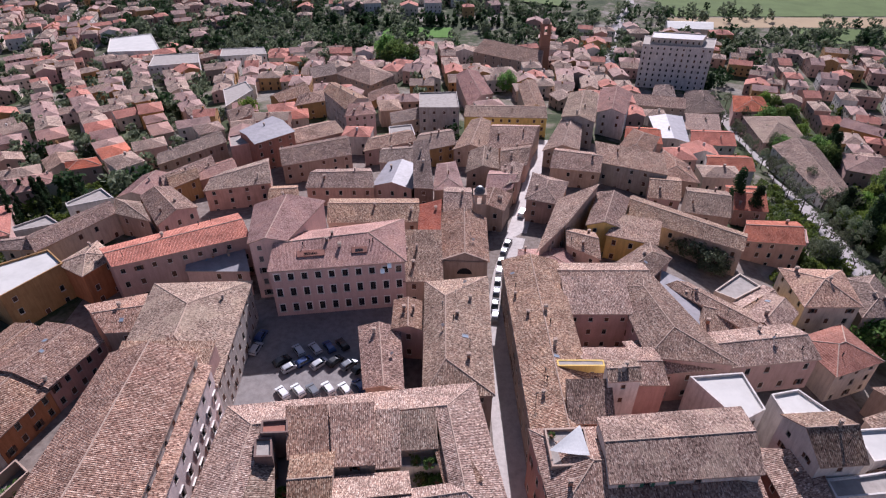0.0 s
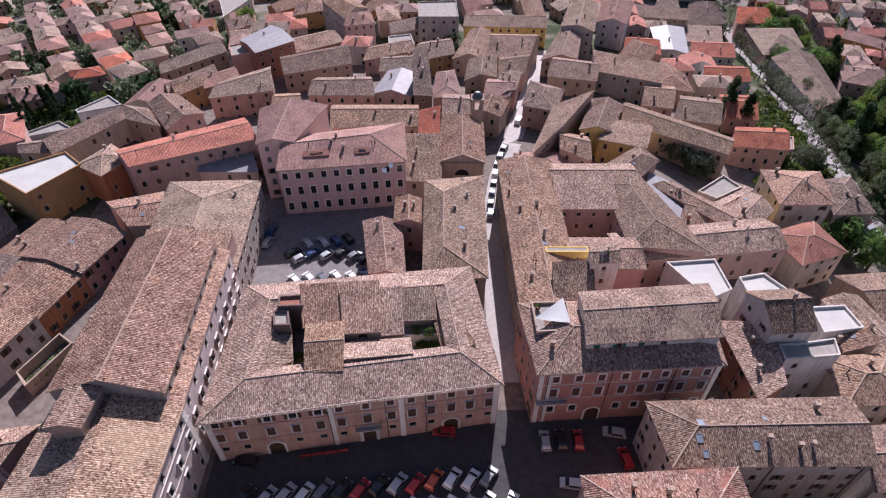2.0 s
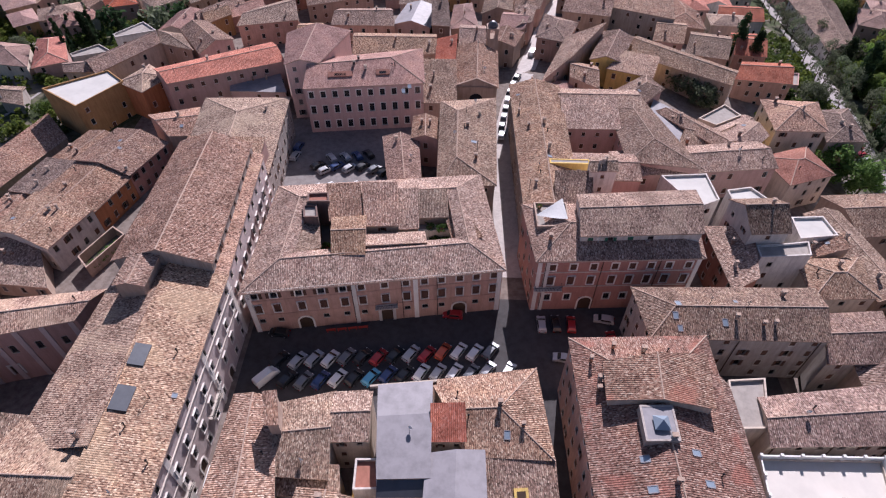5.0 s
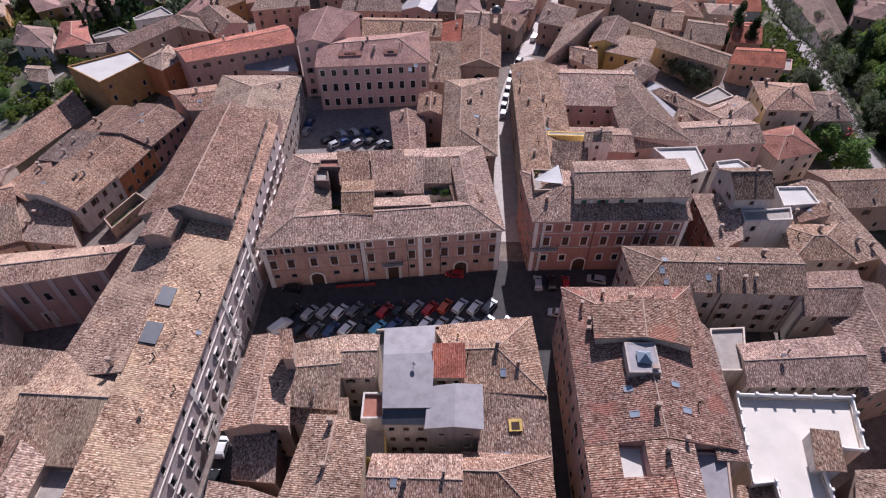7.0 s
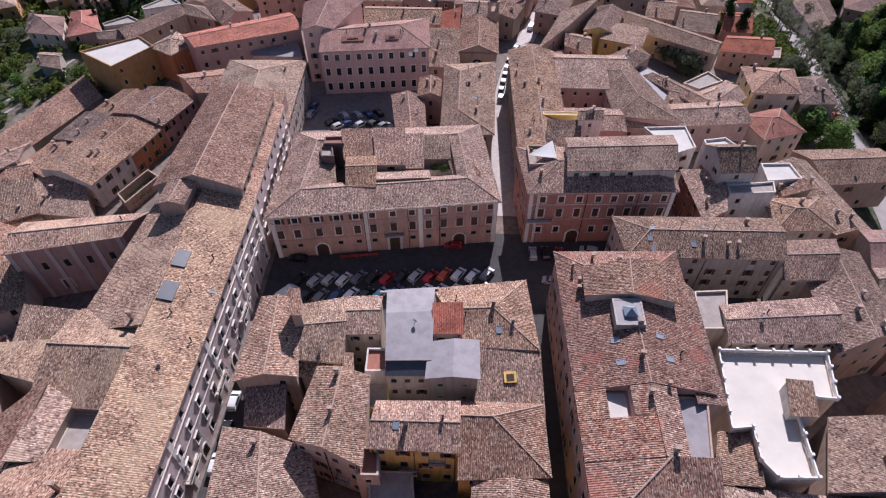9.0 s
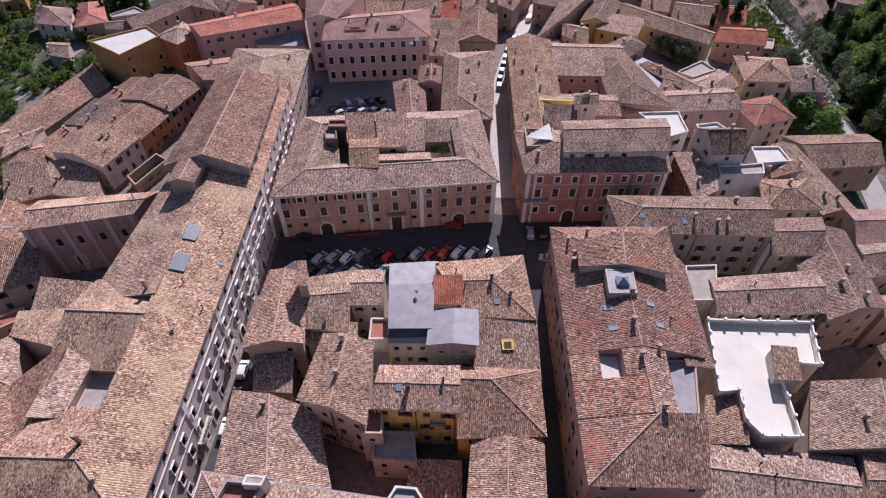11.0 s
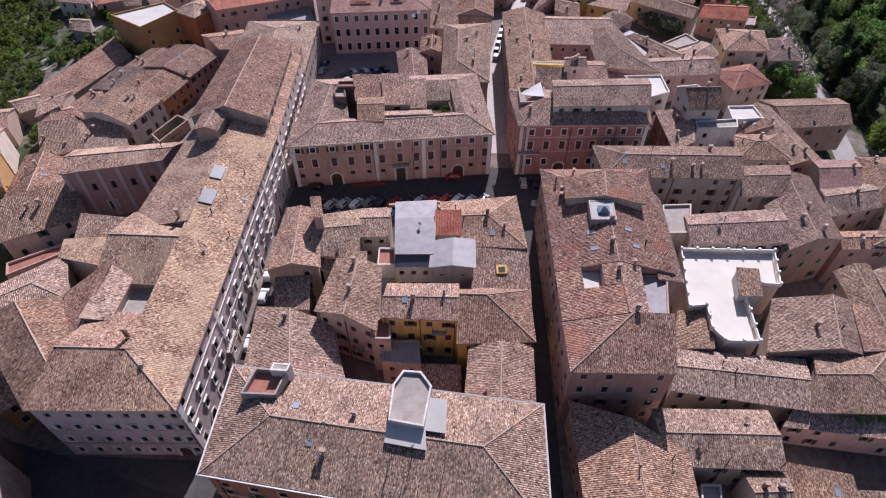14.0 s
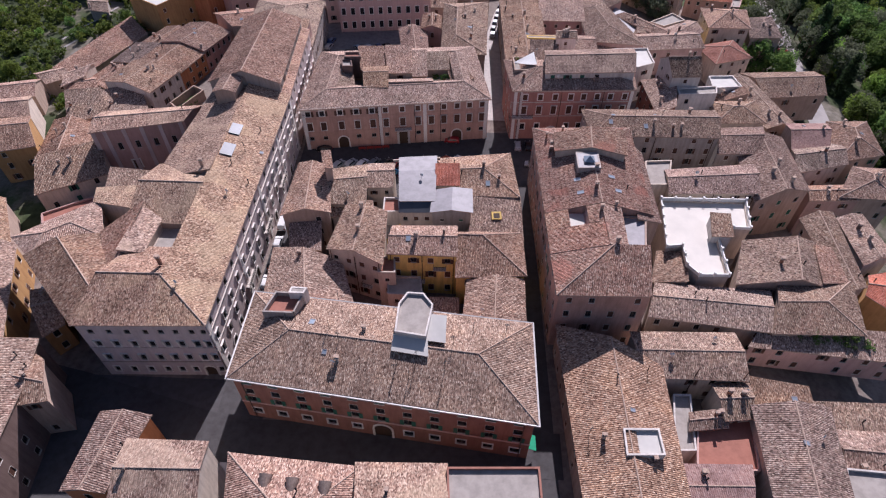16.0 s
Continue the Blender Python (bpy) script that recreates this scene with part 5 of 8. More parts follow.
# orange-roofed long house
orange_house = house([(-78.4, 109.7), (-49.6, 122.8), (-55.6, 133.3), (-84.5, 116.7)], 12.6, 'long pink building with a new red tile roof', roof='gx', slope=0.25, wall='rose', tiles='red')
east_block = house([(-3.4, 72.0), (9.2, 72.3), (10.1, 107.4), (-3.8, 105.3)], 11, 'house along the street with an old hipped tile roof', roof='hip', slope=(0.36, 0.27, 0.3, 0.6), wall='tan', win=(0, 1))


# ---- blocks round them ----

# north-west blocks
house([(-74.7, 158.7), (-55.4, 163.9), (-60.2, 181.0), (-72.6, 170.9)], 5.7, 'pink plastered house with a pale sun-bleached tiled roof', roof='gx', wall='pink', tiles='pale', win=(0, 1), base=-4.3, step=4.0, plain=True, chimneys=1)
house([(-68.4, 193.4), (-56.4, 204.5), (-68.0, 218.9), (-76.9, 204.5)], 5.5, 'brick red plastered building with a grey metal roof', roof='gx', wall='brick', tiles=ZINC, slope=0.15, win=(0, 1), base=-8.5, step=4.0, plain=True, chimneys=1)
house([(-78.1, 195.2), (-71.1, 198.6), (-75.1, 208.4), (-81.6, 204.7)], 2.9, 'rose plastered building with a pale flat roof', roof='flat', wall='rose', tiles=CEMENT, base=-8.1, step=4.0, plain=True)
house([(-59.8, 207.3), (-40.4, 219.7), (-48.6, 230.3), (-65.2, 219.7)], -1.1, 'pink plastered house with a pale sun-bleached tiled roof', roof='gx', wall='pink', tiles='pale', base=-10.1, step=4.0, plain=True, chimneys=0)
house([(-55.9, 181.4), (-33.0, 190.4), (-37.3, 206.2), (-60.0, 195.2)], 2.9, 'tan plastered house with a grey-brown tiled roof', roof='gx', wall='tan', tiles='grey', win=(0, 1), base=-7.1, step=4.0, plain=True, chimneys=0)
house([(-43.7, 162.7), (-22.2, 162.7), (-24.6, 175.3), (-42.6, 174.5)], 4.7, 'pink plastered house with a grey-brown tiled roof', roof='gx', wall='pink', tiles='grey', win=(0,), base=-4.3, step=4.0, plain=True, chimneys=2)
house([(-22.6, 164.0), (-10.1, 161.8), (-9.5, 179.3), (-18.7, 180.6)], 4.4, 'rose plastered building with a grey metal roof', roof='gy', wall='rose', tiles=ZINC, slope=0.3, base=-4.6, step=4.0, plain=True, chimneys=1)
house([(-54.4, 156.0), (-45.0, 156.7), (-47.4, 165.5), (-55.2, 164.7)], 3.6, 'pink plastered house with a weathered brown tiled roof', roof='gx', wall='pink', tiles='old', base=-3.4, step=4.0, plain=True, chimneys=1)
house([(-42.2, 240.2), (-33.7, 252.5), (-52.2, 273.7), (-55.5, 262.7)], 0.5, 'grey plastered house with a weathered brown tiled roof', roof='gy', wall='grey', tiles='old', win=(0, 3), step=3, base=-14.5, plain=True, chimneys=2)
house([(-40.4, 228.4), (-28.5, 231.5), (-32.0, 244.6), (-40.8, 241.9)], 1.9, 'rose plastered house with a rose tiled roof', roof='hip', wall='rose', tiles='rose', win=(0, 1), step=3, base=-12.1, plain=True, chimneys=2)
house([(-69.5, 261.7), (-55.5, 269.0), (-58.9, 283.1), (-70.3, 275.2)], -6.2, 'ochre plastered house with a weathered brown tiled roof', roof='hip', wall='ochre', tiles='old', base=-16.2, step=4.0, plain=True, chimneys=2)
house([(-80.1, 272.4), (-66.8, 284.2), (-74.2, 301.1), (-86.4, 280.1)], -8.6, 'ochre plastered house with a weathered brown tiled roof', roof='gx', wall='ochre', tiles='old', base=-17.6, step=4.0, plain=True, chimneys=1)
house([(-59.7, 322.6), (-38.8, 304.0), (-27.2, 320.7), (-50.0, 347.6)], -11.1, 'tan plastered house with a weathered brown tiled roof', roof='hip', wall='tan', tiles='old', win=(0, 1, 3), base=-22.1, step=4.0, plain=True, chimneys=1)
house([(-73.9, 321.8), (-61.0, 329.7), (-66.6, 348.5), (-79.2, 340.0)], -13.4, 'tan plastered house with a grey-brown tiled roof', roof='gx', wall='tan', tiles='grey', base=-23.4, step=4.0, plain=True, chimneys=2)
house([(-10.2, 236.9), (7.0, 236.9), (6.2, 256.1), (-10.8, 254.7)], 1.8, 'grey plastered building with a pale flat roof', roof='flat', wall='grey', tiles=CEMENT, base=-13.2, step=4.0, plain=True)
house([(-38.1, 280.9), (-23.1, 295.5), (-26.9, 306.9), (-37.9, 295.5)], -11.8, 'ochre plastered house with a weathered brown tiled roof', roof='gx', wall='ochre', tiles='old', base=-18.8, step=4.0, plain=True, chimneys=1)
house([(-22.1, 234.6), (-9.2, 240.9), (-11.3, 252.9), (-23.7, 246.1)], -3.9, 'tan plastered house with a grey-brown tiled roof', roof='gx', wall='tan', tiles='grey', base=-12.9, step=4.0, plain=True, chimneys=0)
house([(-29.6, 199.4), (-10.3, 208.5), (-14.1, 218.3), (-27.6, 211.7)], 0.0, 'rose plastered house with a weathered brown tiled roof', roof='gx', wall='rose', tiles='old', base=-9.0, step=4.0, plain=True, chimneys=1)
house([(-22.5, 185.9), (-9.8, 185.9), (-11.0, 199.1), (-22.2, 197.1)], 2.0, 'grey plastered house with a grey-brown tiled roof', roof='gx', wall='grey', tiles='grey', base=-7.0, step=4.0, plain=True, chimneys=2)
house([(-10.2, 195.7), (4.7, 202.6), (2.7, 216.4), (-8.7, 212.0)], 1.3, 'ochre plastered house with a pale sun-bleached tiled roof', roof='gx', wall='ochre', tiles='pale', base=-8.7, step=4.0, plain=True, chimneys=2)
house([(-8.9, 156.7), (-3.1, 156.0), (-5.1, 176.3), (-9.6, 175.5)], 8.0, 'brown plastered house with a grey-brown tiled roof', roof='sf', wall='dark', tiles='grey', base=-4.0, step=4.0, plain=True, chimneys=2)
house([(-2.8, 159.1), (6.1, 160.2), (3.9, 178.4), (-1.7, 176.7)], 5.7, 'tan plastered house with a rose tiled roof', roof='hip', wall='tan', tiles='rose', base=-4.3, step=4.0, plain=True, chimneys=1)
house([(-20.9, 210.7), (-11.1, 215.1), (-13.1, 225.3), (-22.3, 222.9)], -1.0, 'off-white plastered building with a pale flat roof', roof='flat', wall='white', tiles=CEMENT, base=-10.0, step=4.0, plain=True)

# houses along the upper street
house([(8.6, 145.4), (17.4, 144.0), (20.6, 153.6), (10.6, 155.6)], 7.2, 'tan plastered house with a weathered brown tiled roof', roof='gy', wall='tan', tiles='old', base=-1.6, step=3.6, plain=True, chimneys=2)
house([(0.2, 141.0), (8.2, 140.6), (8.4, 155.0), (0.6, 155.6)], 8.4, 'rose plastered house with a grey-brown tiled roof', roof='gx', wall='rose', tiles='grey', base=-1.6, step=3.6, plain=True, chimneys=1)
house([(18.6, 160.6), (24.0, 164.8), (27.0, 177.4), (20.2, 176.0)], 5.4, 'pink plastered house with a weathered brown tiled roof', roof='gy', wall='pink', tiles='old', base=-3.8, step=3.4, plain=True, chimneys=2)

# north-east blocks
house([(9.3, 237.9), (44.7, 236.0), (45.1, 249.1), (10.7, 250.4)], -1.9, 'yellow plastered house with a weathered brown tiled roof', roof='gx', wall='yellow', tiles='old', win=(0,), step=3.5, base=-12.9, plain=True, chimneys=0)
house([(38.7, 256.7), (47.6, 256.7), (47.3, 294.4), (38.4, 287.5)], -5.4, 'tan plastered house with a weathered brown tiled roof', roof='gy', wall='tan', tiles='old', base=-16.4, step=4.0, plain=True, chimneys=0)
house([(12.5, 267.5), (25.2, 284.4), (19.2, 320.1), (7.4, 314.3)], -9.0, 'rose plastered house with a rose tiled roof', roof='gy', wall='rose', tiles='rose', base=-19.0, step=4.0, plain=True, chimneys=1)
house([(4.0, 199.1), (16.1, 199.1), (19.6, 226.2), (12.2, 227.4)], 0.6, 'tan plastered house with a pale sun-bleached tiled roof', roof='gy', wall='tan', tiles='pale', base=-9.4, step=4.0, plain=True, chimneys=1)
house([(16.9, 198.7), (34.2, 204.7), (39.5, 221.0), (20.3, 222.2)], 0.8, 'tan plastered house with a weathered brown tiled roof', roof='gx', wall='tan', tiles='old', base=-9.2, step=4.0, plain=True, chimneys=2)
house([(8.0, 174.2), (18.5, 176.7), (19.6, 191.9), (10.2, 190.9)], 4.0, 'tan plastered house with a weathered brown tiled roof', roof='gy', wall='tan', tiles='old', base=-6.0, step=4.0, plain=True, chimneys=2)
house([(19.5, 178.4), (29.4, 183.5), (33.4, 199.4), (21.7, 196.4)], 2.3, 'pink plastered house with a grey-brown tiled roof', roof='gx', wall='pink', tiles='grey', base=-6.7, step=4.0, plain=True, chimneys=2)
house([(12.9, 155.5), (21.9, 161.3), (25.1, 171.3), (15.8, 172.9)], 5.1, 'tan plastered house with a rose tiled roof', roof='gx', wall='tan', tiles='rose', base=-3.9, step=4.0, plain=True, chimneys=1)
house([(49.2, 226.6), (61.2, 220.7), (69.4, 253.0), (57.7, 254.5)], 2.4, 'grey plastered house with a pale sun-bleached tiled roof', roof='gy', wall='grey', tiles='pale', slope=0.25, base=-12.6, step=4.0, plain=True, chimneys=2)
house([(37.7, 198.5), (51.0, 199.5), (58.5, 230.9), (50.9, 230.9)], 0.4, 'tan plastered house with a weathered brown tiled roof', roof='gy', wall='tan', tiles='old', base=-9.6, step=4.0, plain=True, chimneys=1)
house([(69.6, 248.2), (81.2, 245.5), (91.5, 272.8), (77.8, 277.5)], -4.2, 'off-white plastered house with a rose tiled roof', roof='gy', wall='white', tiles='rose', slope=0.35, base=-19.2, step=4.0, plain=True, chimneys=1)
house([(102.1, 306.4), (131.2, 299.7), (135.2, 315.9), (109.1, 323.1)], -22.7, 'tan plastered house with a weathered brown tiled roof', roof='gx', wall='tan', tiles='old', base=-32.7, step=4.0, plain=True, chimneys=0)
house([(123.0, 329.4), (134.8, 323.9), (140.3, 347.0), (130.0, 347.0)], -26.0, 'ochre plastered house with a grey-brown tiled roof', roof='hip', wall='ochre', tiles='grey', base=-37.0, step=4.0, plain=True, chimneys=1)
house([(78.1, 230.6), (91.9, 223.7), (93.9, 239.7), (81.4, 241.5)], -8.4, 'rose plastered house with a newer red tiled roof', roof='gx', wall='rose', tiles='red', base=-17.4, step=4.0, plain=True, chimneys=1)
house([(98.1, 244.0), (110.0, 239.1), (117.0, 269.3), (101.4, 269.3)], -14.9, 'grey plastered building with a grey metal roof', roof='gy', wall='grey', tiles=ZINC, slope=0.15, base=-23.9, step=4.0, plain=True, chimneys=1)
house([(65.8, 203.4), (78.0, 200.4), (88.0, 219.1), (80.0, 227.1)], -3.3, 'tan plastered house with a weathered brown tiled roof', roof='hip', wall='tan', tiles='old', base=-13.3, step=4.0, plain=True, chimneys=0)
house([(54.5, 182.9), (75.6, 173.6), (76.5, 183.7), (55.3, 193.9)], 3.5, 'grey plastered house with a weathered brown tiled roof', roof='sf', wall='grey', tiles='old', slope=0.25, base=-7.5, step=4.0, plain=True, chimneys=1)
house([(37.3, 180.5), (53.7, 176.7), (57.6, 190.8), (41.8, 195.6)], 2.7, 'tan plastered house with a weathered brown tiled roof', roof='gx', wall='tan', tiles='old', base=-6.3, step=4.0, plain=True, chimneys=1)
house([(25.2, 151.5), (34.2, 148.2), (39.3, 161.5), (29.5, 167.6)], 7.0, 'pink plastered house with a grey-brown tiled roof', roof='hip', wall='pink', tiles='grey', win=(0, 3), base=-3.0, step=4.0, plain=True, chimneys=1)
house([(24.9, 121.9), (33.9, 132.7), (45.9, 150.7), (34.2, 147.4)], 9.0, 'tan plastered house with a weathered brown tiled roof', roof='sl', wall='tan', tiles='old', slope=0.3, base=-1.0, step=4.0, plain=True, chimneys=0)
house([(39.7, 133.8), (48.2, 132.4), (54.7, 148.4), (46.8, 151.8)], 8.8, 'yellow plastered house with a weathered brown tiled roof', roof='gy', wall='yellow', tiles='old', base=-1.2, step=4.0, plain=True, chimneys=0)
house([(32.8, 125.4), (40.0, 119.3), (41.1, 130.8), (33.6, 133.6)], 8.0, 'tan plastered house with a weathered brown tiled roof', roof='gx', wall='tan', tiles='old', base=-1.0, step=4.0, plain=True, chimneys=2)
house([(18.8, 117.4), (34.4, 116.8), (33.0, 127.0), (20.6, 126.4)], 5.4, 'tan plastered house with a rose tiled roof', roof='hip', wall='tan', tiles='rose', slope=0.25, base=-1.0, step=4.0, plain=True, chimneys=2)
house([(44.3, 130.3), (56.6, 125.4), (59.7, 133.6), (50.7, 137.1)], 8.0, 'yellow plastered house with a pale sun-bleached tiled roof', roof='sf', wall='yellow', tiles='pale', slope=0.2, base=-1.0, step=4.0, plain=True, chimneys=0)
house([(42.4, 115.9), (48.2, 108.7), (57.9, 119.3), (54.8, 126.5)], 8.0, 'rose plastered house with a weathered brown tiled roof', roof='hip', wall='rose', tiles='old', base=-1.0, step=4.0, plain=True, chimneys=1)
house([(52.2, 144.2), (79.9, 125.8), (84.2, 133.4), (58.4, 154.8)], 5.9, 'tan plastered house with a weathered brown tiled roof', roof='gx', wall='tan', tiles='old', win=(0, 1), base=-3.1, step=4.0, plain=True, chimneys=0)

# villas along the tree-lined road
house([(113.8, 245.3), (133.8, 242.9), (136.6, 259.4), (119.2, 260.8)], -18.3, 'cream plastered house with a newer red tiled roof', roof='gx', wall='cream', tiles='red', win=(0, 1), base=-27.3, step=4.0, plain=True, chimneys=2)
house([(102.9, 202.4), (121.9, 202.4), (124.0, 215.4), (108.2, 216.5)], -10.1, 'off-white plastered house with a newer red tiled roof', roof='gx', wall='white', tiles='red', win=(0, 1), base=-20.1, step=4.0, plain=True, chimneys=1)
house([(97.1, 172.8), (109.0, 172.1), (113.4, 181.7), (101.4, 182.5)], -5.7, 'pink plastered house with a newer red tiled roof', roof='gx', wall='pink', tiles='red', base=-14.7, step=4.0, plain=True, chimneys=0)
house([(76.1, 185.4), (90.5, 181.1), (91.4, 195.3), (86.4, 207.0)], -3.6, 'tan plastered house with a weathered brown tiled roof', roof='hip', wall='tan', tiles='old', base=-12.6, step=4.0, plain=True, chimneys=1)
house([(131.8, 304.9), (157.5, 309.1), (164.4, 342.7), (147.6, 342.7)], -28.0, 'tan plastered house with a grey-brown tiled roof', roof='hip', wall='tan', tiles='grey', base=-37.0, step=4.0, plain=True, chimneys=2)
house([(125.1, 285.6), (145.9, 284.2), (150.7, 301.0), (131.1, 302.7)], -28.4, 'grey plastered house with a grey-brown tiled roof', roof='sf', wall='grey', tiles='grey', slope=0.1, base=-34.4, step=4.0, plain=True, chimneys=2)
house([(161.6, 306.5), (181.7, 307.4), (187.6, 329.4), (171.5, 331.2)], -27.0, 'rose plastered house with a newer red tiled roof', roof='hip', wall='rose', tiles='red', base=-37.0, step=4.0, plain=True, chimneys=0)
house([(157.8, 262.6), (180.6, 269.3), (186.3, 295.7), (161.9, 295.7)], -25.6, 'rose plastered house with a pale sun-bleached tiled roof', roof='hip', wall='rose', tiles='pale', win=(0, 3), base=-35.6, step=4.0, plain=True, chimneys=0)
house([(149.3, 195.5), (162.0, 200.0), (171.9, 247.7), (151.3, 244.0)], -18.8, 'off-white plastered house with a weathered brown tiled roof', roof='gy', wall='white', tiles='old', win=(3, 0), base=-28.8, step=4.0, plain=True, chimneys=0)
house([(208.9, 286.8), (222.8, 272.4), (229.9, 280.9), (218.6, 297.6)], -27.0, 'ochre plastered house with a rose tiled roof', roof='gx', wall='ochre', tiles='rose', base=-36.0, step=4.0, plain=True, chimneys=2)
house([(174.8, 224.1), (187.0, 217.8), (198.3, 235.0), (181.8, 240.8)], -20.7, 'rose plastered house with a rose tiled roof', roof='hip', wall='rose', tiles='rose', base=-29.7, step=4.0, plain=True, chimneys=1)
house([(86.7, 138.0), (103.2, 135.7), (106.8, 147.5), (92.2, 148.4)], 0.9, 'pink plastered house with a newer red tiled roof', roof='gx', wall='pink', tiles='red', win=(0, 1), step=3, base=-9.1, plain=True, chimneys=1)
house([(108.0, 145.3), (111.5, 145.3), (114.7, 152.9), (110.8, 152.9)], -5.7, 'rose plastered building with a pale flat roof', roof='flat', wall='rose', tiles=CEMENT, base=-12.7, step=4.0, plain=True)

# west blocks
house([(-106.6, 123.3), (-94.5, 143.2), (-99.9, 149.0), (-113.0, 130.2)], 7.3, 'cream plastered house with a grey-brown tiled roof', roof='gx', wall='cream', tiles='grey', win=(0,), base=-1.7, step=4.0, plain=True, chimneys=0)
house([(-111.8, 147.9), (-100.5, 153.3), (-107.2, 159.3), (-113.5, 149.9)], 5.6, 'off-white plastered building with a pale flat roof', roof='flat', wall='white', tiles=CEMENT, base=-3.4, step=4.0, plain=True)
house([(-94.0, 142.2), (-83.4, 138.5), (-90.0, 148.0), (-97.8, 150.0)], 7.5, 'tan plastered house with a weathered brown tiled roof', roof='hip', wall='tan', tiles='old', base=-1.5, step=4.0, plain=True, chimneys=0)
house([(-119.7, 134.6), (-109.3, 139.0), (-115.3, 143.3), (-121.6, 136.9)], 5.5, 'grey plastered building with a pale flat roof', roof='flat', wall='grey', tiles=CEMENT, base=-2.5, step=4.0, plain=True)
house([(-117.3, 125.3), (-108.3, 125.3), (-113.9, 131.3), (-119.7, 129.6)], 6.6, 'grey plastered house with a grey-brown tiled roof', roof='gx', wall='grey', tiles='grey', base=-2.4, step=4.0, plain=True, chimneys=0)
house([(-100.5, 100.9), (-93.1, 113.8), (-99.9, 119.6), (-113.9, 109.3)], 9.9, 'ochre plastered building with a pale flat roof', roof='flat', wall='ochre', tiles=MEMBRANE, win=(0, 1), base=-1.6, step=4.0, plain=True)
house([(-86.3, 109.6), (-82.3, 117.5), (-89.8, 123.5), (-94.4, 114.2)], 10.0, 'orange plastered house with a pale sun-bleached tiled roof', roof='hip', wall='orange', tiles='pale', win=(0, 1), base=-1.0, step=4.0, plain=True, chimneys=1)
house([(-79.9, 136.6), (-72.6, 146.2), (-85.2, 158.6), (-91.6, 152.9)], 7.0, 'rose plastered house with a grey-brown tiled roof', roof='gy', wall='rose', tiles='grey', base=-2.0, step=4.0, plain=True, chimneys=2)
house([(-102.1, 157.8), (-92.7, 158.2), (-92.0, 173.8), (-100.0, 172.2)], 3.8, 'grey plastered house with a rose tiled roof', roof='gy', wall='grey', tiles='rose', base=-4.2, step=4.0, plain=True, chimneys=1)
house([(-86.9, 162.2), (-80.6, 169.9), (-84.3, 176.8), (-91.5, 170.6)], 4.6, 'ochre plastered house with a weathered brown tiled roof', roof='gx', wall='ochre', tiles='old', base=-4.4, step=4.0, plain=True, chimneys=1)
house([(-81.6, 171.4), (-70.9, 178.8), (-75.5, 187.6), (-85.5, 178.8)], 2.5, 'pink plastered house with a rose tiled roof', roof='gx', wall='pink', tiles='rose', base=-5.5, step=4.0, plain=True, chimneys=1)
house([(-132.6, 183.3), (-122.7, 186.8), (-127.9, 193.2), (-136.9, 189.5)], 0.2, 'rose plastered house with a newer red tiled roof', roof='hip', wall='rose', tiles='red', base=-8.8, step=4.0, plain=True, chimneys=0)
house([(-101.7, 186.3), (-83.4, 205.5), (-89.7, 215.1), (-105.0, 194.6)], 0.9, 'tan plastered house with a grey-brown tiled roof', roof='gx', wall='tan', tiles='grey', base=-8.1, step=4.0, plain=True, chimneys=1)
house([(-90.1, 164.2), (-78.9, 180.3), (-82.5, 186.5), (-94.3, 172.0)], 3.9, 'ochre plastered house with a weathered brown tiled roof', roof='gx', wall='ochre', tiles='old', base=-5.1, step=4.0, plain=True, chimneys=1)
house([(-92.0, 237.6), (-84.7, 247.3), (-90.1, 257.7), (-98.2, 250.0)], -4.4, 'rose plastered house with a weathered brown tiled roof', roof='gx', wall='rose', tiles='old', base=-13.4, step=4.0, plain=True, chimneys=2)
house([(-105.1, 268.6), (-98.4, 292.2), (-105.8, 305.2), (-113.9, 292.2)], -10.0, 'off-white plastered building with a pale flat roof', roof='flat', wall='white', tiles=CEMENT, base=-19.0, step=4.0, plain=True)
house([(-145.2, 165.2), (-136.3, 169.0), (-143.6, 178.2), (-151.3, 174.9)], 0.2, 'rose plastered house with a rose tiled roof', roof='hip', wall='rose', tiles='rose', base=-7.8, step=4.0, plain=True, chimneys=2)
house([(-139.4, 169.3), (-132.7, 175.3), (-138.1, 181.5), (-145.8, 178.6)], 0.0, 'off-white plastered house with a rose tiled roof', roof='hip', wall='white', tiles='rose', base=-8.0, step=4.0, plain=True, chimneys=2)

# houses before the avenue
house([(49.7, 101.9), (57.7, 97.4), (62.9, 110.4), (55.4, 116.1)], 5.0, 'grey plastered building with a grey metal roof', roof='sr', wall='grey', tiles=ZINC, slope=0.12, base=-1.0, step=4.0, plain=True, chimneys=0)
house([(57.7, 96.9), (70.8, 92.6), (75.6, 101.8), (63.8, 107.8)], 4.2, 'tan plastered house with a weathered brown tiled roof', roof='gx', wall='tan', tiles='old', base=-2.8, step=4.0, plain=True, chimneys=1)
house([(76.0, 155.1), (88.6, 151.6), (94.0, 167.3), (81.6, 170.4)], 0.2, 'tan plastered house with a grey-brown tiled roof', roof='gx', wall='tan', tiles='grey', win=(0,), base=-8.8, step=4.0, plain=True, chimneys=2)
house([(96.4, 164.1), (107.0, 162.9), (110.4, 177.5), (101.3, 178.1)], -4.6, 'pink plastered house with a newer red tiled roof', roof='gx', wall='pink', tiles='red', win=(0,), base=-13.6, step=4.0, plain=True, chimneys=1)
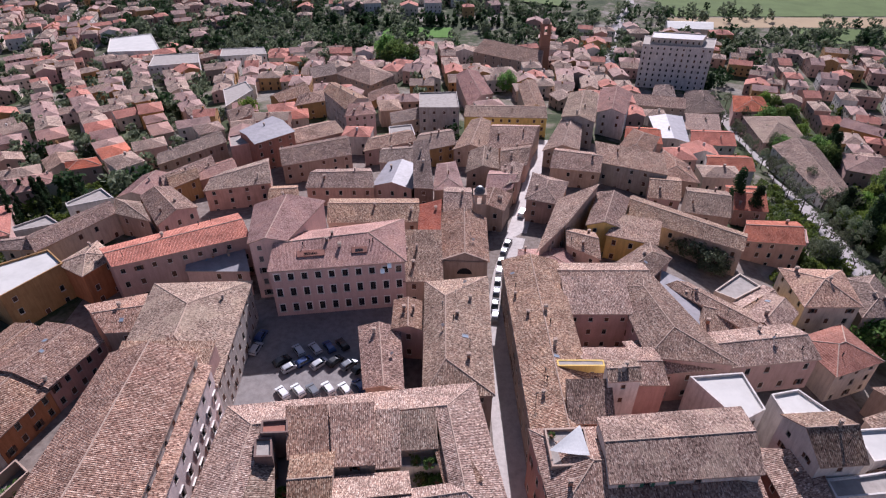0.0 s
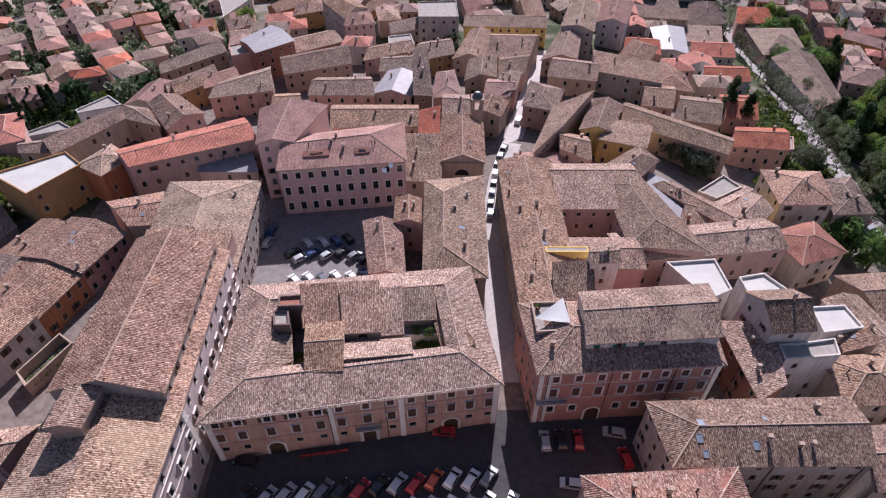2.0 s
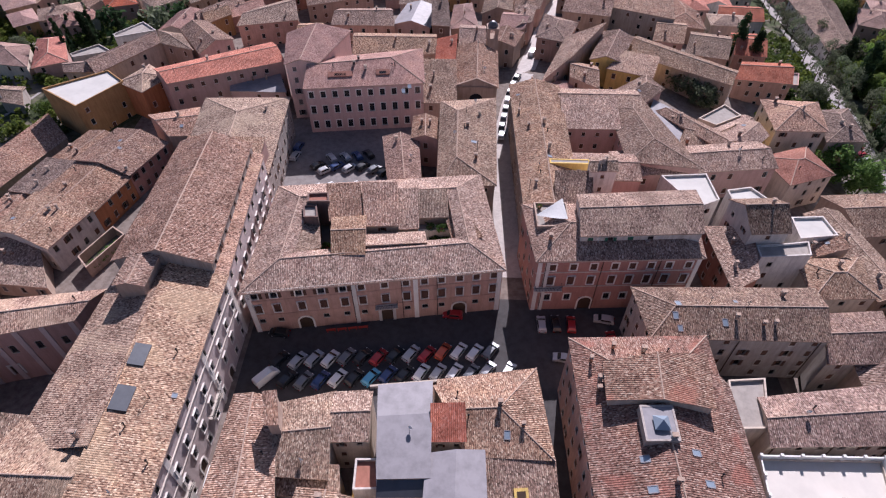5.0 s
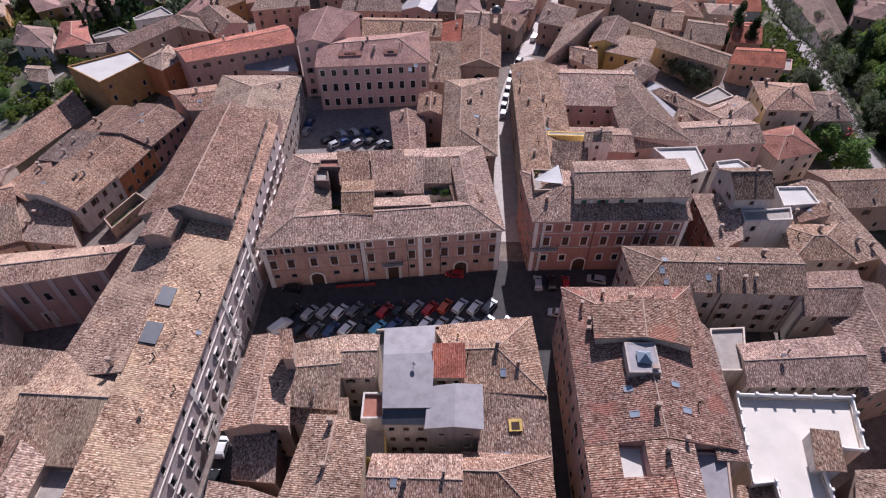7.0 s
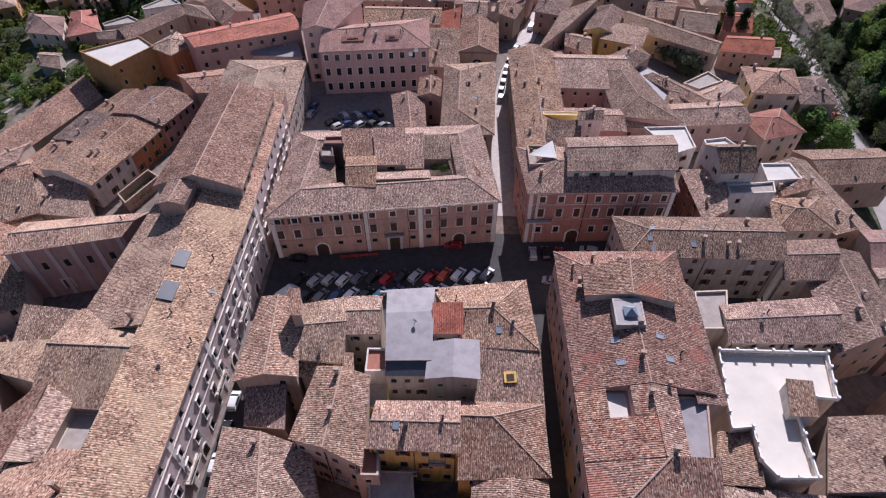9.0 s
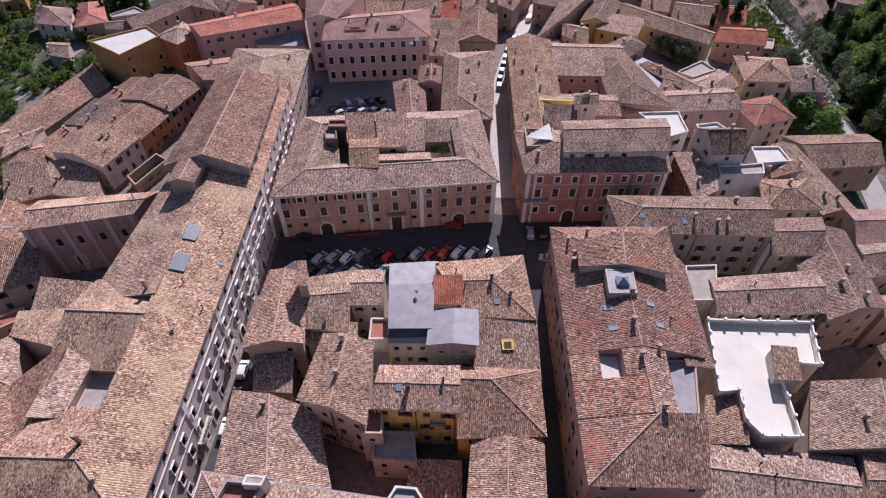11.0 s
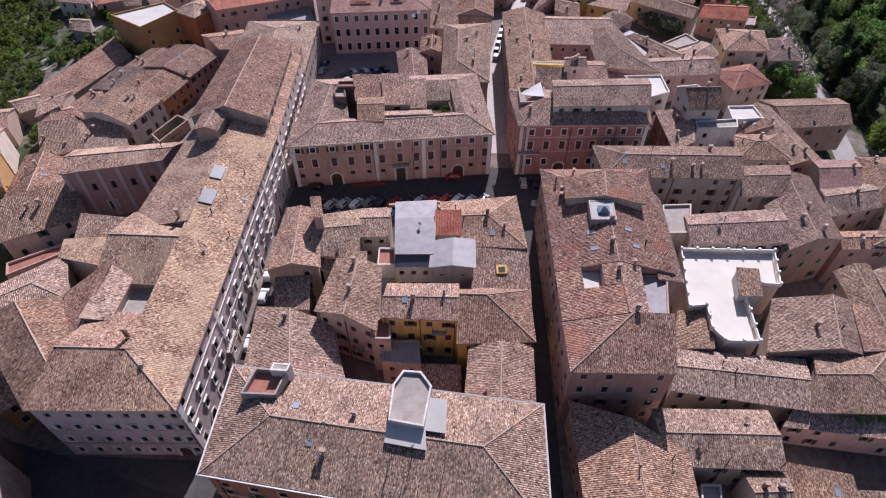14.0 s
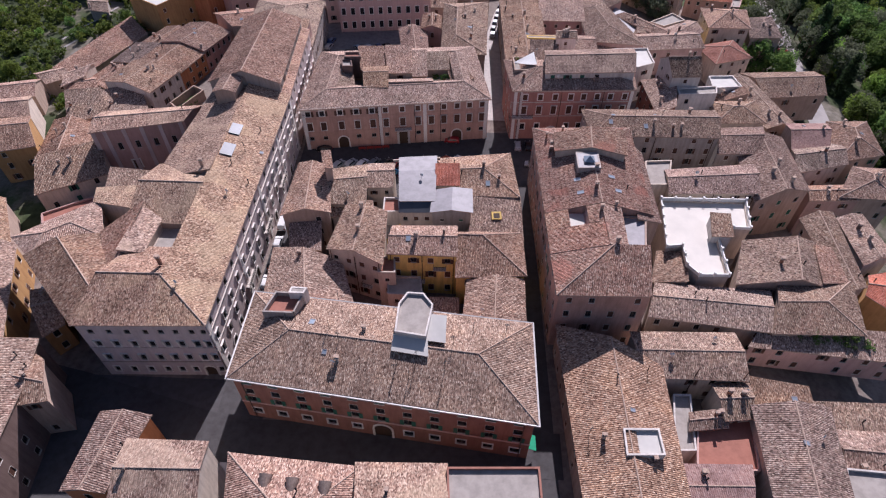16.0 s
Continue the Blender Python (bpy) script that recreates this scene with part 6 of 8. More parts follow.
house([(67.0, 164.1), (76.6, 161.8), (81.1, 176.9), (71.5, 178.4)], 0.3, 'rose plastered house with a weathered brown tiled roof', roof='gx', wall='rose', tiles='old', win=(0,), base=-7.7, step=4.0, plain=True, chimneys=1)

# villas among the western gardens
house([(-150.0, 137.1), (-136.8, 135.3), (-142.9, 148.5), (-156.3, 150.6)], 2.4, 'cream plastered house with a rose tiled roof', roof='hip', wall='cream', tiles='rose', base=-4.6, step=4.0, plain=True, chimneys=2)
house([(-133.1, 133.3), (-124.4, 137.7), (-133.6, 153.7), (-140.8, 151.6)], 3.1, 'rose plastered house with a newer red tiled roof', roof='hip', wall='rose', tiles='red', base=-3.9, step=4.0, plain=True, chimneys=1)
house([(-134.9, 116.8), (-127.1, 115.1), (-131.5, 124.2), (-138.8, 124.6)], 1.5, 'grey plastered house with a grey-brown tiled roof', roof='gx', wall='grey', tiles='grey', base=-3.5, step=4.0, plain=True, chimneys=1)

# row of houses west of the long palace
house([(-92.8, 82.2), (-77.4, 77.0), (-73.0, 90.0), (-88.0, 95.6)], 7.4, 'coral red plastered house with a weathered brown tiled roof', roof='gy', wall='coral', tiles='old', win=(0, 1), slope=0.2, step=2.6, chimneys=1)
house([(-95.8, 69.9), (-80.6, 64.8), (-77.4, 76.9), (-92.8, 82.0)], 6.8, 'orange plastered house with a weathered brown tiled roof', roof='gy', wall='orange', tiles='old', win=(0, 1), slope=0.2, step=2.6, chimneys=0)
house([(-99.6, 57.6), (-84.6, 52.4), (-80.6, 64.7), (-95.9, 69.8)], 7.6, 'off-white plastered house with a weathered brown tiled roof', roof='gy', wall='white', tiles='old', win=(0, 1), slope=0.2, step=2.6, chimneys=2)
house([(-108.8, 61.6), (-99.8, 57.8), (-96.1, 69.8), (-105.4, 72.6)], 4.6, 'tan plastered house with a weathered brown tiled roof', roof='gy', wall='tan', tiles='old', win=(0,), slope=0.22, base=-1.0, step=3.4, chimneys=2)
house([(-105.2, 72.8), (-96.0, 70.0), (-93.0, 82.2), (-102.6, 85.4)], 5.2, 'ochre plastered house with a grey-brown tiled roof', roof='sl', wall='ochre', tiles='grey', win=(0,), slope=0.16, base=-1.0, step=3.4, chimneys=2)
house([(-102.4, 85.6), (-93.0, 82.4), (-88.2, 95.6), (-98.0, 98.6)], 4.4, 'cream plastered house with a weathered brown tiled roof', roof='gy', wall='cream', tiles='old', win=(0,), slope=0.22, base=-1.0, step=3.4, chimneys=1)
house([(-72.4, 91.0), (-64.5, 91.6), (-68.6, 103.4), (-80.6, 99.4)], 9, 'tan plastered house with a weathered brown tiled roof', roof='gx', wall='tan', tiles='old', slope=0.25, step=4.0, chimneys=1)
house([(-124.2, 71.9), (-116.2, 68.6), (-106.4, 99.2), (-114.5, 107.1)], 1.5, 'tan plastered house with a weathered brown tiled roof', roof='sr', wall='tan', tiles='old', slope=0.2, win=(), base=-1.4, step=4.0, chimneys=0)

# houses in the south-west
house([(-100.5, 20.6), (-90.0, 26.8), (-93.8, 37.7), (-104.5, 38.8)], 7, 'tan plastered house with a weathered brown tiled roof', roof='gy', wall='tan', tiles='old', base=-0.3, step=4.0, chimneys=2)
house([(-94.8, 10.2), (-81.8, 18.2), (-85.8, 27.0), (-98.0, 19.4)], 6.5, 'cream plastered house with a weathered brown tiled roof', roof='sf', wall='cream', tiles='old', win=(0,), step=4.0, chimneys=1)
house([(-90.8, 2.9), (-81.5, 10.2), (-83.4, 12.5), (-92.6, 6.2)], 3.5, 'rose plastered building with a pale flat roof', roof='flat', wall='rose', tiles=TERRACOTTA, step=4.0)
house([(-111.4, 22.0), (-101.9, 25.2), (-109.6, 37.1), (-119.3, 35.1)], 9, 'ochre plastered house with a weathered brown tiled roof', roof='gx', wall='ochre', tiles='old', win=(0,), base=-1.1, step=4.0, chimneys=1)
house([(-98.5, 45.9), (-82.3, 44.8), (-89.8, 57.5), (-99.5, 55.0)], 4.5, 'tan plastered house with a grey-brown tiled roof', roof='sf', wall='tan', tiles='grey', slope=0.2, step=4.0, chimneys=2)
house([(-109.6, 53.9), (-102.6, 57.3), (-106.4, 64.1), (-113.9, 61.1)], 5, 'cream plastered house with a pale sun-bleached tiled roof', roof='gx', wall='cream', tiles='pale', base=-1.0, step=4.0, chimneys=1)
house([(-105.8, 55.0), (-101.5, 56.6), (-104.2, 60.1), (-108.0, 58.2)], 3, 'off-white plastered building with a pale flat roof', roof='flat', wall='white', tiles=MEMBRANE, base=-0.8, step=4.0)
house([(-102.4, 41.2), (-94.2, 44.8), (-98.5, 50.2), (-106.8, 48.3)], 4, 'tan plastered house with a weathered brown tiled roof', roof='gx', wall='tan', tiles='old', base=-0.5, step=4.0, chimneys=1)
house([(-77.4, 50.9), (-73.4, 61.2), (-77.2, 63.7), (-80.8, 54.1)], 0.9, 'low tan walled yard planted with shrubs', category='yard', name='walled_yard', roof='flat', wall='tan', tiles=YARD, win=(), rail=2.4)
house([(-122.1, 63.2), (-117.0, 67.9), (-122.0, 72.5), (-128.6, 68.6)], 3, 'tan plastered house with a weathered brown tiled roof', roof='gx', wall='tan', tiles='old', base=-1.8, step=4.0, chimneys=0)
house([(-123.3, 39.8), (-112.6, 40.5), (-117.2, 49.8), (-127.6, 47.0)], 7, 'cream plastered house with a pale sun-bleached tiled roof', roof='gx', wall='cream', tiles='pale', base=-1.7, step=4.0, chimneys=0)
house([(-130.6, 50.1), (-119.4, 53.6), (-122.4, 62.1), (-135.5, 58.3)], 5, 'tan plastered house with a weathered brown tiled roof', roof='gx', wall='tan', tiles='old', base=-2.1, step=4.0, chimneys=0)
house([(-103.3, 41.0), (-94.4, 45.5), (-98.8, 53.3), (-107.2, 50.6)], 5, 'tan plastered house with a grey-brown tiled roof', roof='sf', wall='tan', tiles='grey', base=-0.5, step=4.0, chimneys=1)
house([(-111.5, 56.0), (-107.7, 61.9), (-108.2, 68.4), (-112.9, 63.9)], 7, 'cream plastered house with a weathered brown tiled roof', roof='gx', wall='cream', tiles='old', base=-1.1, step=4.0, chimneys=1)
house([(-80.5, -36.1), (-77.6, -31.3), (-88.0, -8.3), (-98.9, -6.8)], 9, 'ochre plastered house with a weathered brown tiled roof', roof='gy', wall='ochre', tiles='old', win=(1,), step=4.0, chimneys=2)
house([(-63.1, -60.9), (-65.5, -45.6), (-68.5, -33.0), (-78.9, -35.8)], 12, 'brown plastered house with a weathered brown tiled roof', roof='gy', wall='dark', tiles='old', step=4.0, chimneys=1)
house([(-66.7, -44.5), (-61.7, -43.4), (-65.8, -36.7), (-70.1, -34.7)], 11, 'tan plastered house with a weathered brown tiled roof', roof='gx', wall='tan', tiles='old', step=4.0, chimneys=1)
house([(-72.1, -28.7), (-69.7, -25.8), (-75.6, -17.8), (-79.7, -18.7)], 7, 'ochre plastered house with a weathered brown tiled roof', roof='gx', wall='ochre', tiles='old', step=4.0, chimneys=1)
house([(-93.0, -12.7), (-88.3, -10.9), (-100.8, 7.8), (-105.2, 7.6)], 7, 'tan plastered house with a weathered brown tiled roof', roof='gy', wall='tan', tiles='old', base=-0.3, step=4.0, chimneys=1)

# houses east of the great house
house([(58.6, 54.2), (66.2, 54.8), (66.4, 64.2), (57.4, 63.6)], 15.5, 'off-white plastered house with a grey-brown tiled roof', roof='gx', slope=0.6, wall='white', tiles='grey', win=(0, 3), size=(0.9, 1.3), base=-1.6, step=4.0, chimneys=1)
house([(60.4, 50.6), (70.6, 51.6), (71.5, 55.4), (66.4, 54.6), (60.6, 54.0)], 11.6, 'off-white plastered building with a pale flat roof', roof='flat', wall='white', tiles=CEMENT, win=(0,), base=-2.3, step=4.0)
house([(72.6, 55.6), (81.4, 56.4), (81.0, 59.6), (72.6, 58.6)], 6.6, 'tan plastered house with a weathered brown tiled roof', roof='sl', wall='tan', tiles='old', base=-3.7, step=4.0, chimneys=1)
house([(54.2, 44.1), (58.6, 45.9), (61.1, 58.5), (53.3, 61.0)], 10, 'brick red plastered house with a weathered brown tiled roof', roof='sl', wall='brick', tiles='old', win=(3,), step=4.0, chimneys=1)
house([(70.0, 44.3), (82.3, 44.9), (82.8, 54.8), (70.6, 53.9)], 8, 'cream plastered house with a weathered brown tiled roof', roof='hip', wall='cream', tiles='old', win=(0,), base=-3.6, step=4.0, chimneys=1)
house([(84.6, 46.0), (92.6, 47.1), (87.6, 72.0), (80.0, 71.0)], 5.4, 'tan plastered house with a weathered brown tiled roof', roof='gy', wall='tan', tiles='old', win=(0,), base=-5.5, step=4.0, chimneys=2)
house([(93.2, 68.5), (112.0, 71.0), (113.5, 84.0), (90.0, 82.0)], 1.2, 'tan plastered house with a weathered brown tiled roof', roof='gx', wall='tan', tiles='old', base=-7.9, step=4.0, chimneys=0)
house([(82.1, 83.5), (94.0, 87.7), (91.6, 98.6), (79.1, 94.0)], 3.8, 'cream plastered house with a rose red tiled roof', roof='hip', wall='cream', tiles='coral', win=(0, 1), base=-5.7, step=4.0, chimneys=0)
house([(84.3, 102.4), (97.3, 102.4), (100.1, 115.8), (85.4, 116.7)], 6.5, 'cream plastered house with a pale sun-bleached tiled roof', roof='hip', wall='cream', tiles='pale', win=(0, 3), base=-6.8, step=4.0, chimneys=1)
house([(98.9, 102.1), (108.9, 102.5), (110.7, 117.6), (102.3, 116.3)], 3.5, 'tan plastered house with a grey-brown tiled roof', roof='hip', wall='tan', tiles='grey', base=-9.4, step=4.0, chimneys=1)
house([(68.7, 98.3), (74.1, 93.4), (81.7, 100.8), (78.3, 107.6)], 6, 'yellow plastered house with a pale sun-bleached tiled roof', roof='gy', wall='yellow', tiles='pale', base=-3.5, step=4.0, chimneys=1)
house([(68.7, 93.4), (73.7, 96.3), (60.1, 111.7), (55.0, 110.8)], 6, 'tan plastered house with a weathered brown tiled roof', roof='gy', wall='tan', tiles='old', base=-1.3, step=4.0, chimneys=1)
house([(38.5, 78.8), (76.5, 83.4), (75.2, 93.2), (37.8, 87.6)], 9.0, 'rose plastered house with a weathered brown tiled roof', roof='gx', wall='rose', tiles='old', step=4.0, chimneys=1)
house([(52.2, 65.4), (57.8, 68.2), (57.4, 77.0), (46.9, 76.0)], 11, 'off-white plastered building with a pale flat roof', roof='flat', wall='white', tiles=MEMBRANE, step=4.0)
house([(72.5, 59.0), (80.8, 60.2), (80.0, 66.0), (73.0, 65.5)], 8.8, 'off-white plastered building with a pale flat roof', roof='flat', wall='white', tiles=MEMBRANE, base=-3.5, step=4.0)
house([(28.9, 69.2), (34.6, 69.6), (34.7, 73.8), (29.3, 73.2)], 18, 'off-white plastered house with a grey-brown tiled roof', roof='gx', wall='white', tiles='grey', size=(0.8, 1.2), step=4.0, plain=True, chimneys=2)
house([(21.6, 63.5), (29.1, 63.6), (29.7, 70.6), (22.0, 70.5)], 14, 'tan plastered house with a grey-brown tiled roof', roof='sf', wall='tan', tiles='grey', step=4.0, plain=True, chimneys=0)

house([(61.0, 67.6), (69.8, 68.0), (66.4, 73.4), (60.8, 72.2)], 10.4, 'off-white plastered building with a white roof terrace', roof='flat', wall='white', tiles=MEMBRANE, win=(), base=-1.4, step=4.0)
house([(21.5, 76.0), (30.4, 76.0), (30.4, 77.6), (21.5, 77.6)], 14.2, 'ochre yellow attic front above the tiled roofs', roof='flat', wall='yellow', tiles=CEMENT, win=(0,), size=(0.8, 1.1), step=4.0, rail=0.1)
house([(67.1, 111.0), (71.0, 107.8), (79.4, 112.8), (76.4, 118.2)], 3.4, 'cream plastered building with a pale roof terrace', roof='flat', wall='cream', tiles=CEMENT, win=(0, 1), base=-4.0, step=4.0)
house([(71.6, 101.6), (82.4, 108.2), (80.8, 113.6), (70.4, 106.8)], 3.4, 'yellow plastered house with a pale sun-bleached tiled roof', roof='gx', wall='yellow', tiles='pale', win=(0,), base=-4.2, step=4.0, chimneys=1)

# houses farther south-east
house([(69.5, 12.6), (82.4, 16.6), (83.4, 37.0), (71.0, 36.0)], 8.8, 'tan plastered house with a weathered brown tiled roof', roof='gy', wall='tan', tiles='old', win=(0,), skip=0.3, base=-3.6, step=4.0, chimneys=0)
house([(86.0, 34.7), (95.7, 36.1), (98.7, 45.6), (88.3, 45.1)], 7.4, 'tan plastered house with a rose tiled roof', roof='gx', wall='tan', tiles='rose', base=-6.8, step=4.0, chimneys=1)
house([(83.6, 25.6), (97.6, 29.7), (98.7, 37.6), (86.3, 35.1)], 7, 'cream plastered house with a grey-brown tiled roof', roof='gx', wall='cream', tiles='grey', base=-6.7, step=4.0, chimneys=1)
house([(95.5, 30.5), (107.9, 33.8), (110.0, 47.6), (100.1, 47.2)], 7, 'tan plastered house with a weathered brown tiled roof', roof='hip', wall='tan', tiles='old', base=-9.1, step=4.0, chimneys=1)
house([(84.2, 16.9), (95.6, 17.5), (96.5, 22.3), (84.8, 21.4)], 6, 'rose plastered house with a weathered brown tiled roof', roof='gx', wall='rose', tiles='old', base=-6.5, step=4.0, chimneys=2)
house([(91.7, 17.9), (103.9, 17.3), (106.0, 28.1), (99.0, 28.6)], 6.5, 'tan plastered house with a grey-brown tiled roof', roof='hip', wall='tan', tiles='grey', base=-8.4, step=4.0, chimneys=1)
house([(78.3, -13.4), (83.0, -11.1), (85.3, 10.2), (78.1, 8.1)], 8, 'tan plastered house with a weathered brown tiled roof', roof='gy', wall='tan', tiles='old', win=(3,), base=-4.6, step=4.0, chimneys=0)
house([(86.7, -4.1), (93.4, -1.4), (92.5, 10.9), (87.0, 9.6)], 7, 'off-white plastered house with a weathered brown tiled roof', roof='gy', wall='white', tiles='old', slope=0.25, win=(0,), base=-6.4, step=4.0, chimneys=1)
house([(84.4, -11.2), (88.8, -16.6), (94.6, -4.8), (86.9, -6.7)], 6, 'ochre plastered house with a newer red tiled roof', roof='gx', wall='ochre', tiles='red', base=-6.1, step=4.0, chimneys=1)
house([(48.4, -39.6), (53.0, -39.0), (54.2, -33.2), (48.0, -33.5)], 6.5, 'cream plastered house with a grey-brown tiled roof', roof='gx', wall='cream', tiles='grey', step=4.0, chimneys=2)
house([(42.5, -41.2), (48.7, -40.4), (49.1, -37.8), (43.1, -38.8)], 5.8, 'off-white plastered house with a weathered brown tiled roof', roof='gx', wall='white', tiles='old', step=4.0, chimneys=1)
house([(42.0, -48.2), (52.1, -47.6), (53.9, -37.8), (44.4, -38.9)], 4.5, 'rose plastered building with a pale flat roof', roof='flat', wall='rose', tiles=TERRACOTTA, win=(), step=4.0)
house([(55.2, -37.3), (65.0, -37.2), (65.1, -32.4), (55.6, -31.0)], 4.2, 'low plastered house with a brown tiled roof and a skylight', roof='sf', slope=0.2, wall='cream', tiles='tawny', step=4.0, chimneys=0, lights=1)
house([(63.5, -39.1), (76.4, -41.5), (80.3, -33.7), (64.4, -33.6)], 1.6, 'grey shed with a dark tiled roof', category='shed', roof='sf', slope=0.12, win=(), wall='grey', tiles='grey', base=-2.6, step=4.0, chimneys=0)
house([(39.3, -44.9), (42.9, -44.7), (44.5, -34.5), (41.4, -34.6)], 4.5, 'off-white plastered building with a pale flat roof', roof='flat', wall='white', tiles=CEMENT, win=(), step=4.0)
house([(38.0, -54.6), (48.1, -54.2), (49.7, -48.0), (39.5, -48.3)], 7, 'rose plastered house with a rose tiled roof', roof='gx', wall='rose', tiles='rose', slope=0.15, step=4.0, chimneys=1)
house([(67.0, -46.5), (73.1, -47.2), (77.6, -39.6), (67.6, -39.4)], 3.0, 'grey plastered house with a grey-brown tiled roof', roof='gx', wall='grey', tiles='grey', base=-2.4, step=4.0, chimneys=1)
house([(63.1, -52.8), (73.3, -52.3), (74.2, -47.2), (65.3, -46.7)], 5, 'off-white plastered building with a pale flat roof', roof='flat', wall='white', tiles=CEMENT, base=-2.2, step=4.0)
house([(29.8, -48.5), (35.7, -48.2), (35.6, -43.9), (30.0, -44.1)], 10.0, 'off-white plastered building with a pale flat roof', roof='flat', wall='white', tiles=MEMBRANE, win=(), step=4.0)

# houses by the upper square
parish_church = house([(-0.3, 116.3), (11.1, 115.8), (11.6, 136.2), (0.2, 138.9)], 9.5, 'small brick church with a pedimented front and a weathered tile roof', category='church', name='church', roof='gy', wall='tan', tiles='old', slope=0.4, win=(1,), step=4.0, plain=True, chimneys=0)
house([(-9.4, 110.0), (-0.1, 110.0), (-0.6, 125.9), (-10.3, 125.9)], 8, 'tan plastered house with a weathered brown tiled roof', roof='sf', wall='tan', tiles='old', slope=0.25, step=4.0, plain=True, chimneys=1)
house([(-6.2, 124.0), (-0.9, 123.5), (-0.6, 143.1), (-6.3, 142.4)], 10, 'pink plastered house with a newer red tiled roof', roof='sl', wall='pink', tiles='red', slope=0.2, step=4.0, plain=True, chimneys=1)
house([(-31.8, 135.0), (-6.6, 135.5), (-7.3, 147.4), (-33.0, 147.4)], 9, 'tan plastered house with a weathered brown tiled roof', roof='gx', wall='tan', tiles='old', base=-0.2, step=4.0, plain=True, chimneys=2)
house([(-15.1, 76.3), (-7.9, 75.6), (-9.7, 93.2), (-18.1, 93.6)], 8, 'tan plastered house with a grey-brown tiled roof', roof='gy', wall='tan', tiles='grey', step=4.0, plain=True, chimneys=1)
house([(-10.7, 92.1), (-4.3, 91.5), (-5.0, 100.9), (-10.8, 101.4)], 9, 'rose plastered house with a weathered brown tiled roof', roof='gy', wall='rose', tiles='old', step=4.0, plain=True, chimneys=1)
house([(-63.5, 114.0), (-48.1, 114.0), (-51.7, 122.8), (-65.4, 121.3)], 8, 'rose plastered building with a grey metal roof', roof='sf', wall='rose', tiles=ZINC, slope=0.1, step=4.0, plain=True, chimneys=2)


# ---- landmarks farther off ----
def apartment_block():
    x, y = 152, 378
    g = ground_z(x, y)
    ob = house([(126, 372), (167, 362), (177, 384), (133, 392)], g + 27, "tall grey concrete apartment block with a flat roof", category="building", name="apartment_block", base=g, roof="flat", wall="white", tiles=CEMENT, storeys=8, win=(0, 3), step=3.6, plain=True, skip=0.05, shut=0.3)
    more(ob, [(131, 374), (161, 367), (169, 381), (137, 388)], g + 30.5, base=g + 27, roof="flat", wall="cream", tiles=ZINC, win=(0,), plain=True)


def bell_tower():
    x, y = 66, 384
    g = ground_z(x, y)
    ob = thing("bell_tower", x, y, g, "square brick bell tower with an open belfry and dome", "tower")
    bm = bmesh.new()
    box(bm, -3, -3, 0, 3, 3, 24)
    part("shaft", bm, BRICK, ob)
    for z, r in ((8, 3.3), (16, 3.3), (24, 3.3), (30.4, 3.2)):
        bm = bmesh.new()
        box(bm, -r, -r, z - 0.35, r, r, z + 0.35)
        part("cornice", bm, BRICK, ob)
    for sx in (-1, 1):
        for sy in (-1, 1):
            bm = bmesh.new()
            box(bm, -0.8, -0.8, 24.3, 0.8, 0.8, 30.1)
            part("pillar", bm, BRICK, ob, at=pose(sx * 2.2, sy * 2.2, 0))
    bm = bmesh.new()
    rings = []
    for k in range(6):
        a = k / 5 * math.pi / 2
        rings.append([bm.verts.new((2.6 * math.cos(a) * math.cos(i * math.pi / 4), 2.6 * math.cos(a) * math.sin(i * math.pi / 4), 30.8 + 3.2 * math.sin(a))) for i in range(8)])
    for r0, r1 in zip(rings, rings[1:]):
        for i in range(8):
            bm.faces.new((r0[i], r0[(i + 1) % 8], r1[(i + 1) % 8], r1[i]))
    part("dome", bm, TILE_CAP, ob)
    house([(20, 384), (60, 356), (66, 384), (36, 408)], g + 13, "large brick church with a brown tiled roof", category="church", name="church", base=g, roof="gx", wall="tan", tiles="old", win=(0,), plain=True, step=6)


apartment_block()
bell_tower()
house([(-243, 424), (-206, 428), (-232, 474), (-258, 460)], ground_z(-230, 450) + 7, "wide low hall with a white flat roof", category="building", name="market_hall", base=ground_z(-230, 450), roof="flat", wall="white", tiles=MEMBRANE, win=())
house([(-190, 372), (-160, 380), (-168, 402), (-196, 396)], ground_z(-180, 390) + 11, "white modern block with flat terraces", category="building", base=ground_z(-180, 390), roof="flat", wall="white", tiles=CEMENT, plain=True)
house([(-150, 392), (-120, 398), (-126, 414), (-154, 410)], ground_z(-140, 400) + 9, "white modern block with a flat roof", category="building", base=ground_z(-140, 400), roof="flat", wall="white", tiles=CEMENT, plain=True)
house([(186, 496), (222, 492), (230, 516), (192, 520)], -30, "white glazed greenhouse sheds", category="greenhouse", name="greenhouse", base=-36, roof="gx", slope=0.2, wall="white", tiles=MEMBRANE, win=())
for path in ([(-128, 190), (-205, 300), (-290, 430), (-330, 560)], [(-165, 165), (-245, 275), (-340, 420), (-400, 560)], [(-200, 165), (-300, 310), (-420, 480)], [(-95, 205), (-150, 300), (-200, 400)]):
    far_street(path, (-9, 9))
for path in ([(-80, 190), (-112, 300), (-140, 420)], [(-50, 205), (-70, 300), (-75, 380)], [(-22, 205), (-40, 300), (-20, 360)], [(10, 232), (0, 330), (-5, 420)], [(62, 260), (78, 330), (92, 420)], [(95, 210), (105, 300), (108, 400)]):
    far_street(path, (-7, 7), 0.95)
for path in ([(205, 230), (228, 330), (250, 420)], [(235, 210), (275, 320), (310, 410)]):
    far_street(path, (-10, 10), 0.8)
scatter_houses(-120, 95, 235, 420, 420, 8)
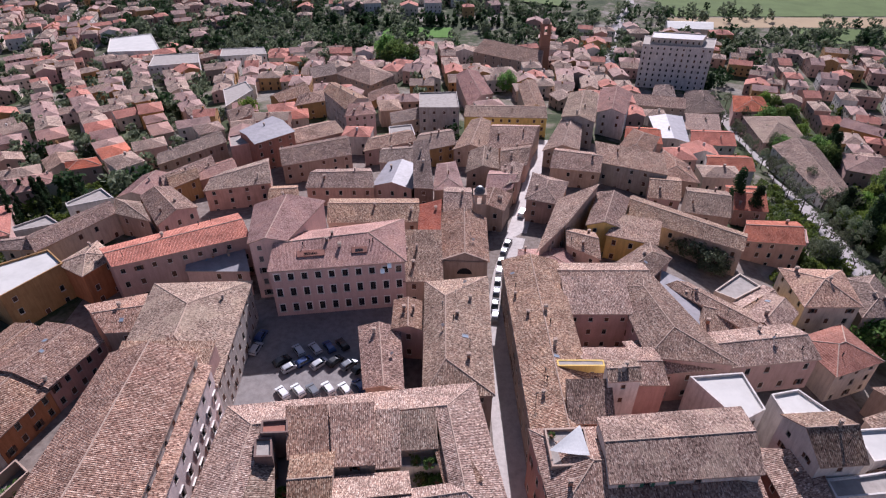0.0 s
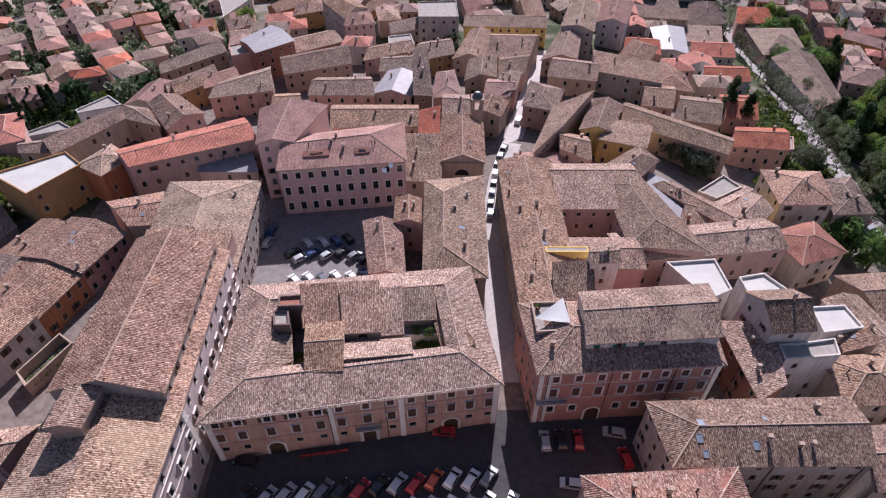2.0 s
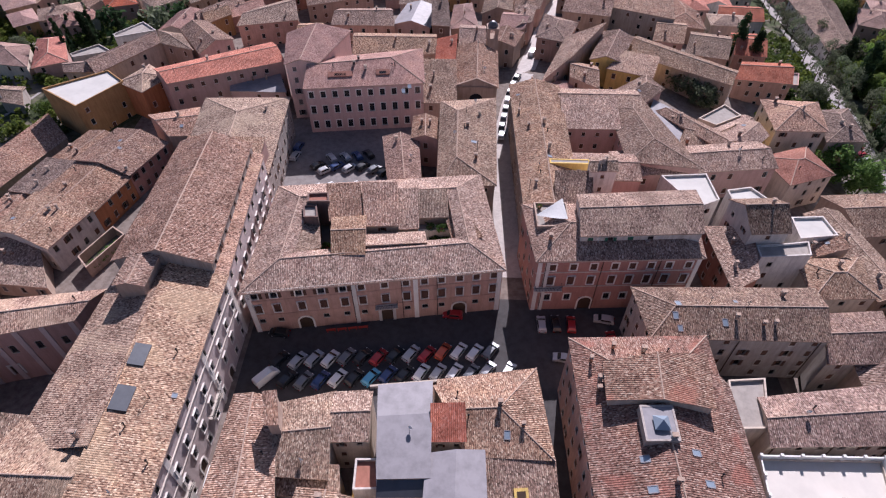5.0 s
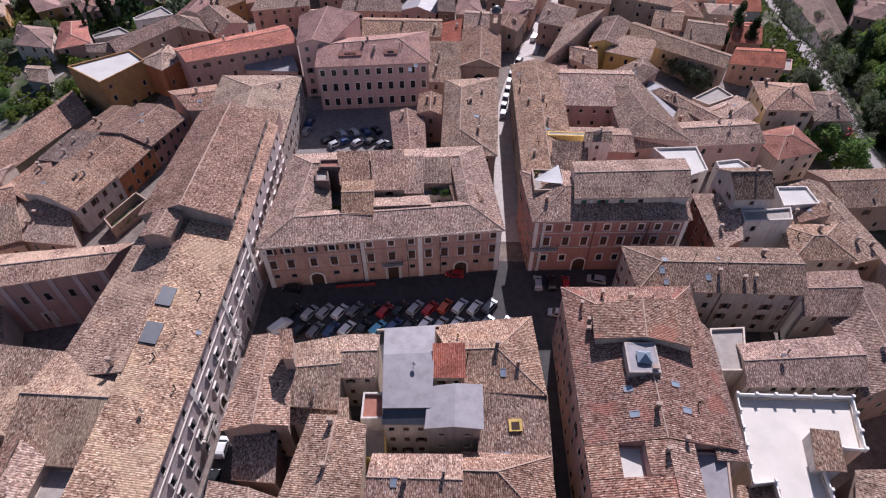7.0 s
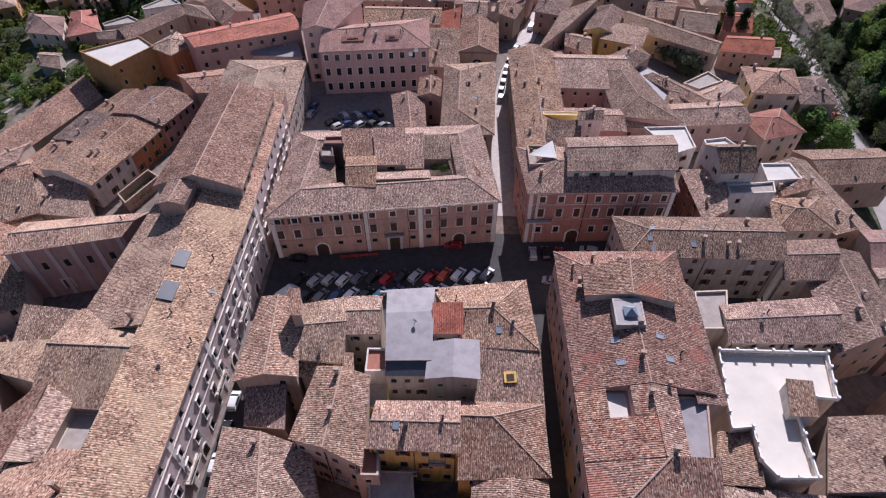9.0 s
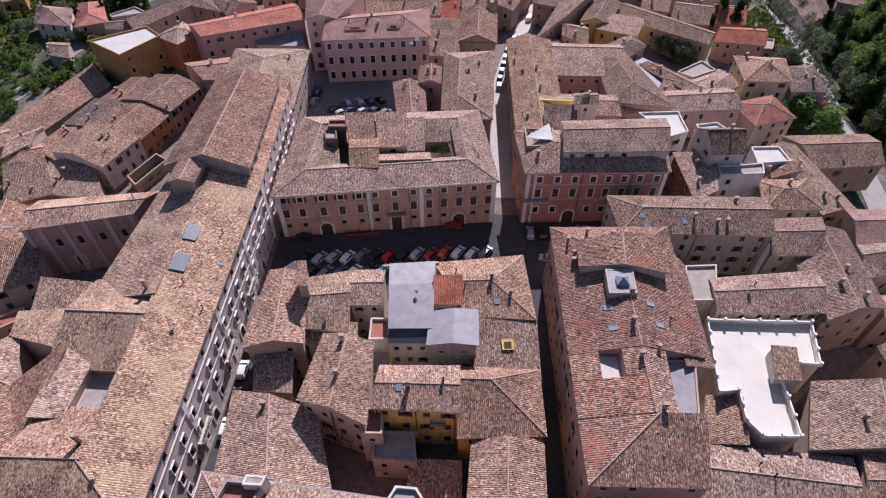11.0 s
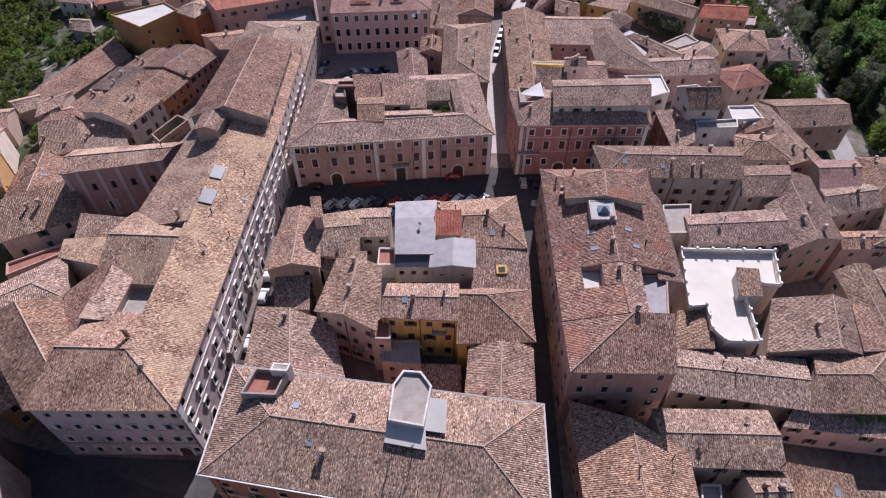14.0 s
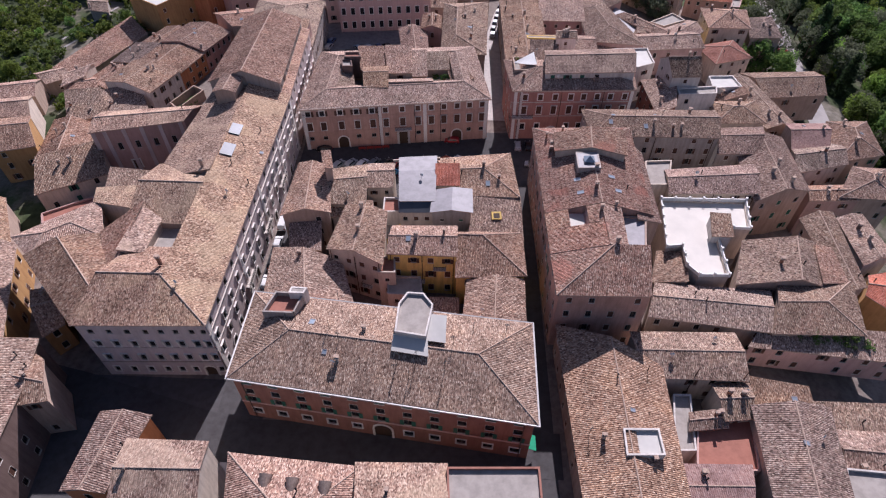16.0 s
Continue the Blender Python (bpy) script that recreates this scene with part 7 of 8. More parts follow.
scatter_houses(-60, 120, 190, 300, 160, -5)
scatter_houses(-330, -100, 180, 420, 260, 35)
scatter_houses(-460, -180, 380, 640, 240, 30)
scatter_houses(-170, 60, 520, 640, 40, 10)
scatter_houses(195, 330, 230, 430, 110, -20)
scatter_houses(70, 220, 380, 500, 60, -10)
tagged(part("far_houses", FAR, FAR_MATS, None), "distant plastered houses with rose and brown tiled roofs", "houses", kind="stuff")
plant_trees()
spots = []
wr = random.Random(11)
for cx, cy, w, h, n, dark in ((0, 500, 110, 8, 90, 2), (-150, 470, 140, 50, 200, 0), (-90, 440, 60, 40, 80, 0), (120, 470, 90, 70, 150, 0), (260, 440, 120, 50, 170, 0), (-340, 520, 150, 110, 220, 0), (-230, 560, 120, 40, 120, 1), (320, 480, 160, 14, 80, 0), (40, 560, 260, 25, 160, 0), (-260, 350, 130, 170, 330, 0), (-20, 320, 130, 100, 150, 0), (-150, 240, 60, 70, 110, 0), (-40, 420, 50, 30, 40, 0), (180, 420, 30, 60, 60, 1), (420, 520, 100, 8, 30, 0)):
    for _ in range(n):
        x, y = cx + wr.uniform(-1, 1) * w, cy + wr.uniform(-1, 1) * h
        if free(x, y, 2.5):
            spots.append((x, y, wr.uniform(0.6, 1.2), 2 if dark == 2 else (1 if dark == 1 or wr.random() < 0.3 else 0)))
garden = []
for _ in range(2200):
    x, y = wr.uniform(-230, -100), wr.uniform(30, 190)
    near = min(math.dist((x, y), (a[0] + (b[0] - a[0]) * f, a[1] + (b[1] - a[1]) * f)) for line in GARDEN_PATHS for a, b in zip(line, line[1:]) for f in (0, 0.25, 0.5, 0.75, 1))
    if near > 1.9 and free(x, y, 1.0) and -x > 112 + (y - 90) * -0.1:
        garden.append((x, y, wr.uniform(0.15, 0.42), 1 if wr.random() < 0.35 else 0))
for _ in range(350):
    y = wr.uniform(40, 330)
    garden.append((avenue_x(y) + wr.uniform(7, 75), y, wr.uniform(0.2, 0.6), 1 if wr.random() < 0.3 else 0))
for _ in range(420):
    y = wr.uniform(112, 250)
    x = avenue_x(y) - wr.uniform(6, 34)
    if free(x, y, 1.2):
        garden.append((x, y, wr.uniform(0.2, 0.5), 1 if wr.random() < 0.6 else 0))
woods("garden_greenery", "dense green shrubs and vines of the gardens", garden, "lime")
woods("woods", "distant green and dark trees between the houses", spots, "olive")


# ---- cars ----
CAR_PAINT = {}


def car_paint(name, colour):
    if name not in CAR_PAINT:
        m, nt, b = material(name + "_car_paint", 0.3, 0.1, 0.5)
        b.inputs["Base Color"].default_value = (*colour, 1)
        b.inputs["Coat Weight"].default_value = 0.5
        CAR_PAINT[name] = m
    return CAR_PAINT[name]


CAR_COLOURS = {"white": (0.75, 0.75, 0.75), "silver": (0.42, 0.43, 0.45), "grey": (0.16, 0.17, 0.19), "black": (0.015, 0.016, 0.02), "blue": (0.03, 0.06, 0.17), "light blue": (0.12, 0.42, 0.62), "red": (0.40, 0.02, 0.025), "orange": (0.55, 0.09, 0.03), "dark green": (0.02, 0.05, 0.04)}
TYRE = rough_paint("tyre_rubber", (0.02, 0.02, 0.02), 0.9)
RIM = rough_paint("alloy_rim", (0.4, 0.4, 0.42), 0.4, 0.8)
CAR_GLASS, _ct, _cb = material("car_glass", 0.06, 0, 0.6)
_cb.inputs["Base Color"].default_value = (0.02, 0.025, 0.03, 1)
LAMP_RED = rough_paint("red_lamp_glass", (0.3, 0.01, 0.01), 0.2)
LAMP_CLEAR = rough_paint("clear_lamp_glass", (0.7, 0.7, 0.68), 0.15)


def car_shapes(van):
    """Body, glazing, wheel and lamps of a car 4.1 m long, nose towards +y."""
    length, half, top = (4.9, 0.95, 2.0) if van else (4.1, 0.85, 1.48)
    if van:
        prof = [(-2.4, 0.35), (-2.45, 1.0), (-2.4, 1.9), (-2.2, top), (1.0, top), (1.3, 1.85), (1.9, 1.15), (2.35, 0.95), (2.45, 0.6), (2.4, 0.35)]
        glass = [(1.28, 1.75), (1.8, 1.2)]
    else:
        prof = [(-2.0, 0.35), (-2.05, 0.75), (-1.98, 0.98), (-1.55, 1.4), (-1.1, top), (0.2, top), (0.55, 1.36), (1.15, 0.98), (1.9, 0.8), (2.05, 0.55), (2.0, 0.35)]
        glass = [(0.55, 1.36), (1.15, 0.98)]
    bm = bmesh.new()
    rows = []
    for sx in (-1, 1):
        low = [bm.verts.new((sx * half, y, min(z, 0.95))) for y, z in prof]
        high = [bm.verts.new((sx * (half if z < 0.99 else half - 0.2 * (z - 0.95) / (top - 0.95)), y, z)) for y, z in prof]
        rows.append((low, high))
    n = len(prof)
    for k in range(n - 1):
        bm.faces.new((rows[0][1][k], rows[0][1][k + 1], rows[1][1][k + 1], rows[1][1][k]))
        for (low, high), flip in ((rows[0], False), (rows[1], True)):
            if prof[k][1] > 0.96 or prof[k + 1][1] > 0.96:
                q = [low[k], low[k + 1], high[k + 1], high[k]]
                bm.faces.new(q if flip else q[::-1])
    for low, high in rows:
        bm.faces.new(low)
    bm.faces.new((rows[0][1][0], rows[1][1][0], rows[1][1][-1], rows[0][1][-1]))
    bmesh.ops.remove_doubles(bm, verts=bm.verts, dist=0.004)
    bmesh.ops.recalc_face_normals(bm, faces=bm.faces)
    body = bm
    panes = []
    e = 0.012
    w = half - 0.14

    def pane(pts):
        g = bmesh.new()
        g.faces.new([g.verts.new(p) for p in pts])
        panes.append(mesh_of("window", g, [CAR_GLASS]))

    (y0, z0), (y1, z1) = glass
    pane([(-w, y0 + e, z0 + e), (w, y0 + e, z0 + e), (w + 0.06, y1 + e, z1 + e), (-w - 0.06, y1 + e, z1 + e)])
    if not van:
        pane([(-w, -1.5 - e, 1.36 + e), (-w - 0.05, -1.95 - e, 1.0 + e), (w + 0.05, -1.95 - e, 1.0 + e), (w, -1.5 - e, 1.36 + e)])
        for s in (-1, 1):
            pane([(s * (half + e), -1.5, 1.0), (s * (half + e), 0.95, 1.0), (s * (half - 0.13), 0.4, 1.36), (s * (half - 0.13), -1.2, 1.36)])
    bm = bmesh.new()
    bmesh.ops.create_cone(bm, cap_ends=True, segments=14, radius1=0.31, radius2=0.31, depth=0.2, matrix=Matrix.Rotation(math.pi / 2, 4, "Y"))
    tyre = mesh_of("tyre", bm, [TYRE])
    bm = bmesh.new()
    bmesh.ops.create_cone(bm, cap_ends=True, segments=10, radius1=0.19, radius2=0.19, depth=0.22, matrix=Matrix.Rotation(math.pi / 2, 4, "Y"))
    rim = mesh_of("rim", bm, [RIM])
    lamps = []
    for y, z, m in ((prof[-3][0] - 0.02, prof[-3][1] - 0.02, LAMP_CLEAR), (prof[1][0] - 0.01, prof[1][1], LAMP_RED)):
        g = bmesh.new()
        box(g, -0.16, -0.06, -0.07, 0.16, 0.06, 0.07)
        lamps.append((mesh_of("headlight" if m is LAMP_CLEAR else "tail_light", g, [m]), y, z))
    return mesh_of("body", body, [TYRE]), panes, tyre, rim, lamps, half


def lift_at(x, y):
    """How far the road surface stands above the hill."""
    if (-38 < x < 62 and 20 < y < 48 and not -38 < x < -34) or (-50 < x < -10 and 72 < y < 112):
        return 0.12
    return 0.15


CAR_KINDS = {False: car_shapes(False), True: car_shapes(True)}
CAR_BODIES = {}


def car(x, y, turn, colour, where, van=False, group="", near=True):
    body, panes, tyre, rim, lamps, half = CAR_KINDS[van]
    key = (van, colour)
    if key not in CAR_BODIES:
        me = body.copy()
        me.materials.clear()
        me.materials.append(car_paint(colour.replace(" ", "_"), CAR_COLOURS[colour]))
        CAR_BODIES[key] = me
    ob = thing("van" if van else "car", x, y, ground_z(x, y) + lift_at(x, y), f"{colour} {'delivery van' if van else 'hatchback car'} parked {where}", "van" if van else "car", group, turn=turn)
    shared("body", CAR_BODIES[key], ob, Matrix())
    for p in panes:
        shared("window", p, ob, Matrix())
    for sx in (-1, 1):
        for wy in (-1.25, 1.3):
            wheel = shared("wheel", tyre, ob, pose(sx * (half - 0.1), wy, 0.31))
            if near:
                shared("rim", rim, wheel, Matrix())
        for me, ly, lz in lamps if near else ():
            shared(me.name.split(".")[0], me, ob, pose(sx * (half - 0.24), ly, lz))
    return ob


COMMON = ["white", "silver", "grey", "black", "blue", "silver", "black", "grey"]
cr = random.Random(21)
BACK_ROW = ["silver", "silver", "white", "grey", "black", "red", "black", "silver", "red", "orange", "white", "white", "grey"]
for k, colour in enumerate(BACK_ROW):
    f = k / 12
    car(-28.5 + 36.6 * f, 31.5 + 3.3 * f + cr.uniform(-0.3, 0.3), -32 + cr.uniform(-3, 3), colour, "in the square", group="cars in the square")
FRONT_ROW = ["black", "grey", "blue", "white", "black", "light blue", "blue", "black", "white", "silver", "white", "grey", "silver"]
for k, colour in enumerate(FRONT_ROW):
    f = k / 12
    car(-29.6 + 37.0 * f, 27.0 + 3.3 * f + cr.uniform(-0.3, 0.3), -32 + cr.uniform(-4, 4), colour, "in the square", group="cars in the square")
car(-33.6, 27.6, -40, "white", "at the corner of the square", van=True)
car(-32.0, 31.4, -32, "black", "in the square", group="cars in the square")
car(11.3, 30.4, -30, "white", "at the mouth of the street")
car(-33.5, 37.6, 84, "black", "before the palace")
car(0.6, 43.2, 86, "red", "before the palace")
for x, y, a, colour in ((18.4, 41.4, 0, "silver"), (21.2, 41.6, 2, "black"), (24.3, 41.6, -3, "red"), (31.0, 43.0, 80, "silver"), (31.9, 38.2, 8, "red"), (21.9, 33.6, 82, "silver")):
    car(x, y, a, colour, "before the red palace", group="cars before the red palace")
FRONT = ((-33.4, 81.3, "white"), (-30.3, 82.0, "white"), (-27.2, 82.0, "grey"), (-24.1, 82.5, "white"), (-20.5, 82.3, "white"), (-17.6, 83.2, "blue"), (-14.7, 84.2, "black"))
MIDDLE = ((-35.6, 90.4, "black"), (-33.4, 88.5, "silver"), (-30.6, 90.2, "blue"), (-27.2, 89.6, "silver"), (-23.9, 90.4, "black"), (-20.7, 89.4, "grey"), (-18.0, 88.3, "black"))
REAR = ((-32.6, 93.7, "silver"), (-29.0, 94.3, "silver"), (-25.9, 94.8, "blue"), (-23.0, 95.6, "black"))
for row, turn in ((FRONT, 38), (MIDDLE, -46), (REAR, 36)):
    for x, y, colour in row:
        car(x, y, turn + cr.uniform(-4, 4), colour, "in the school square", group="cars in the school square", near=False)
for x, y, a in ((-42.3, 98.4, -12), (-42.4, 94.2, -12)):
    car(x, y, a, "silver" if y < 96 else "blue", "beside the long palace", group="cars in the school square", near=False)
KERB = ((12.7, 105.5), (13.0, 110.0), (13.7, 114.6), (14.4, 119.0), (15.1, 123.4), (16.0, 128.0), (17.2, 132.4), (18.6, 136.6))
for k, (x, y) in enumerate(KERB):
    car(x, y, -10 - max(0, y - 122) * 0.8, ("silver", "black", "grey", "black", "white", "black", "grey", "black")[k], "along the street kerb", group="cars along the street", near=False)
car(25.0, 155.6, -22, "white", "in the upper street", van=True)
for x, y, v, colour in ((-37.4, 2.4, False, "white"), (-37.6, 8.8, True, "white"), (-37.1, -9.3, False, "white"), (-37.2, -3.4, False, "black")):
    car(x, y, 1, colour, "in the narrow lane", van=v, group="cars in the lane")
for k in range(9):
    car(avenue_x(101 + k * 3.3) - 2.6, 101 + k * 3.3, -68, cr.choice(["white", "silver", "red", "grey", "black"]), "along the avenue", group="cars along the avenue", near=False)


# ---- balconies, balustrade, roof terraces and other fittings ----
def balustrade(parent, poly, z, mat, gap=3.2, posts=True):
    """A low wall rail round a terrace with posts that stand proud of it."""
    o = parent.matrix_basis.translation
    pts = [(x - o.x, y - o.y) for x, y in poly]
    for p, q in zip(pts, pts[1:]):
        m = wall_frame(p, q, z - o.z)
        l = math.dist(p, q)
        bm = bmesh.new()
        box(bm, 0, -0.14, 0, l, 0.1, 0.75)
        part("rail", bm, mat, parent, at=m)
        if posts:
            n = max(1, round(l / gap))
            for k in range(n):
                bm = bmesh.new()
                box(bm, -0.22, -0.24, 0, 0.22, 0.2, 1.15)
                part("post", bm, mat, parent, at=m @ pose(l * k / n, 0, 0))


balustrade(terrace_house, [(47.9, 11.4), (45.9, -3.4), (49.2, -2.9), (48.8, -8.2), (50.6, -10.9), (56.4, -10.7), (57.4, 3.0), (64.7, 2.7), (66.6, 11.7), (47.9, 11.4)], 9.1, WHITE)


def pilasters(parent, p, q, at, z1, width=0.7, mat=None):
    o = parent.matrix_basis.translation
    m = wall_frame((p[0] - o.x, p[1] - o.y), (q[0] - o.x, q[1] - o.y), -o.z)
    l = math.dist(p, q)
    for f in at:
        bm = bmesh.new()
        box(bm, -width / 2, -0.02, 0, width / 2, 0.14, z1)
        part("pilaster", bm, mat or FRAME, parent, at=m @ pose(l * f, 0, 0))


def band(parent, p, q, z, h=0.3, out=0.12, mat=None, name="string_course"):
    o = parent.matrix_basis.translation
    m = wall_frame((p[0] - o.x, p[1] - o.y), (q[0] - o.x, q[1] - o.y), -o.z)
    bm = bmesh.new()
    box(bm, -0.05, -0.02, z, math.dist(p, q) + 0.05, out, z + h)
    part(name, bm, mat or STONE, parent, at=m)


def balcony(parent, p, q, f, z, w, deep=1.0):
    o = parent.matrix_basis.translation
    m = wall_frame((p[0] - o.x, p[1] - o.y), (q[0] - o.x, q[1] - o.y), -o.z) @ pose(math.dist(p, q) * f, 0, z)
    bm = bmesh.new()
    box(bm, -w / 2, 0, -0.2, w / 2, deep, 0)
    slab = part("balcony", bm, STONE, parent, at=m)
    for k in range(int(w / 0.3) + 1):
        bm = bmesh.new()
        box(bm, -0.025, deep - 0.1, 0, 0.025, deep - 0.05, 0.95)
        part("bar", bm, IRON, slab, at=pose(-w / 2 + 0.05 + k * (w - 0.1) / int(w / 0.3), 0, 0))
    for s in (-1, 1):
        bm = bmesh.new()
        box(bm, s * (w / 2 - 0.06) - 0.03, 0, 0.9, s * (w / 2 - 0.06) + 0.03, deep - 0.04, 0.96)
        part("rail", bm, IRON, slab)
    bm = bmesh.new()
    box(bm, -w / 2, deep - 0.11, 0.92, w / 2, deep - 0.04, 0.98)
    part("rail", bm, IRON, slab)


def roof_panel(parent, roof, x, y, w, h, mat, name="roof_panel", label="grey metal panel lying on the tiles", high=0.28):
    """A flat panel that lies on a slope, given in world places."""
    o = parent.matrix_basis.translation
    x, y = x - o.x, y - o.y
    a, b_, c_, tx, ty = min(roof.planes.values(), key=lambda p: p[0] * x + p[1] * y + p[2])
    up = Vector((-a, -b_, 1)).normalized()
    ex = Vector((tx, ty, 0))
    ey = up.cross(ex)
    bm = bmesh.new()
    box(bm, -w / 2, -h / 2, 0.0, w / 2, h / 2, high)
    part(name, bm, mat, parent, label, at=Matrix(((ex.x, ey.x, up.x, x), (ex.y, ey.y, up.y, y), (ex.z, ey.z, up.z, roof.z(x, y)), (0, 0, 0, 1))))


def on_roof(ob, chimneys=(), lights=(), masts=()):
    """Chimneys, roof windows and aerials at world places on a building."""
    rf = ROOFS[ob.name]
    o = ob.matrix_basis.translation
    for x, y in chimneys:
        chimney(ob, x - o.x, y - o.y, rf.z(x - o.x, y - o.y))
    for x, y in lights:
        skylight(ob, rf, x - o.x, y - o.y)
    for x, y in masts:
        aerial(ob, x - o.x, y - o.y, rf.z(x - o.x, y - o.y))


def aerial(parent, x, y, z):
    bm = bmesh.new()
    box(bm, -0.035, -0.035, -0.3, 0.035, 0.035, 2.4)
    for k in range(4):
        box(bm, -0.45 + 0.06 * k, -0.015, 1.9 + 0.14 * k, 0.45 - 0.06 * k, 0.015, 1.93 + 0.14 * k)
    part("aerial", bm, IRON, parent, at=pose(x, y, z, 0, 0, rng.uniform(0, 180)))


# palace on the square
A, B = (-38.1, 38.0), (10.0, 45.4)
pilasters(palace, A, B, (0.012, 0.413, 0.655, 0.988), 12.3, 0.9)
band(palace, A, B, 5.1, 0.22, 0.1, WALL["pink"])
band(palace, A, B, 9.4, 0.22, 0.1, WALL["pink"])
band(palace, A, B, 12.3, 0.45, 0.3, STONE, "cornice")
balcony(palace, A, B, 0.534, 5.2, 4.4, 1.3)
for f in (0.505, 0.563):
    pilasters(palace, A, B, (f,), 4.9, 0.6)
# red palace
A, B = (16.3, 45.5), (47.5, 47.5)
pilasters(red_palace, A, B, (0.02, 0.065, 0.985), 14.8, 0.8)
band(red_palace, A, B, 11.4, 0.2, 0.1)
band(red_palace, A, B, 7.2, 0.2, 0.1)
band(red_palace, A, B, 14.7, 0.5, 0.35, STONE, "cornice")
balcony(red_palace, A, B, 0.09, 7.3, 5.4, 1.2)
# long palace
A, B = (-38.6, -31.4), (-40.3, 39.0)
pilasters(long_palace, A, B, (0.012, 0.27, 0.52, 0.77, 0.988), 15.8, 1.1)
band(long_palace, A, B, 12.6, 0.25, 0.18)
band(long_palace, A, B, 8.2, 0.2, 0.12)
band(long_palace, A, B, 15.7, 0.5, 0.35, STONE, "cornice")
A = (-60.5, -32.3)
B = (-38.6, -31.4)
band(long_palace, A, B, 8.9, 0.22, 0.12, WALL["grey"])
band(long_palace, A, B, 4.4, 0.22, 0.12, WALL["grey"])
for f, y0 in ((0.28, 0), (0.5, 0), (0.72, 0)):
    balcony(long_palace, (-38.6, -31.4), (-40.3, 39.0), f, 4.8, 5.0, 1.0)
rf = ROOFS[long_palace.name]
roof_panel(long_palace, rf, -47.6, 20.2, 3.8, 2.4, PANEL)
roof_panel(long_palace, rf, -47.2, 12.8, 4.0, 2.6, PANEL)
on_roof(long_palace, chimneys=((-49.0, -20.8), (-50.6, 6.5)))
# hall
A, B = (-85.2, 24.1), (-64.6, 30.0)
pilasters(nave, A, B, (0.02, 0.14, 0.34, 0.53, 0.73, 0.95), 13.8, 0.9, WALL["lilac"])
# front palace
GUTTER = rough_paint("weathered_gutter_paint", (0.5, 0.48, 0.47), 0.6, 0.2, 0.3, 0.5, 1.0)
gutter(front_palace, ROOFS[front_palace.name], GUTTER, 0.26, "white painted eaves gutter")
band(front_palace, (-32.4, -39.3), (16.0, -45.1), 5.2, 0.3, 0.12, WALL["rose"])
more(front_palace, [(-6.4, -32.6), (-1.2, -33.4), (-0.4, -26.8), (-2.2, -24.4), (-5.0, -24.3), (-6.3, -26.8)], 17.2, base=14.0, roof="flat", wall="white", tiles=CEMENT, win=())
more(front_palace, [(-0.9, -32.9), (1.7, -33.2), (1.7, -29.0), (-0.7, -28.8)], 16.6, base=14.0, roof="sf", slope=0.15, wall="white", tiles=MEMBRANE, win=())
more(front_palace, [(-6.5, -34.8), (-1.0, -35.6), (-1.2, -33.5), (-6.4, -32.7)], 16.2, base=14.0, roof="sf", slope=0.2, wall="white", tiles=MEMBRANE, win=())
more(front_palace, [(-29.4, -28.6), (-24.0, -28.6), (-23.1, -24.2), (-28.2, -24.0)], 15.3, base=12.0, roof="flat", wall="grey", tiles=TERRACOTTA, win=(), rail=0.95)
more(front_palace, [(-25.6, -24.9), (-22.9, -24.9), (-22.6, -23.6), (-25.4, -23.5)], 17.0, base=13.0, roof="flat", wall="white", tiles=CEMENT, win=(), rail=0.06)
on_roof(front_palace, chimneys=(), lights=((-20.8, -29.6),), masts=((-24.8, -30.2), (-23.6, -29.4), (-17.5, -31.2), (-15.5, -33.6), (-5.6, -36.6), (-2.6, -36.3), (-6.0, -38.4), (2.0, -37.8), (-3.6, -39.2), (12.0, -29.6), (3.2, -33.4), (6.5, -29.8)))
# great house
on_roof(great_house, chimneys=((22.5, 22.5), (31.0, 24.5), (31.5, 9.0), (30.6, 2.8), (30.8, -3.5), (32.5, -12.0), (34.0, -1.5)), lights=((27.4, 6.4), (27.6, 2.3), (34.5, 7.4), (35.3, 3.3), (26.0, 16.0)))
o = great_house.matrix_basis.translation
bm = bmesh.new()
tip = bm.verts.new((30.1 - o.x, 10.8 - o.y, 21.2))
ring = [bm.verts.new((30.1 - o.x + dx * 1.1, 10.8 - o.y + dy * 1.1, 20.25)) for dx, dy in ((-1, -1), (1, -1), (1, 1), (-1, 1))]
for k in range(4):
    bm.faces.new((ring[k], ring[(k + 1) % 4], tip))
part("roof_lantern", bm, SKYGLASS, great_house, "small glazed pyramid roof lantern")
roof_panel(block_d, low_roof, 9.3, -0.6, 2.5, 1.8, SKYGLASS, "skylight", "broad roof window between the tiles", 0.2)
roof_panel(block_d, low_roof, 11.4, 4.4, 2.1, 1.9, WALL["yellow"], "roof_hatch", "ochre painted hatch in the tiles", 0.3)
roof_panel(block_d, low_roof, 11.4, 4.3, 1.3, 1.2, WOOD, "hatch_door", "dark hatch opening", 0.34)
band(block_c, (-1.6, 21.6), (-12.4, 20.2), 10.6, 0.6, 0.35, WALL["cream"], "parapet")


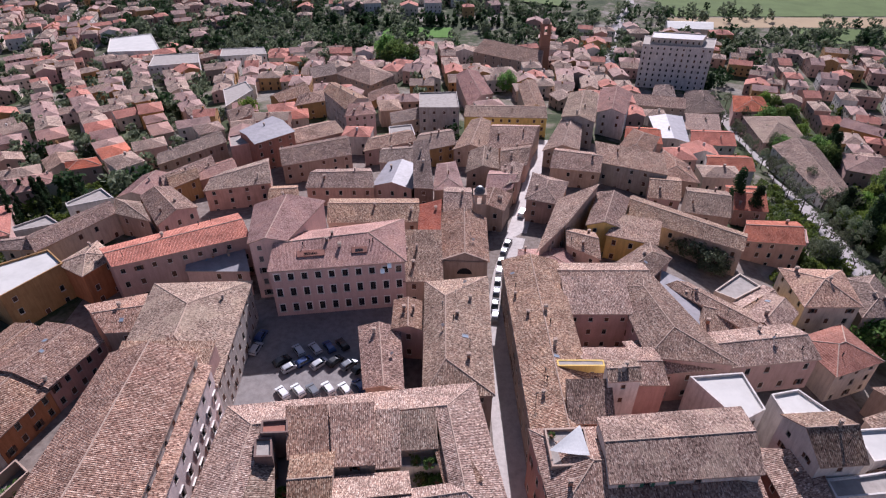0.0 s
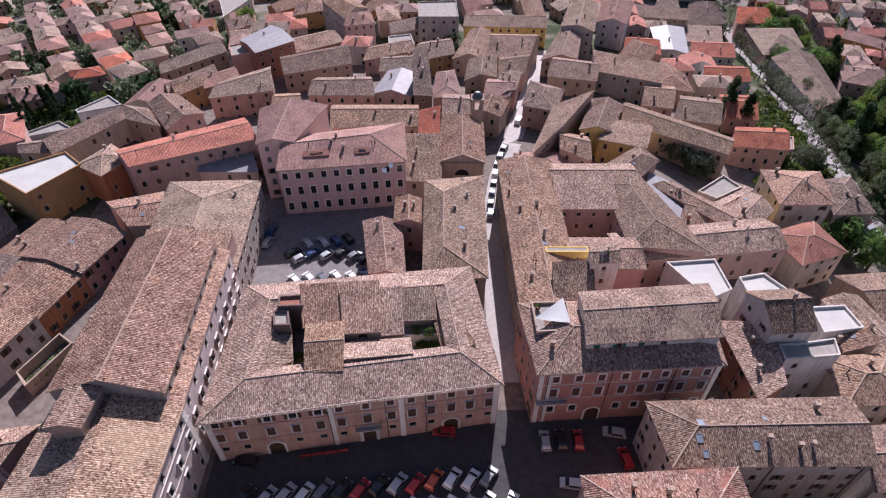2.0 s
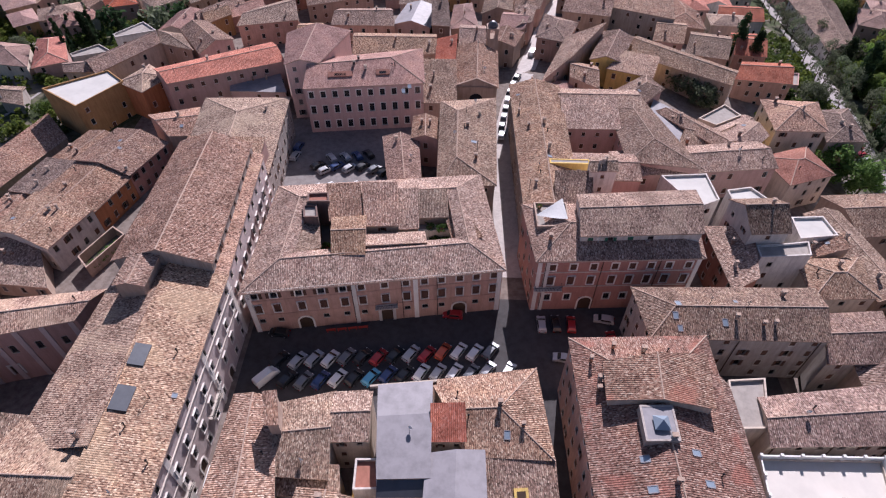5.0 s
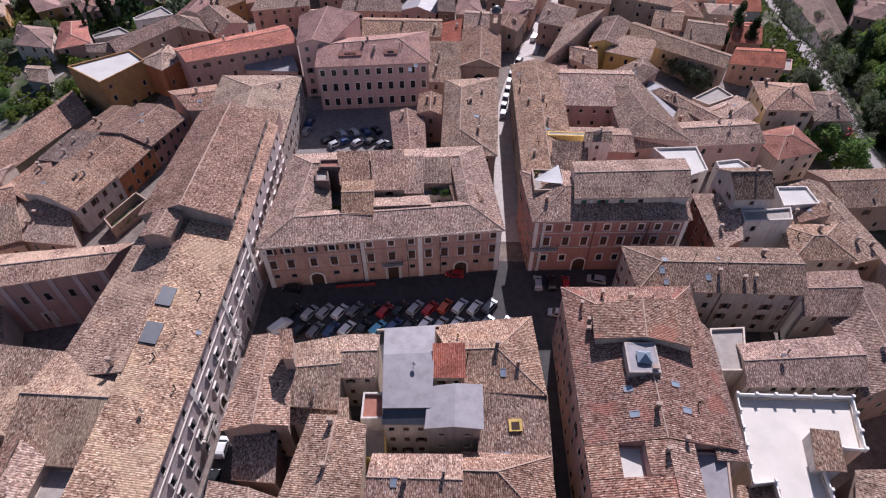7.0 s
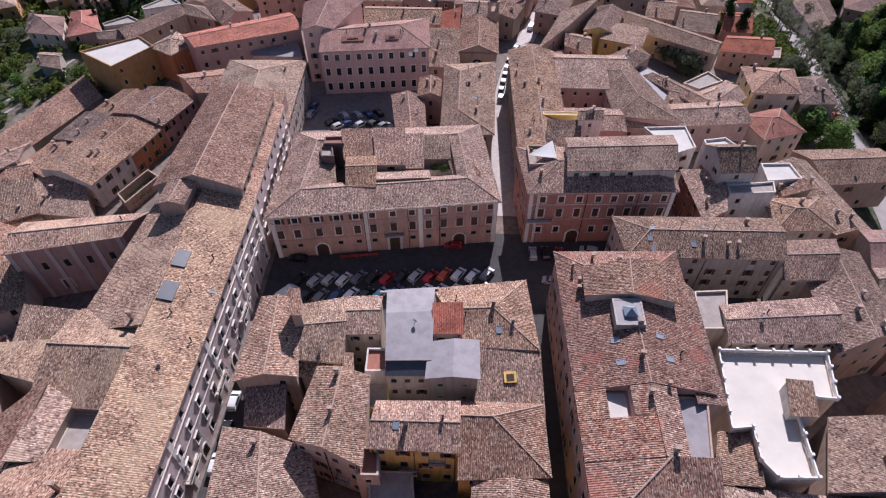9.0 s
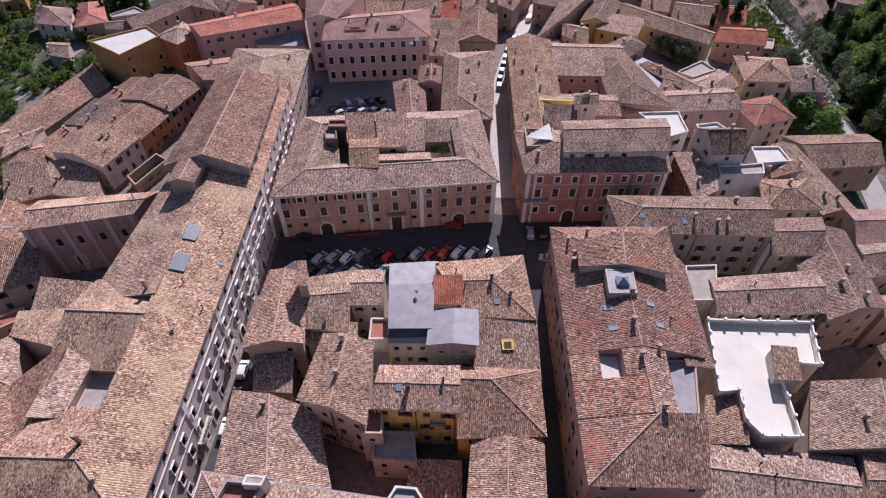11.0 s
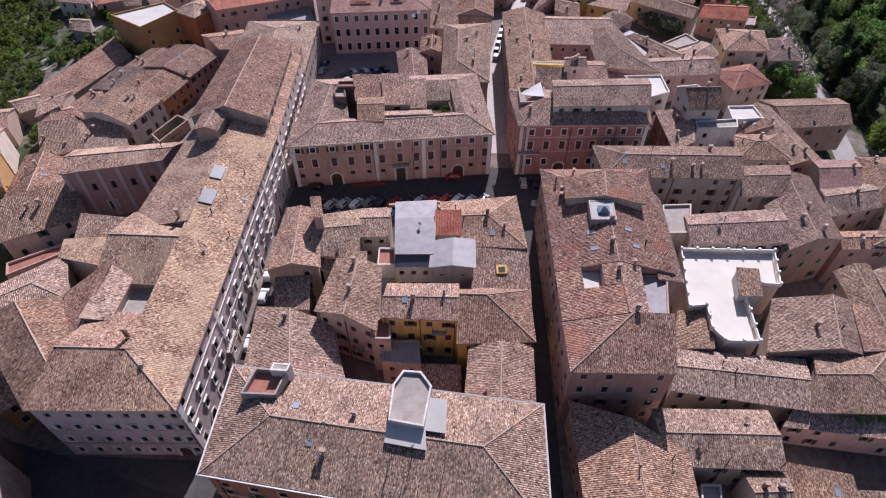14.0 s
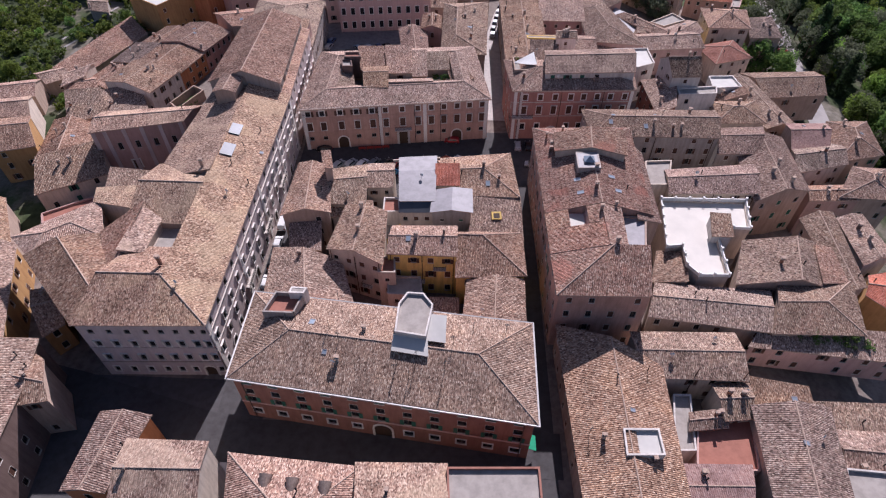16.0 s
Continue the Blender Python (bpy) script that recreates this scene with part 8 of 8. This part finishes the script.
def church_front():
    """Cornice, raking pediment, lunette and the bell-cote of the small church."""
    a, b_ = (-0.3, 116.3), (11.1, 115.8)
    o = parish_church.matrix_basis.translation
    m = wall_frame((a[0] - o.x, a[1] - o.y), (b_[0] - o.x, b_[1] - o.y), -o.z)
    l = math.dist(a, b_)
    band(parish_church, a, b_, 9.0, 0.4, 0.35, WALL["tan"], "cornice")
    for s in (-1, 1):
        bm = bmesh.new()
        n = l / 2
        pts = [(0, 9.4), (n, 9.4 + 0.4 * n), (n, 9.8 + 0.4 * n), (0, 9.8)]
        sides = [[bm.verts.new((l / 2 + s * (x - n), y, z)) for x, z in pts] for y in (0.01, 0.4)]
        for k in range(4):
            bm.faces.new((sides[0][k], sides[0][(k + 1) % 4], sides[1][(k + 1) % 4], sides[1][k]))
        for side in sides:
            bm.faces.new(side)
        bmesh.ops.recalc_face_normals(bm, faces=bm.faces)
        part("pediment", bm, WALL["tan"], parish_church, at=m)
    bm = bmesh.new()
    arc = [(1.9 * math.cos(k * math.pi / 10), 1.9 * math.sin(k * math.pi / 10)) for k in range(11)]
    bm.faces.new([bm.verts.new((l / 2 + x, 0.04, 5.2 + z)) for x, z in arc])
    part("lunette", bm, GLASS, parish_church, "dark half-round window", at=m)
    pilasters(parish_church, a, b_, (0.04, 0.96), 9.0, 0.8, WALL["tan"])
    ob = thing("bell_tower", 10.4, 142.6, 0.0, "small tan bell tower with arched openings and a dark dome", "tower")
    bm = bmesh.new()
    box(bm, -1.7, -1.7, -1.0, 1.7, 1.7, 11.0)
    part("shaft", bm, WALL["tan"], ob)
    for sx in (-1, 1):
        for sy in (-1, 1):
            bm = bmesh.new()
            box(bm, -0.45, -0.45, 0.05, 0.45, 0.45, 2.8)
            part("pillar", bm, WALL["tan"], ob, at=pose(sx * 1.25, sy * 1.25, 11.0))
    for z0, z1, r in ((13.8, 14.2, 1.9), (10.8, 11.05, 1.85)):
        bm = bmesh.new()
        box(bm, -r, -r, z0, r, r, z1)
        part("cornice", bm, WALL["tan"], ob)
    bm = bmesh.new()
    rings = [[bm.verts.new((1.6 * math.cos(k * math.pi / 10) * math.cos(i * math.pi / 4), 1.6 * math.cos(k * math.pi / 10) * math.sin(i * math.pi / 4), 14.2 + 1.7 * math.sin(k * math.pi / 10))) for i in range(8)] for k in range(5)]
    for r0, r1 in zip(rings, rings[1:]):
        for i in range(8):
            bm.faces.new((r0[i], r0[(i + 1) % 8], r1[(i + 1) % 8], r1[i]))
    bm.faces.new(rings[-1])
    part("dome", bm, PANEL, ob)


church_front()
# long house, block of houses
on_roof(long_house, chimneys=((54.5, 33.4), (56.5, 33.6), (60.0, 40.0)), lights=((40.5, 37.0), (39.6, 34.6), (48.0, 33.6)), masts=((52.0, 36.0),))
on_roof(block_d, chimneys=((8.5, 17.0), (12.0, 14.0)), lights=((9.5, 12.5),))
on_roof(block_e, chimneys=((0.5, -5.5),), lights=((-6.5, -7.0),))
on_roof(block_f, chimneys=((-17.0, 1.5),))

on_roof(college, lights=((-12.5, 108.0), (-14.0, 106.5)))
on_roof(court_house, chimneys=((18.0, 70.0), (21.5, 92.0)))
on_roof(east_block, chimneys=((3.0, 92.0), (5.0, 80.0), (6.0, 98.0)), lights=((4.5, 86.0),))


def sail(x, y, z):
    """A white shade sail over a roof terrace."""
    bm = bmesh.new()
    n = 8
    a, b_, c_ = Vector((-3.2, -1.2, 0.3)), Vector((2.9, -2.2, 0.4)), Vector((2.2, 2.8, 1.3))
    rows = []
    for i in range(n + 1):
        rows.append([])
        for j in range(n + 1 - i):
            u, v = i / n, j / n
            p = a + (b_ - a) * u + (c_ - a) * v
            p.z -= 0.8 * u * v * (1 - u - v) * 3 + 0.8 * u * (1 - u - v)
            rows[-1].append(bm.verts.new(p))
    for i in range(n):
        for j in range(n - i):
            bm.faces.new((rows[i][j], rows[i + 1][j], rows[i][j + 1]))
            if j < n - i - 1:
                bm.faces.new((rows[i + 1][j], rows[i + 1][j + 1], rows[i][j + 1]))
    ob = part("shade_sail", bm, WHITE, None)
    ob.matrix_basis = pose(x, y, z)
    tagged(ob, "white fabric shade sail over a roof terrace", "sail")


more(red_palace, [(16.6, 53.0), (23.0, 53.4), (23.0, 60.2), (16.4, 60.0)], 16.2, base=12.0, roof="flat", wall="tan", tiles=CEMENT, win=())
sail(19.6, 56.4, 17.3)

# dormer bands of the school roof
rf = ROOFS[college.name]
for f, w in ((0.30, 6.4), (0.66, 3.6)):
    p, q = (-40.1, 105.8), (-9.0, 109.8)
    x, y = p[0] + (q[0] - p[0]) * f - 0.3, p[1] + (q[1] - p[1]) * f + 3.6
    roof_panel(college, rf, x, y, w, 1.7, WALL["brick"], "dormer", "red recessed dormer band with dark windows")
    roof_panel(college, rf, x, y - 0.2, w * 0.5, 0.9, GLASS, "dormer_window", "dark dormer window")


# ---- pipes, vents, dishes and plants ----
def downpipe(parent, p, q, f, z0, z1, mat=None):
    o = parent.matrix_basis.translation
    m = wall_frame((p[0] - o.x, p[1] - o.y), (q[0] - o.x, q[1] - o.y), -o.z) @ pose(math.dist(p, q) * f, 0, 0)
    bm = bmesh.new()
    bmesh.ops.create_cone(bm, cap_ends=True, segments=6, radius1=0.08, radius2=0.08, depth=z1 - z0, matrix=pose(0, 0.14, (z0 + z1) / 2))
    for k in range(3):
        z = z0 + (z1 - z0) * (k + 0.5) / 3
        box(bm, -0.11, 0.0, z - 0.04, 0.11, 0.24, z + 0.04)
    part("downpipe", bm, mat or COPPER, parent, "dark metal rain pipe", at=m)


COPPER = rough_paint("dark_copper", (0.10, 0.06, 0.045), 0.5, 0.5)
for f in (0.405, 0.60, 0.74):
    downpipe(palace, (-38.1, 38.0), (10.0, 45.4), f, 0.2, 12.5)
for f in (0.055, 0.40, 0.75):
    downpipe(red_palace, (16.3, 45.5), (47.5, 47.5), f, 0.2, 15.0)
for f in (0.03, 0.97):
    downpipe(front_palace, (-32.4, -39.3), (16.0, -45.1), f, 0.2, 13.2)


def corner(ob, k):
    """The two ends of one wall of a building, in world places."""
    o = ob.matrix_basis.translation
    poly = ROOFS[ob.name].poly
    a, b_ = poly[k], poly[(k + 1) % len(poly)]
    return (a[0] + o.x, a[1] + o.y), (b_[0] + o.x, b_[1] + o.y)


for ob, tops in ((block_e, 12.0), (block_f, 11.7), (block_b, 10.2), (long_house, 12.2), (se_b, 10.7), (grey_house, 9.7), (great_house, 16.0)):
    a, b_ = corner(ob, 0)
    for f in (0.04, 0.5, 0.96):
        downpipe(ob, a, b_, f, 0.2, tops)
# thin grey cover added on the unseen rear wall to stop yellow bounce light
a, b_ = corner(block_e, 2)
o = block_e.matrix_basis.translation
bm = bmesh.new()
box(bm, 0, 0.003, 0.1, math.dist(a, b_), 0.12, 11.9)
part("rear_plaster", bm, WALL["grey"], block_e, "added thin grey cover that stops yellow bounce light", at=wall_frame((a[0] - o.x, a[1] - o.y), (b_[0] - o.x, b_[1] - o.y), -o.z))
a, b_ = corner(block_e, 0)
balcony(block_e, a, b_, 0.76, 8.3, 2.6, 1.0)
balcony(block_e, a, b_, 0.42, 4.4, 3.2, 1.1)
a, b_ = corner(block_f, 0)
balcony(block_f, a, b_, 0.7, 4.2, 2.2, 0.9)


def roof_bits():
    """Vent pipes, aerials, dishes and small chimneys over the old roofs."""
    r = random.Random(77)
    pipe = bmesh.new()
    bmesh.ops.create_cone(pipe, cap_ends=True, segments=7, radius1=0.1, radius2=0.1, depth=1.1, matrix=pose(0, 0, 0.4))
    bmesh.ops.create_cone(pipe, cap_ends=True, segments=7, radius1=0.2, radius2=0.05, depth=0.2, matrix=pose(0, 0, 1.05))
    pipe = mesh_of("vent_pipe", pipe, [IRON])
    dish = bmesh.new()
    ringed = []
    for rad, y in ((0.05, 0.0), (0.28, 0.06), (0.42, 0.15)):
        ringed.append([dish.verts.new((rad * math.cos(k * math.pi / 5), -y, rad * math.sin(k * math.pi / 5) + 0.9)) for k in range(10)])
    for r0, r1 in zip(ringed, ringed[1:]):
        for k in range(10):
            dish.faces.new((r0[k], r0[(k + 1) % 10], r1[(k + 1) % 10], r1[k]))
    dish.faces.new(ringed[0])
    box(dish, -0.03, 0.0, -0.3, 0.03, 0.06, 0.95)
    dish = mesh_of("satellite_dish", dish, [WHITE])
    for name, rf in list(ROOFS.items()):
        ob = bpy.data.objects[name]
        o = ob.matrix_basis.translation
        if rf is None or o.y > 130 or not -100 < o.x < 110 or not isinstance(rf, Roof):
            continue
        n = len(rf.poly)
        area = abs(sum(rf.poly[k][0] * rf.poly[(k + 1) % n][1] - rf.poly[(k + 1) % n][0] * rf.poly[k][1] for k in range(n))) / 2
        for _ in range(max(1, min(7, int(area / 75)))):
            k = r.randrange(n)
            s, d = r.random(), r.uniform(0.1, 0.85)
            x = d * (rf.poly[k][0] + s * (rf.poly[(k + 1) % n][0] - rf.poly[k][0]))
            y = d * (rf.poly[k][1] + s * (rf.poly[(k + 1) % n][1] - rf.poly[k][1]))
            z = rf.z(x, y)
            pick = r.random()
            if pick < 0.35:
                shared("vent_pipe", pipe, ob, pose(x, y, z, 0, 0, 0))
            elif pick < 0.55:
                chimney(ob, x, y, z)
            elif pick < 0.72:
                skylight(ob, rf, x, y, r.uniform(0.55, 0.85), r.uniform(0.7, 1.1))
            elif pick < 0.86:
                aerial(ob, x, y, z)
            else:
                shared("satellite_dish", dish, ob, pose(x, y, z, 0, 0, r.uniform(150, 210)))


roof_bits()


def hood_vent(parent, roof, x, y):
    """A small rounded tiled hood on a slope."""
    o = parent.matrix_basis.translation
    bm = bmesh.new()
    last = None
    for k in range(7):
        f = k / 6
        w, h = 1.0 * (1 - f) ** 0.6, 0.95 * (1 - f) ** 0.8
        ring = [bm.verts.new((w * math.cos(a * math.pi / 8), -1.2 + 2.6 * f, h * math.sin(a * math.pi / 8) + 0.12 * f - 0.1)) for a in range(9)]
        if last:
            for a in range(8):
                bm.faces.new((last[a], last[a + 1], ring[a + 1], ring[a]))
        else:
            bm.faces.new(ring)
        last = ring
    part("roof_vent", bm, TILE_CAP, parent, "small rounded tiled roof hood", at=pose(x - o.x, y - o.y, roof.z(x - o.x, y - o.y), -12, 0, 180))


for x, y in ((-22.6, -56.0), (-18.7, -56.4), (-14.0, -56.7)):
    hood_vent(s_a, ROOFS[s_a.name], x, y)


def planting(x, y, z, scale, label):
    """A clump of pot plants on a terrace."""
    name, _, crown, bole, h = KINDS["shrub"][0]
    ob = thing("terrace_plant", x, y, z, label, "plant", turn=rng.uniform(0, 360))
    shared("crown", crown, ob, Matrix.LocRotScale((0, 0, 0.45), None, (scale, scale, scale * 0.9)))
    bm = bmesh.new()
    bmesh.ops.create_cone(bm, cap_ends=True, segments=10, radius1=0.3, radius2=0.42, depth=0.55, matrix=pose(0, 0, 0.27))
    part("pot", bm, TERRACOTTA, ob)


for x, y, z, s in ((-4.5, 57.6, 10.6, 0.55), (-2.2, 57.2, 10.6, 0.7), (-0.8, 58.2, 10.6, 0.5), (-5.2, 59.4, 10.6, 0.45), (17.4, 58.6, 16.2, 0.35)):
    planting(x, y, z, s, "green pot plant on a roof terrace")
for x, y, s in ((-2.6, 53.6, 0.9), (-1.0, 55.4, 1.0), (-3.4, 55.8, 0.8), (-25.6, 53.6, 0.7)):
    planting(x, y, 8.0, s, "green plant in the palace courtyard")
for x, y, s in ((66.6, -22.4, 0.8), (69.2, -22.7, 1.0), (72.2, -23.0, 0.9), (75.2, -23.6, 1.0), (78.0, -24.2, 0.7)):
    planting(x, y, 6.0, s, "green pot plant on a house terrace")
for x, y, s in ((-77.6, 53.4, 0.7), (-76.6, 55.6, 0.8), (-75.8, 57.8, 0.75), (-75.2, 60.0, 0.6)):
    planting(x, y, 0.9, s, "green shrub in a pot along a yard wall")


def awning(parent, x, y, z, turn, w, colour):
    o = parent.matrix_basis.translation
    bm = bmesh.new()
    prof = [(0.0, 0.0), (0.05, 0.06), (1.3, -0.55), (1.32, -0.8), (1.28, -0.8), (1.26, -0.6)]
    sides = [[bm.verts.new((sx * w / 2, -d, h)) for d, h in prof] for sx in (-1, 1)]
    for k in range(len(prof)):
        k2 = (k + 1) % len(prof)
        bm.faces.new((sides[0][k], sides[1][k], sides[1][k2], sides[0][k2]))
    part("awning", bm, colour, parent, "green fabric shop awning", at=pose(x - o.x, y - o.y, z - o.z, 0, 0, turn))


awning(front_palace, 16.1, -43.6, 3.4, 90, 2.6, rough_paint("green_awning_cloth", (0.02, 0.30, 0.16), 0.8))


def barrier(x, y, turn):
    """A red plastic works barrier on two feet."""
    ob = thing("barrier", x, y, ground_z(x, y) + 0.12, "red plastic works barrier before the palace", "barrier", "barriers", turn=turn)
    bm = bmesh.new()
    box(bm, -0.95, -0.03, 0.25, 0.95, 0.03, 0.95)
    part("panel", bm, RED_PLASTIC, ob)
    for sx in (-0.7, 0.7):
        bm = bmesh.new()
        box(bm, sx - 0.06, -0.25, 0.0, sx + 0.06, 0.25, 0.08)
        box(bm, sx - 0.04, -0.04, 0.08, sx + 0.04, 0.04, 0.25)
        part("foot", bm, RED_PLASTIC, ob)


RED_PLASTIC = rough_paint("red_plastic", (0.36, 0.04, 0.03), 0.5)
for k in range(4):
    barrier(-23.4 + 2.1 * k, 38.6 + 0.32 * k, 9)
